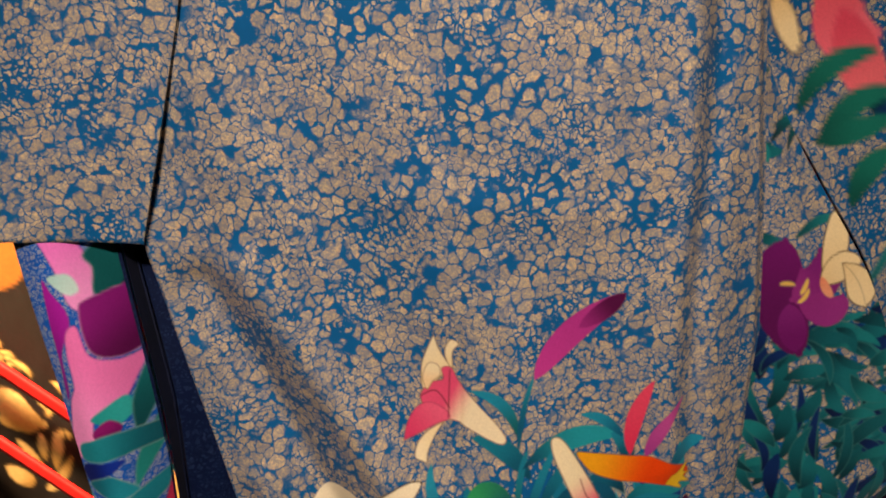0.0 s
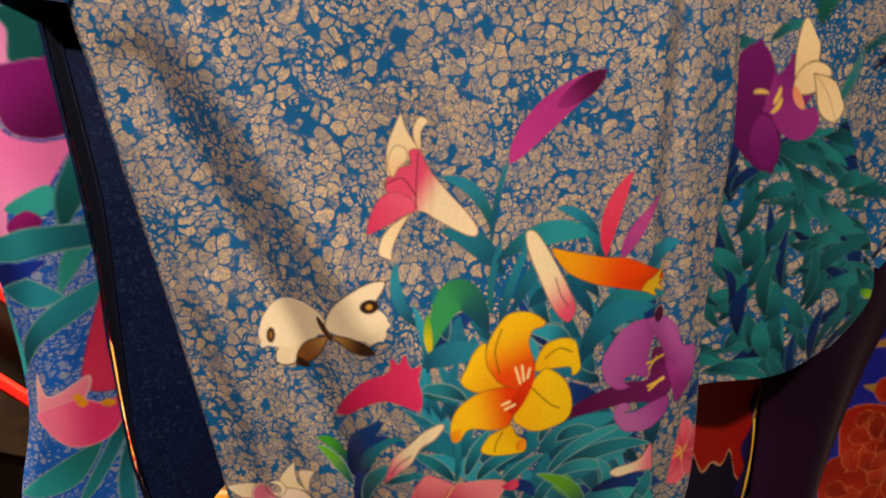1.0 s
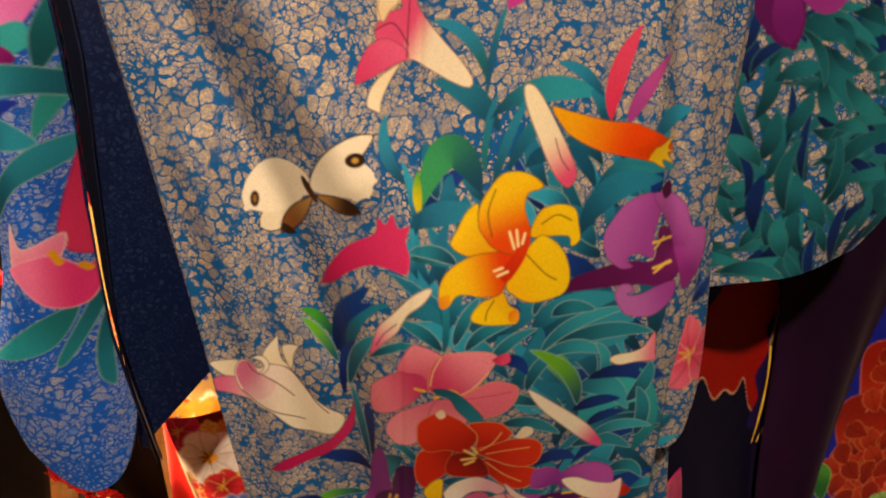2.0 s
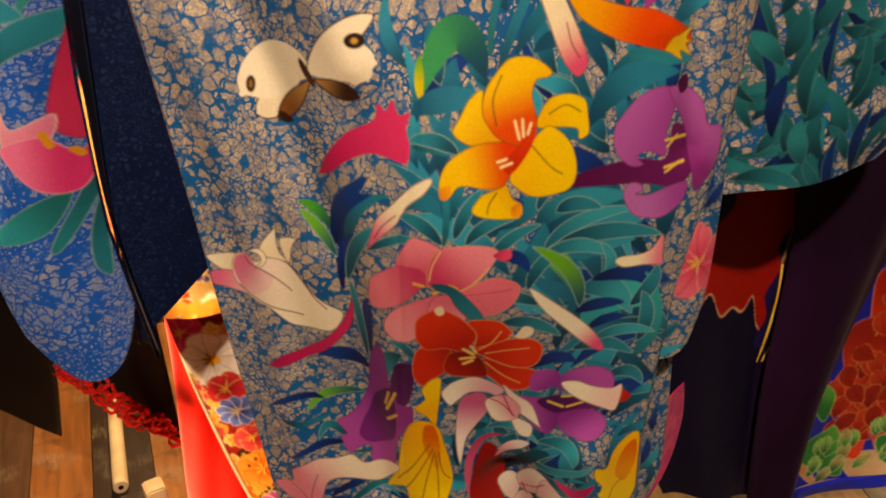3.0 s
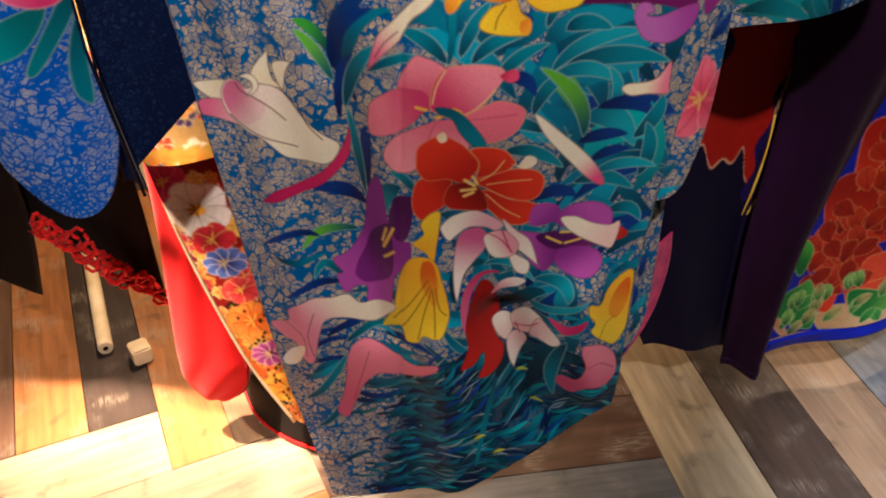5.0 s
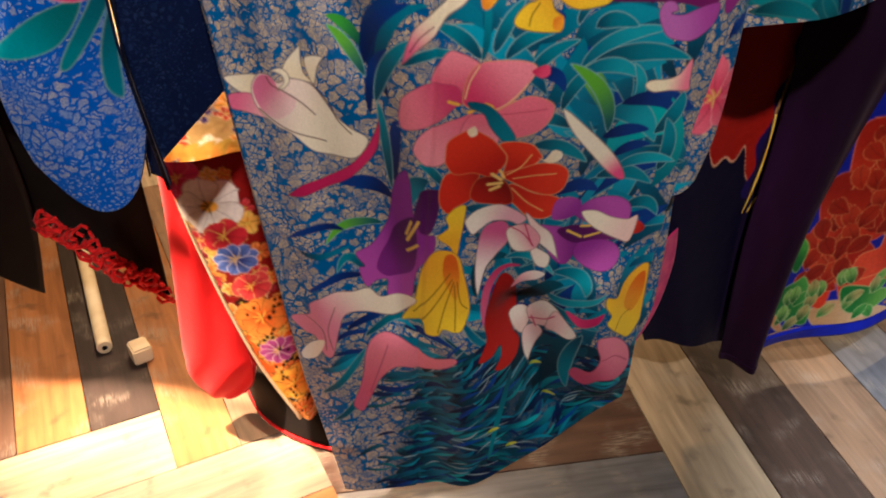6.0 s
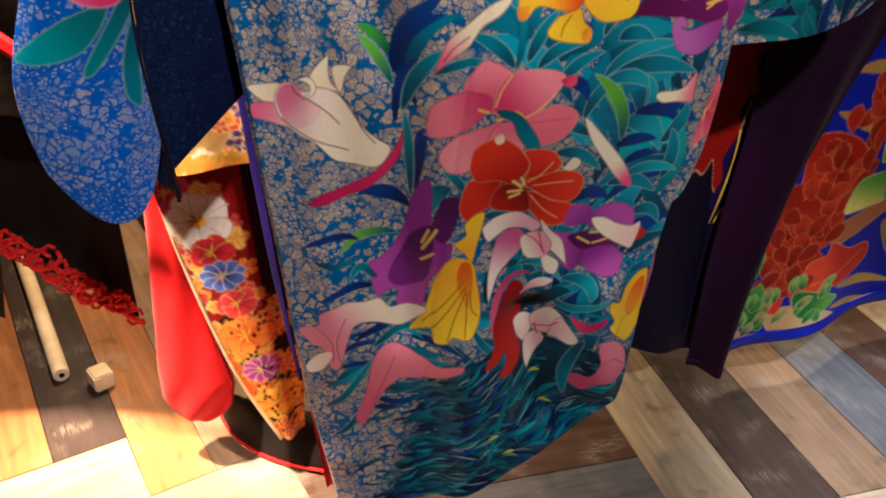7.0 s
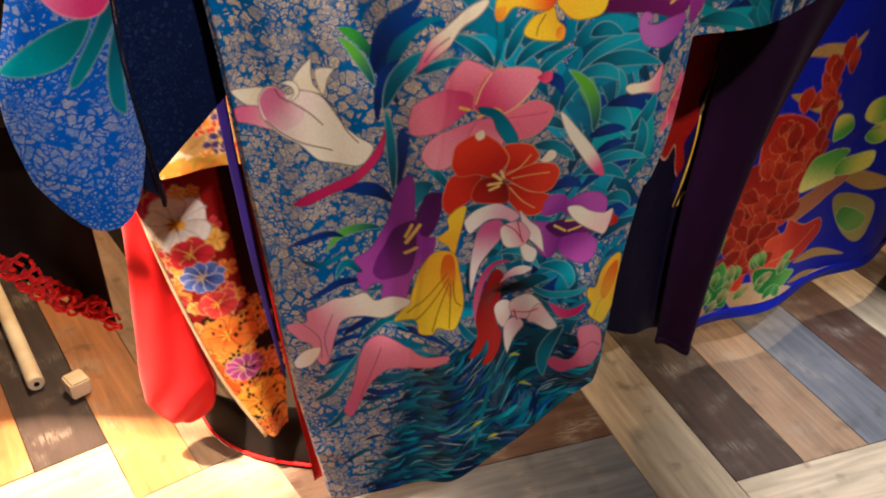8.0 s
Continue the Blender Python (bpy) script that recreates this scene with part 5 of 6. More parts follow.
SL.shape(((-0.389, 1.318), (-0.378, 1.324), (-0.371, 1.291), (-0.350, 1.275), (-0.332, 1.272), (-0.340, 1.249), (-0.351, 1.229), (-0.371, 1.224), (-0.379, 1.203), (-0.364, 1.185), (-0.395, 1.176), (-0.410, 1.168), (-0.409, 1.198), (-0.400, 1.239), (-0.391, 1.259), (-0.392, 1.292)), "f07ac8", "f898e0", (-0.349, 1.263), (-0.399, 1.211), "c058b0")
SL.shape(((-0.379, 1.221), (-0.350, 1.235), (-0.345, 1.215), (-0.356, 1.206), (-0.373, 1.213)), "18989c", "2ab0b4", (-0.375, 1.221), (-0.349, 1.223))
SL.shape(((-0.381, 1.202), (-0.364, 1.215), (-0.354, 1.201), (-0.371, 1.186)), "8a1470", "6a1060", (-0.371, 1.210), (-0.363, 1.192))
SL.shape(((-0.306, 1.294), (-0.316, 1.248), (-0.331, 1.208), (-0.344, 1.187), (-0.346, 1.222), (-0.336, 1.256), (-0.324, 1.282)), "0a4e58", "107880", (-0.346, 1.194), (-0.312, 1.281), "5a9aa0")
SL.shape(((-0.307, 1.247), (-0.303, 1.220), (-0.318, 1.179), (-0.353, 1.122), (-0.353, 1.122), (-0.348, 1.159), (-0.329, 1.200)), "0c6a70", "1c9090", (-0.303, 1.234), (-0.349, 1.130), "5a9aa0")
# lower leaves
SL.shape(((-0.402, 1.186), (-0.383, 1.195), (-0.358, 1.198), (-0.317, 1.180), (-0.318, 1.160), (-0.352, 1.169), (-0.398, 1.167)), "0c5c70", "16889c", (-0.327, 1.172), (-0.390, 1.185), "8ab8b8")
SL.shape(((-0.401, 1.163), (-0.357, 1.165), (-0.377, 1.148), (-0.400, 1.141)), "0c1c70", "1030a0", (-0.396, 1.159), (-0.362, 1.161))
SL.shape(((-0.401, 1.137), (-0.382, 1.148), (-0.367, 1.148), (-0.349, 1.123), (-0.375, 1.120)), "0c6a84", "1890ac", (-0.397, 1.136), (-0.353, 1.124), "8ab8b8")
SL.shape(((-0.397, 1.060), (-0.388, 1.089), (-0.358, 1.119), (-0.325, 1.126), (-0.332, 1.103), (-0.370, 1.083), (-0.396, 1.051)), "0a5068", "1688a0", (-0.388, 1.060), (-0.329, 1.117), "8ab8b8")
SL.shape(((-0.410, 1.151), (-0.400, 1.122), (-0.394, 1.070), (-0.399, 1.045), (-0.410, 1.076), (-0.418, 1.114)), "1c98b0", "2ab4cc", (-0.405, 1.137), (-0.402, 1.056))
SL.shape(((-0.432, 0.909), (-0.383, 0.944), (-0.349, 0.950), (-0.371, 0.913), (-0.412, 0.901)), "0c7078", "18a0b0", (-0.357, 0.943), (-0.420, 0.906), "8ab8b8")
SL.shape(((-0.328, 0.976), (-0.334, 0.938), (-0.365, 0.891), (-0.376, 0.893), (-0.350, 0.938)), "0a5a6c", "108090", (-0.329, 0.970), (-0.373, 0.896), "8ab8b8")
SL.shape(((-0.332, 0.938), (-0.333, 0.880), (-0.336, 0.846), (-0.347, 0.861), (-0.345, 0.900)), "0a5a6c", "107c94", (-0.331, 0.934), (-0.336, 0.855), "8ab8b8")
# crimson petal and pink flower
SL.shape(((-0.304, 1.210), (-0.299, 1.196), (-0.294, 1.143), (-0.292, 1.086), (-0.287, 1.042), (-0.308, 0.999), (-0.334, 1.000), (-0.350, 1.022), (-0.344, 1.061), (-0.321, 1.144)), "b01a48", "d83464", (-0.302, 1.201), (-0.323, 1.010), "8a1038")
SL.shape(((-0.384, 1.050), (-0.378, 1.024), (-0.346, 1.032), (-0.355, 1.002), (-0.384, 0.993), (-0.392, 1.008)), "f4b4c4", "ee80a8", (-0.382, 1.045), (-0.359, 1.008), "e8e0e0")
SL.shape(((-0.394, 1.004), (-0.358, 1.013), (-0.338, 0.991), (-0.315, 1.009), (-0.327, 0.974), (-0.343, 0.950), (-0.369, 0.957), (-0.387, 0.983)), "e83a80", "f47cac", (-0.345, 0.991), (-0.384, 0.994), "f0c0d0")
SL.shape(((-0.314, 1.038), (-0.299, 1.046), (-0.291, 1.002), (-0.300, 0.967), (-0.314, 0.963), (-0.320, 0.989)), "f08cac", "f4b4c8", (-0.306, 1.034), (-0.309, 0.967), "c85080")
SL.stroke(((-0.356, 1.015), (-0.353, 1.002)), 0.0028, "e8a020")
SL.stroke(((-0.341, 0.993), (-0.337, 0.986)), 0.0028, "e8a020")
SL.stroke(((-0.313, 1.003), (-0.304, 1.006)), 0.0028, "e8a020")

def at_sleeve(rows, deep=0.0):
    return local([(x, float(sleeve_depth(z)) + deep, z) for x, z in rows])


face_left = at_sleeve([(-0.455, 1.75), (-0.432, 1.42), (-0.408, 1.20), (-0.402, 1.02), (-0.440, 0.87), (-0.418, 0.722)])
face_right = at_sleeve([(-0.362, 1.75), (-0.345, 1.40), (-0.330, 1.20), (-0.332, 1.05), (-0.334, 0.90), (-0.318, 0.722)], 0.05)
dark_left = local([(-0.368, 0.095, 1.75), (-0.345, 0.085, 1.40), (-0.324, 0.062, 1.20), (-0.328, 0.050, 1.05), (-0.336, 0.046, 0.90), (-0.338, 0.052, 0.738)])
dark_right = local([(-0.320, 0.10, 1.78), (-0.285, 0.10, 1.42), (-0.262, 0.10, 1.24), (-0.243, 0.10, 1.09), (-0.225, 0.105, 0.96), (-0.222, 0.115, 0.850)])
face = hang(face_left, face_right, 120, 560, 0.8, 0.005, 0.3, 0.6, 0.10, 0.03)
front = part("sleeve_front", grid_mesh("sleeve_front", face, SL, 0.006), MARBLE_SIDE, kimono)
rear_face = part("sleeve_back", grid_mesh("sleeve_back", hang(dark_left, dark_right, 40, 120, 0.6, 0.004, 1.0), None, 0.004), MARBLE_SHADED, kimono, "back face of the sleeve, blue silk darkened as shade")
part("sleeve_lining", grid_mesh("sleeve_lining", hang([(x + 0.002, y + 0.004, z) for x, y, z in face_right], [(x - 0.001, y + 0.004, z) for x, y, z in dark_left], 24, 90, 0.5, 0.004), None, 0.002), NAVY, kimono, "dark lining inside the sleeve opening")
part("sleeve_piping", tube([(x, y - 0.003, z) for x, y, z in dark_left[1:]], [0.0012] * 5, 8), NAVY, rear_face, "thin dark piped edge of the sleeve opening")
part("sleeve_piping", tube([(x, y - 0.002, z) for x, y, z in face_right[1:]], [0.0022] * 5, 8), MARBLE_SHADED, front, "rolled edge of the sleeve opening, in shade-darkened blue")

# right sleeve with the dense leaf print
SR = Dye(0.30, 0.66, 0.78, 1.70, 0.0014)
DARKS = (("05303e", "0c5e6c"), ("073a48", "0f6c7a"), ("061640", "0a2a66"), ("0a4854", "147c86"))
leaf_field(SR, 230, lambda x, z: z < 1.22 and z > 0.86, 0.080, 0.0095, lambda x, z: 0.6 + 1.3 * math.sin(20 * x + 12 * z), 0.6, DARKS, "37757a")
leaf_field(SR, 60, lambda x, z: z > 1.2, 0.06, 0.007, lambda x, z: 0.6 + 1.3 * math.sin(20 * x + 12 * z), 0.6, DARKS, "37757a")
SR.petal(0.575, 1.000, 0.59, 0.995, 0.597, 0.985, 0.006, "3a9a30", "8ac030")
SR.petal(0.405, 1.321, 0.389, 1.260, 0.431, 1.173, 0.0310, "6a1468", "5a1058", 0.5, 0.45)
SR.petal(0.418, 1.246, 0.470, 1.269, 0.450, 1.303, 0.0316, "8a2a80", "7a2078", 0.5, 0.5)
SR.petal(0.428, 1.245, 0.475, 1.215, 0.483, 1.242, 0.0231, "8a2a80", "94308a", 0.5, 0.5)
SR.petal(0.415, 1.239, 0.421, 1.205, 0.427, 1.177, 0.0164, "7a2078", "6a1468", 0.5, 0.5)
SR.petal(0.403, 1.266, 0.409, 1.269, 0.420, 1.265, 0.0026, "e0c060", "e0c060", 0.5, 0.4)
SR.petal(0.427, 1.252, 0.432, 1.258, 0.435, 1.271, 0.0029, "e0c060", "e0c060", 0.5, 0.4)
SR.petal(0.425, 1.242, 0.433, 1.245, 0.437, 1.258, 0.0029, "e0c060", "e0c060", 0.5, 0.4)
SR.petal(0.457, 1.263, 0.480, 1.301, 0.470, 1.346, 0.0181, "e8d0a0", "f0dcb0", 0.5, 0.6, "6a4a30")
SR.petal(0.454, 1.263, 0.475, 1.282, 0.506, 1.280, 0.0181, "e8d0a0", "f0dcb0", 0.5, 0.5, "6a4a30")
SR.petal(0.482, 1.281, 0.508, 1.260, 0.515, 1.223, 0.0193, "e8d0a0", "f0dcb0", 0.65, 0.5, "6a4a30", vein=0.0005)
SR.petal(0.453, 1.270, 0.458, 1.253, 0.469, 1.243, 0.0058, "e89070", "e8a080", 0.5, 0.5)

# right upper
low = hang(local([(0.33, 0.13, 1.75), (0.33, 0.13, 1.5), (0.335, 0.14, 1.25), (0.335, 0.15, 1.05), (0.33, 0.155, 0.95), (0.345, 0.155, 0.868)]), local([(0.36, 0.15, 1.75), (0.395, 0.15, 1.5), (0.52, 0.15, 1.255), (0.578, 0.15, 1.08), (0.594, 0.15, 0.99), (0.545, 0.15, 0.915)]), 200, 560, 1.2, 0.008, 0.5, 0.5, 0.02, 0.012)
part("sleeve_front", grid_mesh("sleeve_front", low, SR, 0.006), MARBLE, kimono)
SU = Dye(0.34, 1.0, 0.9, 1.80, 0.003)
leaf_field(SU, 60, lambda x, z: x > 0.5 and z < 1.5, 0.10, 0.010, lambda x, z: 0.4, 0.5, DARKS)
SU.petal(0.473, 1.607, 0.479, 1.526, 0.534, 1.541, 0.0350, "e85a70", "f07088", 0.5, 0.45)
SU.petal(0.488, 1.569, 0.513, 1.497, 0.540, 1.469, 0.0278, "e04a68", "f07080", 0.5, 0.45)
SU.petal(0.402, 1.595, 0.419, 1.569, 0.434, 1.526, 0.0146, "e8c890", "f0dcb0", 0.5, 0.5, "6a4a30")
SU.petal(0.438, 1.457, 0.460, 1.521, 0.535, 1.521, 0.0153, "0a4f4a", "12756a", 0.5, 0.6)
SU.petal(0.467, 1.414, 0.496, 1.473, 0.560, 1.474, 0.0158, "0a4f4a", "12756a", 0.5, 0.6)
SU.petal(0.460, 1.421, 0.506, 1.425, 0.564, 1.441, 0.0157, "0a4f4a", "12756a", 0.5, 0.6)
SU.petal(0.514, 1.333, 0.523, 1.389, 0.568, 1.399, 0.0179, "0a4f4a", "12756a", 0.5, 0.6)
up = hang(local([(0.345, 0.19, 1.75), (0.394, 0.185, 1.52), (0.47, 0.188, 1.375), (0.54, 0.195, 1.25), (0.575, 0.205, 1.12), (0.585, 0.215, 1.0)]), local([(0.95, 0.30, 1.75), (0.95, 0.30, 1.52), (0.92, 0.29, 1.37), (0.87, 0.28, 1.25), (0.78, 0.27, 1.12), (0.66, 0.25, 0.99)]), 120, 160, 1.6, 0.012, 0.2, 0.6)
part("sleeve_upper", grid_mesh("sleeve_upper", up, SU, 0.006), MARBLE, kimono)

# layers that turn back behind the right edge
SP = Dye(0.24, 0.44, 0.15, 1.1, 0.002)
leaf_field(SP, 130, lambda x, z: True, 0.06, 0.008, lambda x, z: 1.2, 0.5)
SP.lily(0.336, 0.805, 0.042, ("d83a60", "e86a84"), "f0a0a8", 5, 0.4, 1.3, 0.45)
SP.petal(0.315, 0.93, 0.318, 0.90, 0.32, 0.86, 0.012, "c82050", "d83060", 0.5, 0.6)
SP.dot(0.30, 0.62, 0.014, 0.010, "d84a60")
side = hang(local([(0.29, 0.14, 1.1), (0.29, 0.13, 0.98), (0.285, 0.12, 0.85), (0.28, 0.12, 0.75), (0.28, 0.12, 0.655)]), local([(0.368, 0.16, 1.1), (0.362, 0.14, 0.98), (0.358, 0.13, 0.85), (0.352, 0.13, 0.75), (0.335, 0.13, 0.675)]), 50, 130, 0.7, 0.010, 0.6, 0.4, 0.06, 0.015)
part("overlap_panel", grid_mesh("overlap_panel", side, SP, 0.006), MARBLE, kimono)
rear = hang(local([(0.24, 0.13, 0.9), (0.24, 0.14, 0.68), (0.23, 0.15, 0.5), (0.21, 0.16, 0.35), (0.18, 0.17, 0.20)]), local([(0.345, 0.20, 0.9), (0.345, 0.20, 0.68), (0.352, 0.21, 0.5), (0.348, 0.215, 0.38), (0.30, 0.21, 0.27)]), 60, 130, 0.6, 0.010, 0.6, 0.4)
part("overlap_panel", grid_mesh("overlap_panel", rear, SP, 0.006), MARBLE, kimono)
edge = hang(local([(0.350, 0.215, 0.52), (0.350, 0.22, 0.42), (0.325, 0.215, 0.33), (0.255, 0.20, 0.235)]), local([(0.395, 0.27, 0.52), (0.398, 0.27, 0.44), (0.368, 0.25, 0.34), (0.285, 0.215, 0.225)]), 20, 60, 0.5, 0.006)
part("hem_lining", grid_mesh("hem_lining", edge, None, 0.004), MAGENTA, kimono, "bright magenta patterned hem lining")

# red lining and narrow strips beside the left edge
strip = thing("under_kimono", "plain red silk under-kimono with an indigo edge", "kimono", (0, 0.3, 0))


def back(rows, y=0.3):
    return [(x, yy - y, z) for x, yy, z in rows]


part("body", grid_mesh("body", hang(back([(-0.26, 0.20, 1.78), (-0.255, 0.20, 1.0), (-0.226, 0.19, 0.6), (-0.165, 0.16, 0.10)]), back([(0.20, 0.22, 1.78), (0.20, 0.22, 1.0), (0.16, 0.22, 0.6), (0.10, 0.22, 0.10)]), 60, 90, 4.5, 0.010, 0.4), None, 0.004), RED, strip)
part("edge_band", grid_mesh("edge_band", hang(back([(-0.278, 0.21, 1.78), (-0.273, 0.21, 1.0), (-0.243, 0.20, 0.6), (-0.203, 0.18, 0.33)]), back([(-0.262, 0.20, 1.78), (-0.257, 0.20, 1.0), (-0.230, 0.19, 0.6), (-0.199, 0.18, 0.33)]), 6, 60), None, 0.003), plain_cloth("indigo_band", tone("1c1266"), tone("281a80")), strip, "indigo silk edge band")

# ---- garments behind on the right ----
red_k = thing("kimono", "deep red kimono with a dark navy hem, hanging in the shade", "kimono", (0.5, 0.37, 0))


def by(rows, ox, oy):
    return [(x - ox, y - oy, z) for x, y, z in rows]


def world_dye(me, dye, ox):
    co = np.empty(len(me.vertices) * 3, np.float32)
    me.vertices.foreach_get("co", co)
    co = co.reshape(-1, 3)
    me.color_attributes.new("dye", "FLOAT_COLOR", "POINT").data.foreach_set("color", dye.sample(co[:, 0] + ox, co[:, 2]).astype(np.float32).ravel())
    return me


RD = Dye(0.20, 0.72, 0.10, 1.80, 0.0018, "9a160c")
j, i = np.mgrid[0:RD.nz, 0:RD.nx]
rx, rz = RD.x0 + i * RD.step, RD.z0 + j * RD.step
jag = 0.595 + 0.018 * np.sin(60 * rx) + 0.012 * np.sin(140 * rx + 1) - 0.075 * soft((rx - 0.53) / 0.02)
low_part = rz < jag
RD.rgba[np.abs(rz - jag) < 0.004] = (*tone("d8a080"), 1)
RD.rgba[low_part] = (*tone("0c0826"), 1)
edge_x = 0.580 + 0.035 * np.sin(9 * rz) * 0.3 + (rz - 0.55) * 0.03
RD.rgba[(rx > edge_x - 0.012 + 0.006 * np.sin(70 * rz)) & (rz > 0.5)] = (*tone("1c1250"), 1)
RD.rgba[(rx > edge_x - 0.004)] = (*tone("1a1030"), 1)
RD.rgba[(np.abs(rx - edge_x + 0.005) < 0.002) & (rz > 0.66)] = (*tone("b88850"), 1)
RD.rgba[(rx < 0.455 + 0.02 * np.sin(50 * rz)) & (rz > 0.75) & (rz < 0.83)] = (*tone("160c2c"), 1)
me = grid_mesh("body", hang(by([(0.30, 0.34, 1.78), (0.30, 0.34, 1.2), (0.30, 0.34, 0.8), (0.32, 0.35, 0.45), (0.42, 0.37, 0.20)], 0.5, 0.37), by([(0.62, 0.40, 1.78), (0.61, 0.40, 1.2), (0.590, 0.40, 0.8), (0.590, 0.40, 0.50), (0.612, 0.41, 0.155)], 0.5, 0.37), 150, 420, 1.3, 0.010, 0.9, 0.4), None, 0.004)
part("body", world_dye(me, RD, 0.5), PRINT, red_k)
GOLD = plain_cloth("gold_brocade", tone("e8b030"), tone("f4d860"), 0.4, 0.0, 60)
me = grid_mesh("brocade_edge", hang(by([(0.574, 0.40, 0.66), (0.576, 0.40, 0.60), (0.570, 0.40, 0.53), (0.562, 0.40, 0.47)], 0.5, 0.37), by([(0.612, 0.41, 0.66), (0.610, 0.41, 0.60), (0.600, 0.41, 0.53), (0.578, 0.41, 0.47)], 0.5, 0.37), 8, 40, 1, 0.003), None, 0.003)
part("brocade_edge", me, GOLD, red_k, "bright gold brocade edge")

plum = thing("kimono", "dark plum silk kimono hanging in deep soft folds", "kimono", (0.65, 0.37, 0))
plum_left = by([(0.60, 0.36, 1.78), (0.59, 0.36, 1.3), (0.566, 0.37, 0.95), (0.576, 0.375, 0.70), (0.570, 0.38, 0.42), (0.582, 0.38, 0.15)], 0.65, 0.37)
plum_right = by([(1.02, 0.42, 1.78), (0.98, 0.42, 1.3), (0.85, 0.41, 0.95), (0.757, 0.40, 0.70), (0.698, 0.395, 0.42), (0.669, 0.392, 0.15)], 0.65, 0.37)
pts = hang(plum_left, plum_right, 140, 220, 1.3, 0.016, 0.4, 0.5, 0.0, 0.04)
part("body", grid_mesh("body", pts, None, 0.004), PLUM, plum)
part("hem_band", grid_mesh("hem_band", pts[-5:] - np.array((0, 0.003, 0.004)), None, 0.008), plain_cloth("dark_plum_hem", tone("200a26"), tone("2a1030")), plum, "padded dark plum hem")

fk = thing("kimono", "royal blue kimono with red flowers and green leaves", "kimono", (0.9, 0.5, 0))
FK = Dye(0.60, 1.90, 0.05, 1.80, 0.002, "1220a8")
# gold grasses
FK.shape(((0.831, 0.739), (0.874, 0.759), (0.947, 0.756), (0.995, 0.774), (0.973, 0.743), (0.923, 0.732)), "b08a48", "c8a45c", (0.866, 0.740), (0.984, 0.759))
FK.shape(((0.823, 0.659), (0.907, 0.651), (0.986, 0.625), (0.988, 0.602), (0.906, 0.614)), "a8843c", "c09a50", (0.835, 0.651), (0.982, 0.613))
FK.shape(((1.101, 0.417), (1.194, 0.408), (1.342, 0.348), (1.227, 0.348)), "b08a48", "c8a45c", (1.146, 0.414), (1.351, 0.333))
FK.shape(((1.115, 0.346), (1.181, 0.347), (1.289, 0.299), (1.301, 0.212), (1.265, 0.188), (1.188, 0.245)), "9a8a48", "b0a060", (1.157, 0.350), (1.297, 0.264))
FK.shape(((1.006, 0.212), (1.090, 0.216), (1.245, 0.156), (1.131, 0.176)), "b08a48", "c8a45c", (1.026, 0.213), (1.229, 0.165))
FK.shape(((1.010, 0.152), (1.074, 0.154), (1.210, 0.108), (1.109, 0.125)), "b08a48", "c8a45c", (1.051, 0.155), (1.180, 0.119))
FK.shape(((0.912, 0.385), (0.980, 0.411), (1.097, 0.426), (1.155, 0.397), (1.082, 0.370), (0.987, 0.350), (0.941, 0.340)), "c89058", "b87048", (0.853, 0.344), (0.949, 0.390), "e0c090", 0.0018)
FK.shape(((0.817, 0.155), (0.853, 0.191), (0.937, 0.177), (1.043, 0.123), (0.993, 0.090), (0.892, 0.084)), "c8a070", "d8b890", (0.857, 0.124), (0.945, 0.158), "e0d0a0", 0.0018)
FK.shape(((0.694, 0.205), (0.723, 0.191), (0.765, 0.127), (0.788, 0.091), (0.729, 0.147)), "c88850", "d8a070", (0.711, 0.172), (0.767, 0.110), "e0d0a0", 0.0018)
# red flowers
FK.shape(((0.810, 0.454), (0.792, 0.524), (0.788, 0.600), (0.832, 0.618), (0.905, 0.596), (0.959, 0.540), (0.951, 0.474), (0.907, 0.443), (0.860, 0.420)), "a81c0c", "d83818", (0.812, 0.583), (0.785, 0.473), "e88848", 0.0018)
FK.shape(((0.791, 0.362), (0.753, 0.442), (0.761, 0.493), (0.807, 0.507), (0.894, 0.474), (0.942, 0.406), (0.926, 0.352), (0.874, 0.338)), "9a180a", "c83014", (0.819, 0.478), (0.820, 0.382), "e08040", 0.0018)
FK.shape(((0.769, 0.296), (0.751, 0.374), (0.779, 0.393), (0.864, 0.362), (0.925, 0.308), (0.908, 0.251), (0.855, 0.238)), "b42010", "dc4020", (0.832, 0.350), (0.782, 0.336), "e88848", 0.0018)
FK.shape(((0.788, 0.214), (0.785, 0.276), (0.815, 0.296), (0.901, 0.269), (0.906, 0.204), (0.886, 0.179), (0.855, 0.238), (0.848, 0.176), (0.819, 0.179)), "b42010", "dc3c1c", (0.872, 0.293), (0.824, 0.217), "e89050", 0.0018)
FK.shape(((0.881, 0.244), (0.887, 0.304), (0.929, 0.321), (0.936, 0.352), (0.999, 0.322), (1.079, 0.309), (1.101, 0.263), (1.059, 0.235), (1.022, 0.223), (0.961, 0.218), (0.911, 0.219)), "c02812", "e85030", (1.002, 0.269), (0.931, 0.244), "f0b070", 0.0018)
FK.shape(((0.859, 0.399), (0.871, 0.438), (0.924, 0.425), (0.934, 0.379), (0.893, 0.361)), "8a1208", "a81c0c", (0.873, 0.410), (0.899, 0.417))
FK.shape(((0.833, 0.553), (0.870, 0.571), (0.924, 0.534), (0.915, 0.489), (0.871, 0.506)), "7a1008", "a01c0c", (0.863, 0.547), (0.895, 0.514))
FK.stroke(((0.814, 0.466), (0.841, 0.513), (0.870, 0.571)), 0.0009, "f0a868")
FK.stroke(((0.829, 0.358), (0.849, 0.402), (0.903, 0.430)), 0.0009, "f0a868")
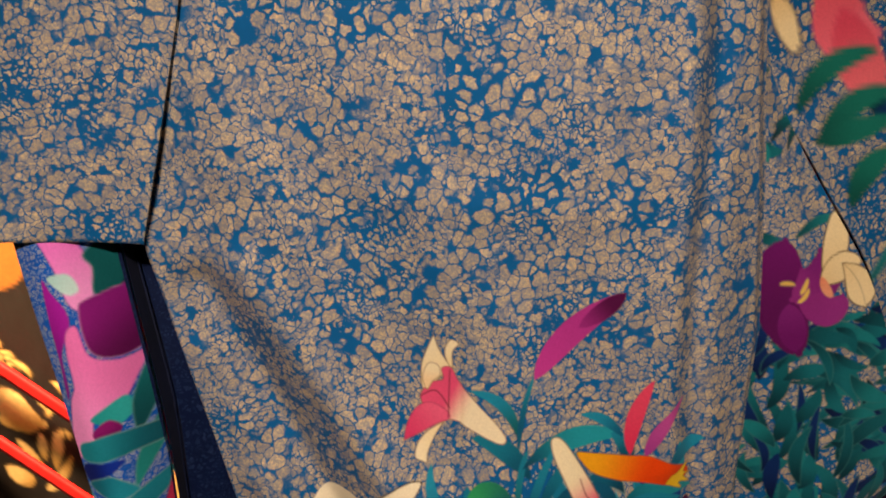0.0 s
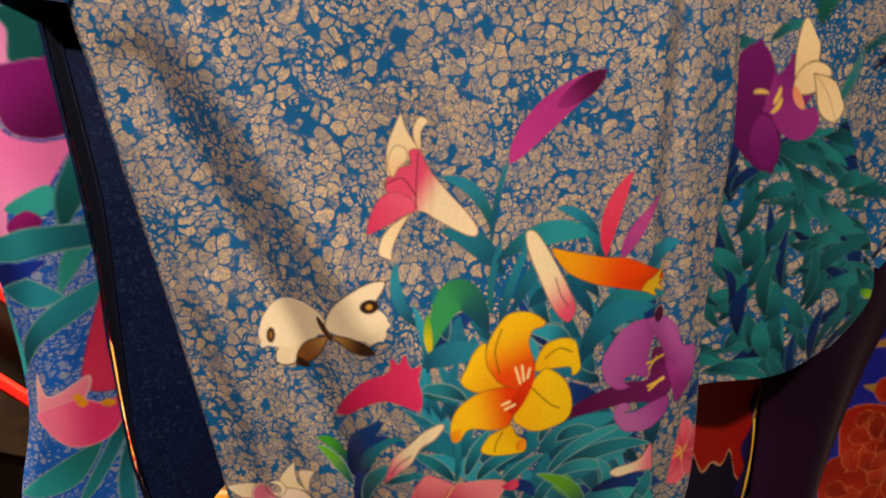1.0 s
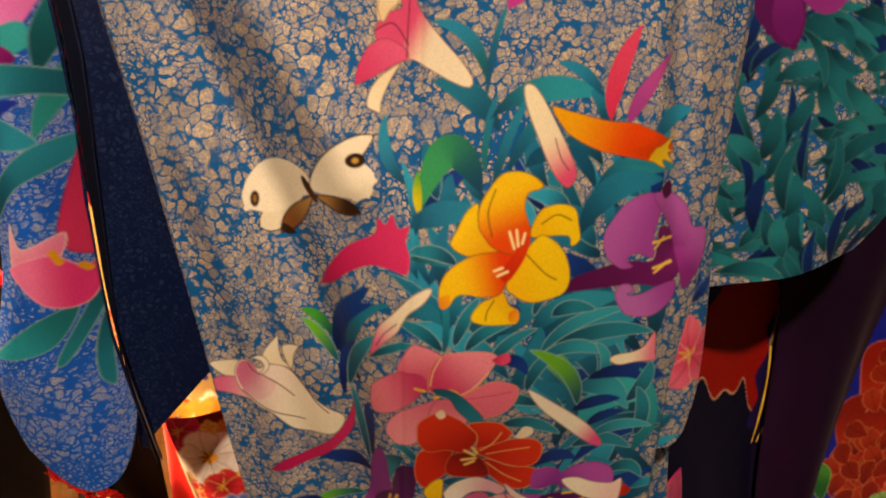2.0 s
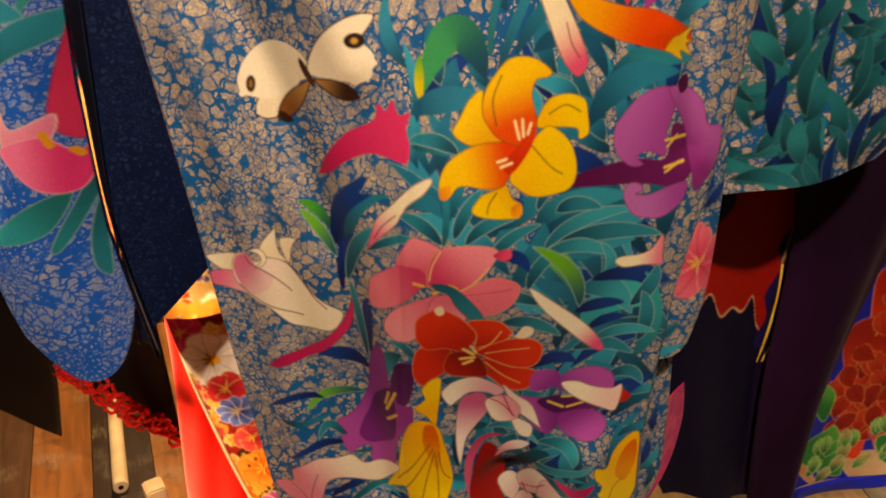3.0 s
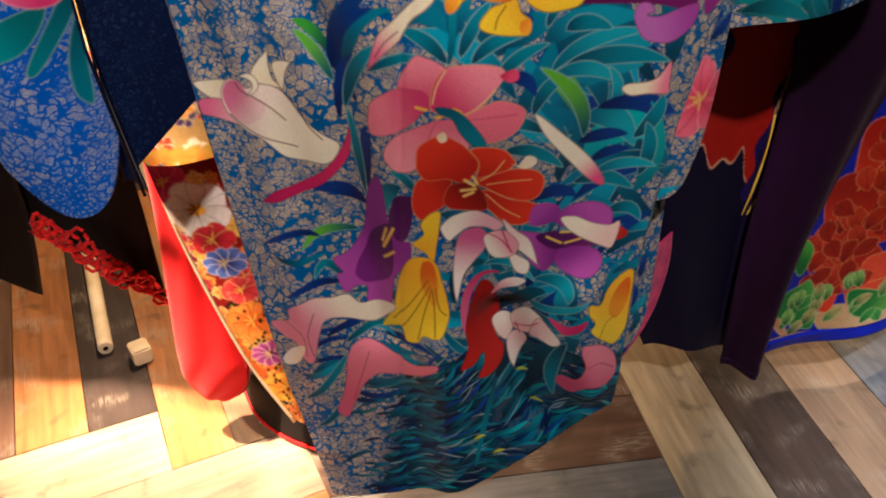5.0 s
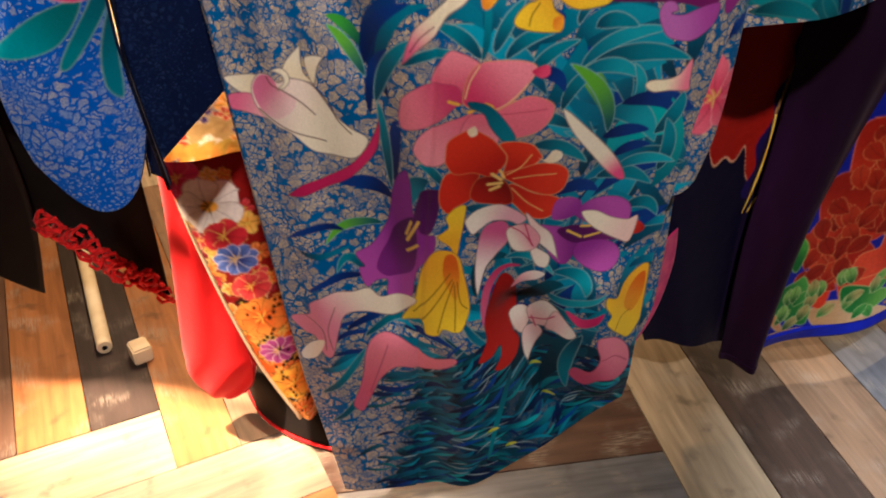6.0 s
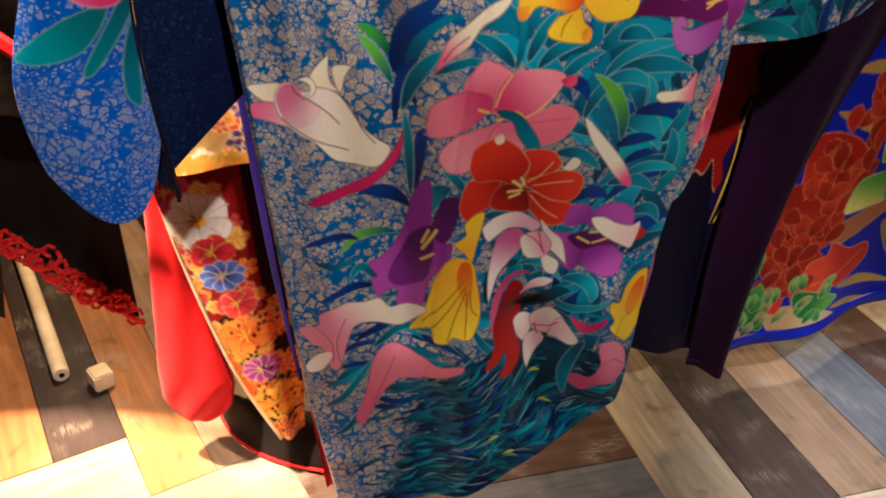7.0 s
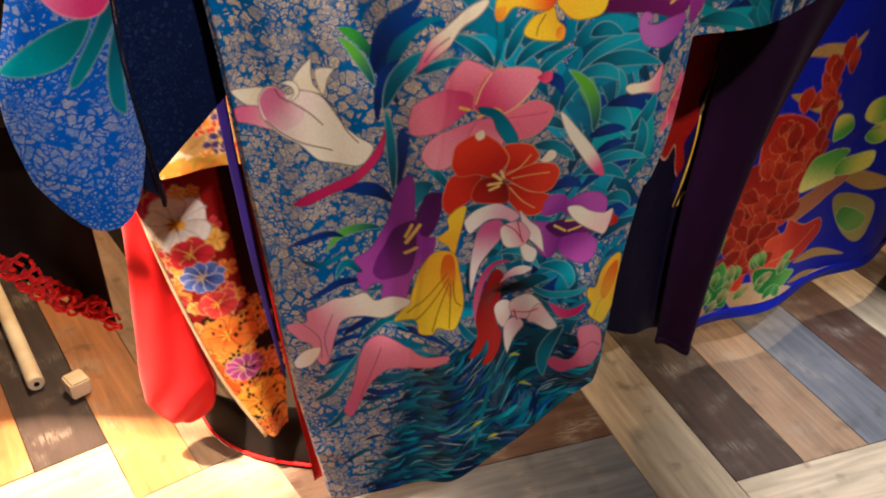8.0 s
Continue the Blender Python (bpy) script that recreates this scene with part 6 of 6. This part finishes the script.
FK.stroke(((0.911, 0.242), (0.986, 0.258), (1.064, 0.294)), 0.0009, "f0a868")
rng.seed(3)
for n in range(70):
    f = rng.random()
    x, z = 0.80 + f * 0.14 + rng.uniform(-0.04, 0.07), 0.22 + f * 0.46 + rng.uniform(-0.05, 0.05)
    a = rng.uniform(0.6, 2.6)
    FK.petal(x, z, x + 0.03 * math.cos(a) - 0.01, z + 0.03 * math.sin(a), x + 0.055 * math.cos(a), z + 0.055 * math.sin(a), 0.020, rng.choice(("86120a", "a01a0c", "b4240e")), rng.choice(("b02a12", "c03a1c", "98200e")), 0.6, 0.5, "dc8048", 0.0012, 0.0008)
# green leaves
FK.shape(((0.704, 0.205), (0.717, 0.239), (0.756, 0.256), (0.781, 0.262), (0.816, 0.188), (0.816, 0.131), (0.762, 0.152)), "1e7a34", "58b048", (0.758, 0.193), (0.818, 0.234), "b8d890", 0.0018)
FK.shape(((0.724, 0.311), (0.714, 0.357), (0.735, 0.371), (0.762, 0.342), (0.759, 0.299), (0.747, 0.281)), "167030", "50a840", (0.714, 0.328), (0.737, 0.364), "a8d080", 0.0018)
FK.shape(((0.873, 0.216), (0.907, 0.228), (1.015, 0.191), (1.014, 0.168), (0.968, 0.150), (0.905, 0.156)), "1e7a34", "70b848", (0.914, 0.186), (1.022, 0.173), "c8e0a0", 0.0018)
FK.shape(((1.003, 0.531), (0.989, 0.580), (1.014, 0.588), (1.063, 0.573), (1.090, 0.540), (1.067, 0.524), (1.027, 0.523)), "f0e060", "58b040", (0.996, 0.585), (1.003, 0.531), "d8e8a0", 0.0018)
FK.shape(((0.935, 0.422), (0.936, 0.464), (0.959, 0.500), (1.039, 0.499), (1.113, 0.477), (1.084, 0.450), (1.081, 0.415), (1.016, 0.419), (0.976, 0.419)), "f4ec80", "60b040", (0.980, 0.411), (1.003, 0.490), "e8e8b0", 0.0018)
FK.shape(((1.072, 0.424), (1.080, 0.458), (1.145, 0.458), (1.214, 0.455), (1.214, 0.413), (1.151, 0.405)), "60b040", "f0e860", (1.073, 0.431), (1.195, 0.447), "e8e8b0", 0.0018)
FK.shape(((1.125, 0.554), (1.128, 0.588), (1.176, 0.598), (1.231, 0.580), (1.227, 0.549), (1.183, 0.529)), "f0e860", "58b040", (1.133, 0.560), (1.204, 0.581), "e8e8b0", 0.0018)
FK.shape(((1.155, 0.499), (1.183, 0.529), (1.232, 0.534), (1.240, 0.489), (1.202, 0.475)), "58b040", "e8e060", (1.177, 0.480), (1.216, 0.530), "e8e8b0", 0.0018)
FK.shape(((1.160, 0.278), (1.178, 0.310), (1.270, 0.268), (1.267, 0.231), (1.221, 0.227)), "4a8a3a", "7aa850", (1.176, 0.314), (1.251, 0.261), "c0d090", 0.0018)
FK.stroke(((1.056, 0.506), (1.114, 0.515), (1.200, 0.519)), 0.0012, "3a2a50")
FK.stroke(((1.042, 0.492), (1.119, 0.507), (1.166, 0.539)), 0.0012, "3a2a50")
for n in range(22):
    x, z = rng.uniform(0.72, 0.98), rng.uniform(0.12, 0.24)
    a = rng.uniform(0.3, 2.4)
    FK.petal(x, z, x + 0.02 * math.cos(a), z + 0.02 * math.sin(a) + 0.008, x + 0.045 * math.cos(a), z + 0.045 * math.sin(a), 0.014, rng.choice(("14602c", "1e7a34", "3a9040")), rng.choice(("4aa048", "8ac060", "b0a868")), 0.5, 0.6, "b8d090", 0.0012, 0.0009)
left_fall = by([(0.80, 0.47, 1.78), (0.79, 0.465, 1.2), (0.760, 0.46, 0.8), (0.735, 0.46, 0.5), (0.715, 0.456, 0.28), (0.713, 0.456, 0.125)], 0.9, 0.5)
right_fall = by([(1.568, 0.785, z) for z in (1.78, 1.2, 0.8, 0.5, 0.28, 0.125)], 0.9, 0.5)
me = grid_mesh("body", hang(left_fall, right_fall, 260, 420, 2.2, 0.016, 1.2, 0.5, 0.0, 0.02), None, 0.004)
part("body", world_dye(me, FK, 0.9), PRINT, fk)
me = grid_mesh("hem_band", hang([(x, y - 0.004, z) for x, y, z in (left_fall[-1], (left_fall[-1][0], left_fall[-1][1], 0.095))], [(x, y - 0.004, z) for x, y, z in (right_fall[-1], (right_fall[-1][0], right_fall[-1][1], 0.095))], 90, 6, 2.2, 0.016, 1.2 - 0.5, 0.0, 0.0, 0.02), None, 0.008)
part("hem_band", me, plain_cloth("royal_blue_hem", tone("101c98"), tone("1828b8")), fk, "padded royal blue hem")

# ---- garments behind on the left ----
blk = thing("kimono", "black kimono with knotted red cord along its edge", "kimono", (-0.7, 0.5, 0))
me = grid_mesh("body", hang(by([(-1.25, 0.43, 1.80), (-1.2, 0.50, 1.1), (-1.0, 0.52, 0.7), (-0.83, 0.52, 0.46), (-0.74, 0.51, 0.42)], -0.7, 0.5), by([(-0.52, 0.42, 1.80), (-0.52, 0.49, 1.1), (-0.53, 0.50, 0.7), (-0.522, 0.50, 0.42), (-0.515, 0.49, 0.245)], -0.7, 0.5), 60, 120, 2.0, 0.008, 0.2), None, 0.004)
part("body", me, BLACK, blk)
me = grid_mesh("sleeve", hang(by([(-1.25, 0.49, 0.9), (-1.1, 0.49, 0.6), (-0.95, 0.49, 0.36)], -0.7, 0.5), by([(-0.76, 0.48, 0.9), (-0.72, 0.48, 0.5), (-0.745, 0.48, 0.268)], -0.7, 0.5), 30, 60, 0.8, 0.006), None, 0.004)
part("sleeve", me, BLACK, blk)
rng.seed(11)
cord = part("cord", tube([(-0.03 + f * 0.225 + 0.004 * math.sin(9 * f), -0.020, 0.415 - f * 0.178) for f in np.linspace(0, 1, 16)], [0.005] * 16, 6), CORD, blk)
for n in range(22):
    f = n / 21
    x, y, z = -0.70 + f * 0.185 + rng.uniform(-0.006, 0.006), 0.487 - f * 0.006, 0.425 - f * 0.155 + rng.uniform(-0.014, 0.018)
    wide, tall, tilt = rng.uniform(0.012, 0.026), rng.uniform(0.008, 0.022), rng.uniform(0, 3)
    pts = [(x + wide * math.cos(t) * math.cos(tilt) - tall * math.sin(t) * math.sin(tilt) + 0.7, y - 0.016 + 0.006 * math.sin(3 * t) - 0.5, z + wide * math.cos(t) * math.sin(tilt) + tall * math.sin(t) * math.cos(tilt)) for t in np.linspace(0, 5.9, 10)]
    part("cord_knot", tube(pts, [rng.uniform(0.003, 0.0052)] * 10, 6), CORD, cord)

gold_k = thing("kimono", "black kimono with gold brocade panels edged in red", "kimono", (-0.8, 0.4, 0))
GK = Dye(-1.3, -0.38, 0.55, 1.8, 0.003, "120c08")
rng.seed(5)
for n in range(60):
    x = rng.uniform(-1.0, -0.62)
    z = 1.06 - (x + 0.62) * 0.75 + rng.uniform(-0.16, 0.0)
    GK.petal(x, z, x + 0.01, z + 0.02, x + rng.uniform(-0.03, 0.03), z + rng.uniform(0.01, 0.035), 0.008, "a07c3c", "c8a860", 0.5, 0.6, "1a0c06", 0.002)
GK.shape(((-0.768, 1.072), (-0.732, 1.065), (-0.715, 1.038), (-0.701, 1.008), (-0.734, 0.984), (-0.771, 0.993), (-0.786, 1.010)), "c8a868", "a07c3c", (-0.736, 1.050), (-0.731, 0.996), "3a2008")
GK.shape(((-0.728, 0.964), (-0.714, 0.987), (-0.707, 0.963), (-0.722, 0.928), (-0.730, 0.940)), "c8a868", "a07c3c", (-0.722, 0.974), (-0.723, 0.931), "3a2008")
GK.shape(((-0.700, 0.962), (-0.681, 0.994), (-0.675, 0.961), (-0.706, 0.910), (-0.711, 0.928)), "c8a868", "a07c3c", (-0.681, 0.983), (-0.707, 0.919), "3a2008")
GK.shape(((-0.768, 0.966), (-0.750, 0.960), (-0.734, 0.929), (-0.730, 0.895), (-0.753, 0.912)), "c8a868", "a07c3c", (-0.759, 0.966), (-0.737, 0.898), "3a2008")
GK.shape(((-0.746, 0.864), (-0.706, 0.907), (-0.663, 0.947), (-0.681, 0.906), (-0.721, 0.865)), "c8a868", "a07c3c", (-0.733, 0.875), (-0.673, 0.933), "3a2008")
GK.shape(((-0.808, 0.913), (-0.783, 0.911), (-0.760, 0.888), (-0.775, 0.866), (-0.802, 0.879)), "c8a868", "a07c3c", (-0.791, 0.901), (-0.763, 0.876), "3a2008")
GK.dot(-0.72, 1.34, 0.10, 0.09, "7a4a18")
me = grid_mesh("body", hang(by([(-1.2, 0.42, 1.78), (-1.2, 0.42, 1.2), (-1.1, 0.42, 0.75)], -0.8, 0.4), by([(-0.50, 0.30, 1.78), (-0.50, 0.30, 1.2), (-0.545, 0.36, 0.70)], -0.8, 0.4), 120, 200, 2, 0.008), None, 0.004)
part("body", world_dye(me, GK, -0.8), PRINT, gold_k)
for off in (0.0, -0.17):
    part("trim_band", grid_mesh("trim_band", hang(by([(-1.19, 0.395, 1.492 + off), (-1.19, 0.395, 1.468 + off)], -0.8, 0.4), by([(-0.50, 0.282, 0.965 + off), (-0.50, 0.282, 0.937 + off)], -0.8, 0.4), 60, 4, 0, 0), None, 0.006), plain_cloth("trim_red", tone("a80e0c"), tone("8a0a0a")), gold_k, "bright red trim band")

redr = thing("kimono_sleeve", "bright red silk sleeve with a padded round end", "kimono sleeve", (-0.4, 0.38, 0))
bag = []
for k, (cx, hw, dy, z) in enumerate(((-0.40, 0.03, 0.02, 1.78), (-0.41, 0.03, 0.02, 1.0), (-0.415, 0.022, 0.02, 0.66), (-0.408, 0.032, 0.022, 0.50), (-0.404, 0.045, 0.026, 0.36), (-0.395, 0.060, 0.032, 0.24), (-0.391, 0.064, 0.036, 0.19), (-0.391, 0.055, 0.034, 0.145), (-0.393, 0.030, 0.024, 0.120), (-0.394, 0.006, 0.006, 0.113))):
    bag.append((cx, hw, dy, z))
s = np.linspace(0, 1, 90)
cx, hw, dy, z = (bend([b[i] for b in bag], s) for i in range(4))
a = np.linspace(0, 2 * np.pi, 37)
pts = np.stack([cx[:, None] + 0.4 + hw[:, None] * np.cos(a)[None] * (1 + 0.05 * np.sin(3 * a + 6 * s[:, None]) + 0.025 * np.sin(7 * a + 40 * s[:, None]) * s[:, None]), -0.03 + np.maximum(dy, 0.004)[:, None] * np.sin(a)[None] * (1 + 0.16 * np.sin(5 * a + 22 * s[:, None]) * s[:, None]), z[:, None] + 0 * a[None]], -1)
part("body", grid_mesh("body", pts[:, ::-1], None, 0.0005), RED, redr)
part("side_seam", tube([(float(cx[k] + 0.4 + hw[k] * 0.93), -0.03 - float(dy[k]) * 0.42, float(z[k])) for k in range(30, 84, 3)], [0.0022] * 18, 6), plain_cloth("dark_red_seam", tone("8a0808"), tone("700606")), redr)

orange = thing("kimono", "orange and red floral silk kimono with a cream flowered sleeve band", "kimono", (-0.3, 0.34, 0))
OK = Dye(-0.62, -0.10, 0.0, 1.8, 0.002, "8a1410")
j, i = np.mgrid[0:OK.nz, 0:OK.nx]
ox, oz = OK.x0 + i * OK.step, OK.z0 + j * OK.step
OK.rgba[oz < 0.34 + 0.02 * np.sin(40 * ox)] = (*tone("e8701c"), 1)
OK.rgba[oz < 0.14 + 0.02 * np.sin(30 * ox)] = (*tone("f0b030"), 1)
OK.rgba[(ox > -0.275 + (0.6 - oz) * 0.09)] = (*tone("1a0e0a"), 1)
rng.seed(9)
for n in range(150):
    zc = rng.uniform(0.05, 0.62)
    xc = -0.36 + (0.6 - zc) * 0.30 + rng.uniform(-0.06, 0.06)
    # upper lilies get darker dyes, standing in for shade from the sleeves
    c = rng.choice((("f0a030", "f8d060"), ("c81c30", "e04a50"), ("e0681c", "f09040"), ("7a1c30", "a83040")) if zc > 0.4 else (("f08020", "f8b050"), ("e8601c", "f09040"), ("1a0e0a", "2a160e"), ("f4c860", "f0a840")))
    OK.lily(xc, zc, rng.uniform(0.010, 0.022), c, rng.choice(("e8c860", "f4e0b0", "2a1008")), 5, rng.uniform(0, 6), 1, 0.4)
OK.lily(-0.385, 0.615, 0.034, ("b81848", "d83068"), "e87090", 5, 0.2, 1.0, 0.6)
OK.lily(-0.345, 0.565, 0.050, ("c8c0b4", "f4f0e8"), "a89a88", 5, 0.5, 1.0, 0.55, "e0a028", "3a1a08")
OK.lily(-0.330, 0.510, 0.034, ("a01420", "d02c38"), "e8c070", 5, 0.9, 0.8, 0.6)
OK.lily(-0.318, 0.465, 0.036, ("1c2c80", "5a78c8"), "d8dcf0", 9, 0.2, 0.8, 0.3)
OK.lily(-0.300, 0.410, 0.032, ("c02028", "e04848"), "f0c080", 5, 0.5, 0.8, 0.6)
OK.lily(-0.290, 0.345, 0.048, ("e86818", "f89838"), "2a1008", 7, 0.5, 0.8, 0.5)
OK.lily(-0.270, 0.270, 0.034, ("7a1868", "b850a0"), "f0d0e0", 10, 0.1, 0.8, 0.28)
OK.lily(-0.250, 0.190, 0.046, ("f08818", "f8c040"), "2a1008", 7, 0.2, 0.8, 0.5)
for n in range(46):
    zc = rng.uniform(0.12, 0.38)
    OK.dot(-0.36 + (0.6 - zc) * 0.30 + rng.uniform(-0.03, 0.06), zc, 0.003, 0.004, "2a1408")
orange_left = by([(-0.44, 0.30, 1.78), (-0.44, 0.30, 1.0), (-0.410, 0.28, 0.68), (-0.372, 0.28, 0.48), (-0.312, 0.28, 0.26), (-0.246, 0.285, 0.10)], -0.3, 0.34)
orange_right = by([(-0.14, 0.32, 1.78), (-0.14, 0.32, 1.0), (-0.16, 0.32, 0.68), (-0.18, 0.32, 0.48), (-0.20, 0.32, 0.26), (-0.205, 0.32, 0.09)], -0.3, 0.34)
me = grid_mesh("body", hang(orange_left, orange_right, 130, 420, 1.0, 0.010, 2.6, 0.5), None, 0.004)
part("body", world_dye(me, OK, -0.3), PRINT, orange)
part("edge_piping", tube([(x - 0.001, y + 0.004, z) for x, y, z in zip(*(bend([p[i] for p in orange_left[2:]], np.linspace(0, 1, 24)) for i in range(3)))], [0.003] * 24, 6), plain_cloth("cream_piping", tone("e8d8b0"), tone("d0b890"), 0.6), orange, "narrow cream silk edge")
# cream band, its base dye dulled in place of the shade up here
OB = Dye(-0.62, -0.10, 0.55, 1.8, 0.002, "b89a60")
for n in range(190):
    c = rng.choice((("c83020", "e05030"), ("e08828", "f0b050"), ("3a2878", "6a4898"), ("f0e0b0", "f8f0d8"), ("a02030", "d04848"), ("2a2458", "4a3a80")))
    OB.lily(rng.uniform(-0.50, -0.16), rng.uniform(0.63, 0.86), rng.uniform(0.010, 0.020), c, "f0e0b0", 5, rng.uniform(0, 6), 1, 0.42)
for n in range(16):
    x = -0.50 + n * 0.022
    OB.petal(x, 0.650, x + 0.01, 0.668, x + 0.03, 0.680, 0.010, "f09030", "c0a040")
me = grid_mesh("sleeve", hang(by([(-0.49, 0.27, 1.1), (-0.48, 0.265, 0.85), (-0.440, 0.262, 0.72), (-0.398, 0.260, 0.650)], -0.3, 0.34), by([(-0.15, 0.29, 1.1), (-0.16, 0.285, 0.85), (-0.18, 0.28, 0.72), (-0.19, 0.28, 0.668)], -0.3, 0.34), 90, 110, 1.4, 0.008, 2.6), None, 0.006)
part("sleeve", world_dye(me, OB, -0.3), PRINT, orange)

foot = thing("kimono_hem", "black silk trailing hem piped in red, touching the floor", "kimono hem", (-0.28, 0.4, 0))
ft = np.linspace(0, 1, 30)
up_edge = [(-0.40, 0.475, 0.10), (-0.36, 0.42, 0.11), (-0.28, 0.38, 0.10), (-0.18, 0.36, 0.09)]
low_edge = [(-0.388, 0.465, 0.035), (-0.345, 0.39, 0.012), (-0.265, 0.325, 0.008), (-0.165, 0.285, 0.008)]
P0 = np.stack([bend([p[k] for p in up_edge], ft) for k in range(3)], -1)
P1 = np.stack([bend([p[k] for p in low_edge], ft) for k in range(3)], -1)
w = np.linspace(0, 1, 14)[:, None, None]
pts = P0[None] * (1 - w) + P1[None] * w - np.array((-0.28, 0.4, 0))
pts[..., 2] += 0.02 * np.sin(np.pi * w[..., 0])
part("body", grid_mesh("body", pts, None, 0.004), BLACK, foot)
part("piping", tube([tuple(p - np.array((-0.28, 0.4, -0.001))) for p in P1], [0.004] * 30, 6), CORD, foot, "thin red piped edge")

pink = thing("kimono", "teal kimono with clustered pink blossoms", "kimono", (-0.3, 0.24, 0))
PK = Dye(-0.48, -0.08, 0.6, 1.8, 0.002, "1c7a94")
for n in range(150):
    PK.lily(rng.uniform(-0.46, -0.10), rng.uniform(0.66, 1.3), rng.uniform(0.012, 0.022), ("c81c58", "e85a90"), "a01848", 5, rng.uniform(0, 6), 1.2, 0.45)
me = grid_mesh("body", hang(by([(-0.40, 0.15, 1.78), (-0.40, 0.15, 1.1), (-0.36, 0.15, 0.95), (-0.31, 0.15, 0.86)], -0.3, 0.24), by([(-0.14, 0.15, 1.78), (-0.14, 0.15, 1.1), (-0.15, 0.15, 0.95), (-0.17, 0.15, 0.82)], -0.3, 0.24), 80, 200, 1.2, 0.012, 0.6), None, 0.004)
part("body", world_dye(me, PK, -0.3), PRINT, pink)
part("hem_lining", grid_mesh("hem_lining", hang(by([(-0.312, 0.144, 0.875), (-0.308, 0.144, 0.852)], -0.3, 0.24), by([(-0.168, 0.144, 0.835), (-0.168, 0.144, 0.812)], -0.3, 0.24), 40, 4, 1.2, 0.012, 0.6), None, 0.005), RED, pink, "thin red hem edge")

# ---- small things on the floor ----
pole = thing("wooden_pole", "pale round wooden pole lying on the floor", "pole", (-0.74, 0.63, 0.017))
part("shaft", tube([(0.010, -0.022, 0), (0.008, -0.018, 0.0), (-0.14, 0.30, 0.0), (-0.30, 0.64, 0)], [0.0155, 0.017, 0.017, 0.017], 24), WHITE_WOOD, pole)
part("bore", tube([(0.0103, -0.0227, 0), (0.005, -0.0115, 0)], [0.006, 0.006], 12), BLACK, pole, "dark hole in the cut end")
block = new("wooden_block", box(0.042, 0.05, 0.04, 0.004))
block.data.materials.append(WHITE_WOOD)
block.location, block.rotation_euler = (-0.645, 0.59, 0.021), (0, 0, 0.6)
tagged(block, "small pale wooden block on the floor", "wooden block")

# ---- floor boards ----
import itertools

floor = slab("floor", (6.2, 5.4, 0.06), (0, 0, -0.036), plain_cloth("dark_underlay", tone("1c1612"), tone("241c16"), 0.9), "wood-look floor of boards in mixed brown and grey tones")
rng.seed(21)
boards = {}


def board(turn, e0, e1, d0, d1, low=0.0, wood=""):
    """One board between two lengths along the slanted axes of its stretch of floor."""
    w, l = e1 - e0 - 0.0016, d1 - d0 - 0.0016
    a = radians(turn)
    for e, d in itertools.product((e0, e1), (d0, d1)):
        if abs(-e * math.sin(a) + d * math.cos(a)) > 3.0 or abs(e * math.cos(a) + d * math.sin(a)) > 2.6:
            return
    wood = wood or rng.choice(sorted(PLANKS))
    key = (round(max(w, l), 3), round(min(w, l), 3), wood)
    if key not in boards:
        boards[key] = box(key[0], key[1], 0.006, 0.0008)
        boards[key].materials.append(PLANKS[wood])
    ob = new("plank", boards[key])
    ob.parent = floor
    e, d = (e0 + e1) / 2, (d0 + d1) / 2
    ob.location = (-e * math.sin(a) + d * math.cos(a), e * math.cos(a) + d * math.sin(a), 0.033 - low + rng.uniform(-0.0002, 0.0002))
    ob.rotation_euler = (0, 0, a + (0 if l >= w else math.pi / 2) + rng.choice((0, math.pi)))


def boards_down(turn, e0, e1, stop, low=0.0, wood=""):
    d1, first = stop, True
    while d1 > -2.6:
        l = 1.2 if first else rng.choice((0.98, 1.2))
        board(turn, e0, e1, d1 - l, d1, low, wood if first else "")
        d1, first = d1 - l, False


def boards_across(turn, e0, e1, d0, width, low=0.0, leftwards=True, wood=""):
    while e1 - e0 > 0.05:
        l = min(rng.choice((0.8, 1.0, 1.2)), e1 - e0)
        if leftwards:
            board(turn, e1 - l, e1, d0, d0 + width, low, wood)
            e1 -= l
        else:
            board(turn, e0, e0 + l, d0, d0 + width, low, wood)
            e0 += l


# boards beside the left garments
for k in range(16):
    boards_down(-65, -0.465 - 0.135 * k, -0.33 - 0.135 * k, -0.622, 0.0, ("dark", "amber", "brown", "amber")[k % 4])
boards_across(-65, -2.4, -0.33, -0.622, 0.175, 0.0, True, "pale")
boards_down(-65, -0.33, -0.205, -0.447, 0.0, "amber")
boards_down(-65, -0.205, -0.08, -0.447, 0.0, "tan")
for k in range(9):
    boards_across(-65, -2.4, -0.08 if k < 2 else 0.1, -0.447 + 0.175 * k, 0.175, 0.0, True, "pale" if k == 0 else "")
# boards on the right, a little lower where the two stretches meet
for k in range(11):
    boards_down(-83, 0.665 + 0.172 * k, 0.837 + 0.172 * k, -0.03, 0.001, ("dark", "tan", "grey", "brown", "pale")[k % 5])
boards_down(-83, 0.493, 0.665, 0.35, 0.001, "pale")
for k in range(5):
    boards_down(-83, 0.493 - 0.172 * (k + 1), 0.493 - 0.172 * k, -0.39, 0.001, ("brown", "dark")[k % 2])
for k in range(14):
    boards_across(-83, -1.2, 0.493 if k < 4 else 0.665, -0.39 + 0.175 * k if k < 5 else 0.35 + 0.175 * (k - 5), 0.175 if k != 4 else 0.04, 0.001, True, ("brown", "grey", "tan", "dark")[k % 4])
for k in range(12):
    boards_across(-83, 0.665, 2.6, -0.03 + 0.175 * k, 0.175, 0.001, False, "pale" if k == 0 else "")
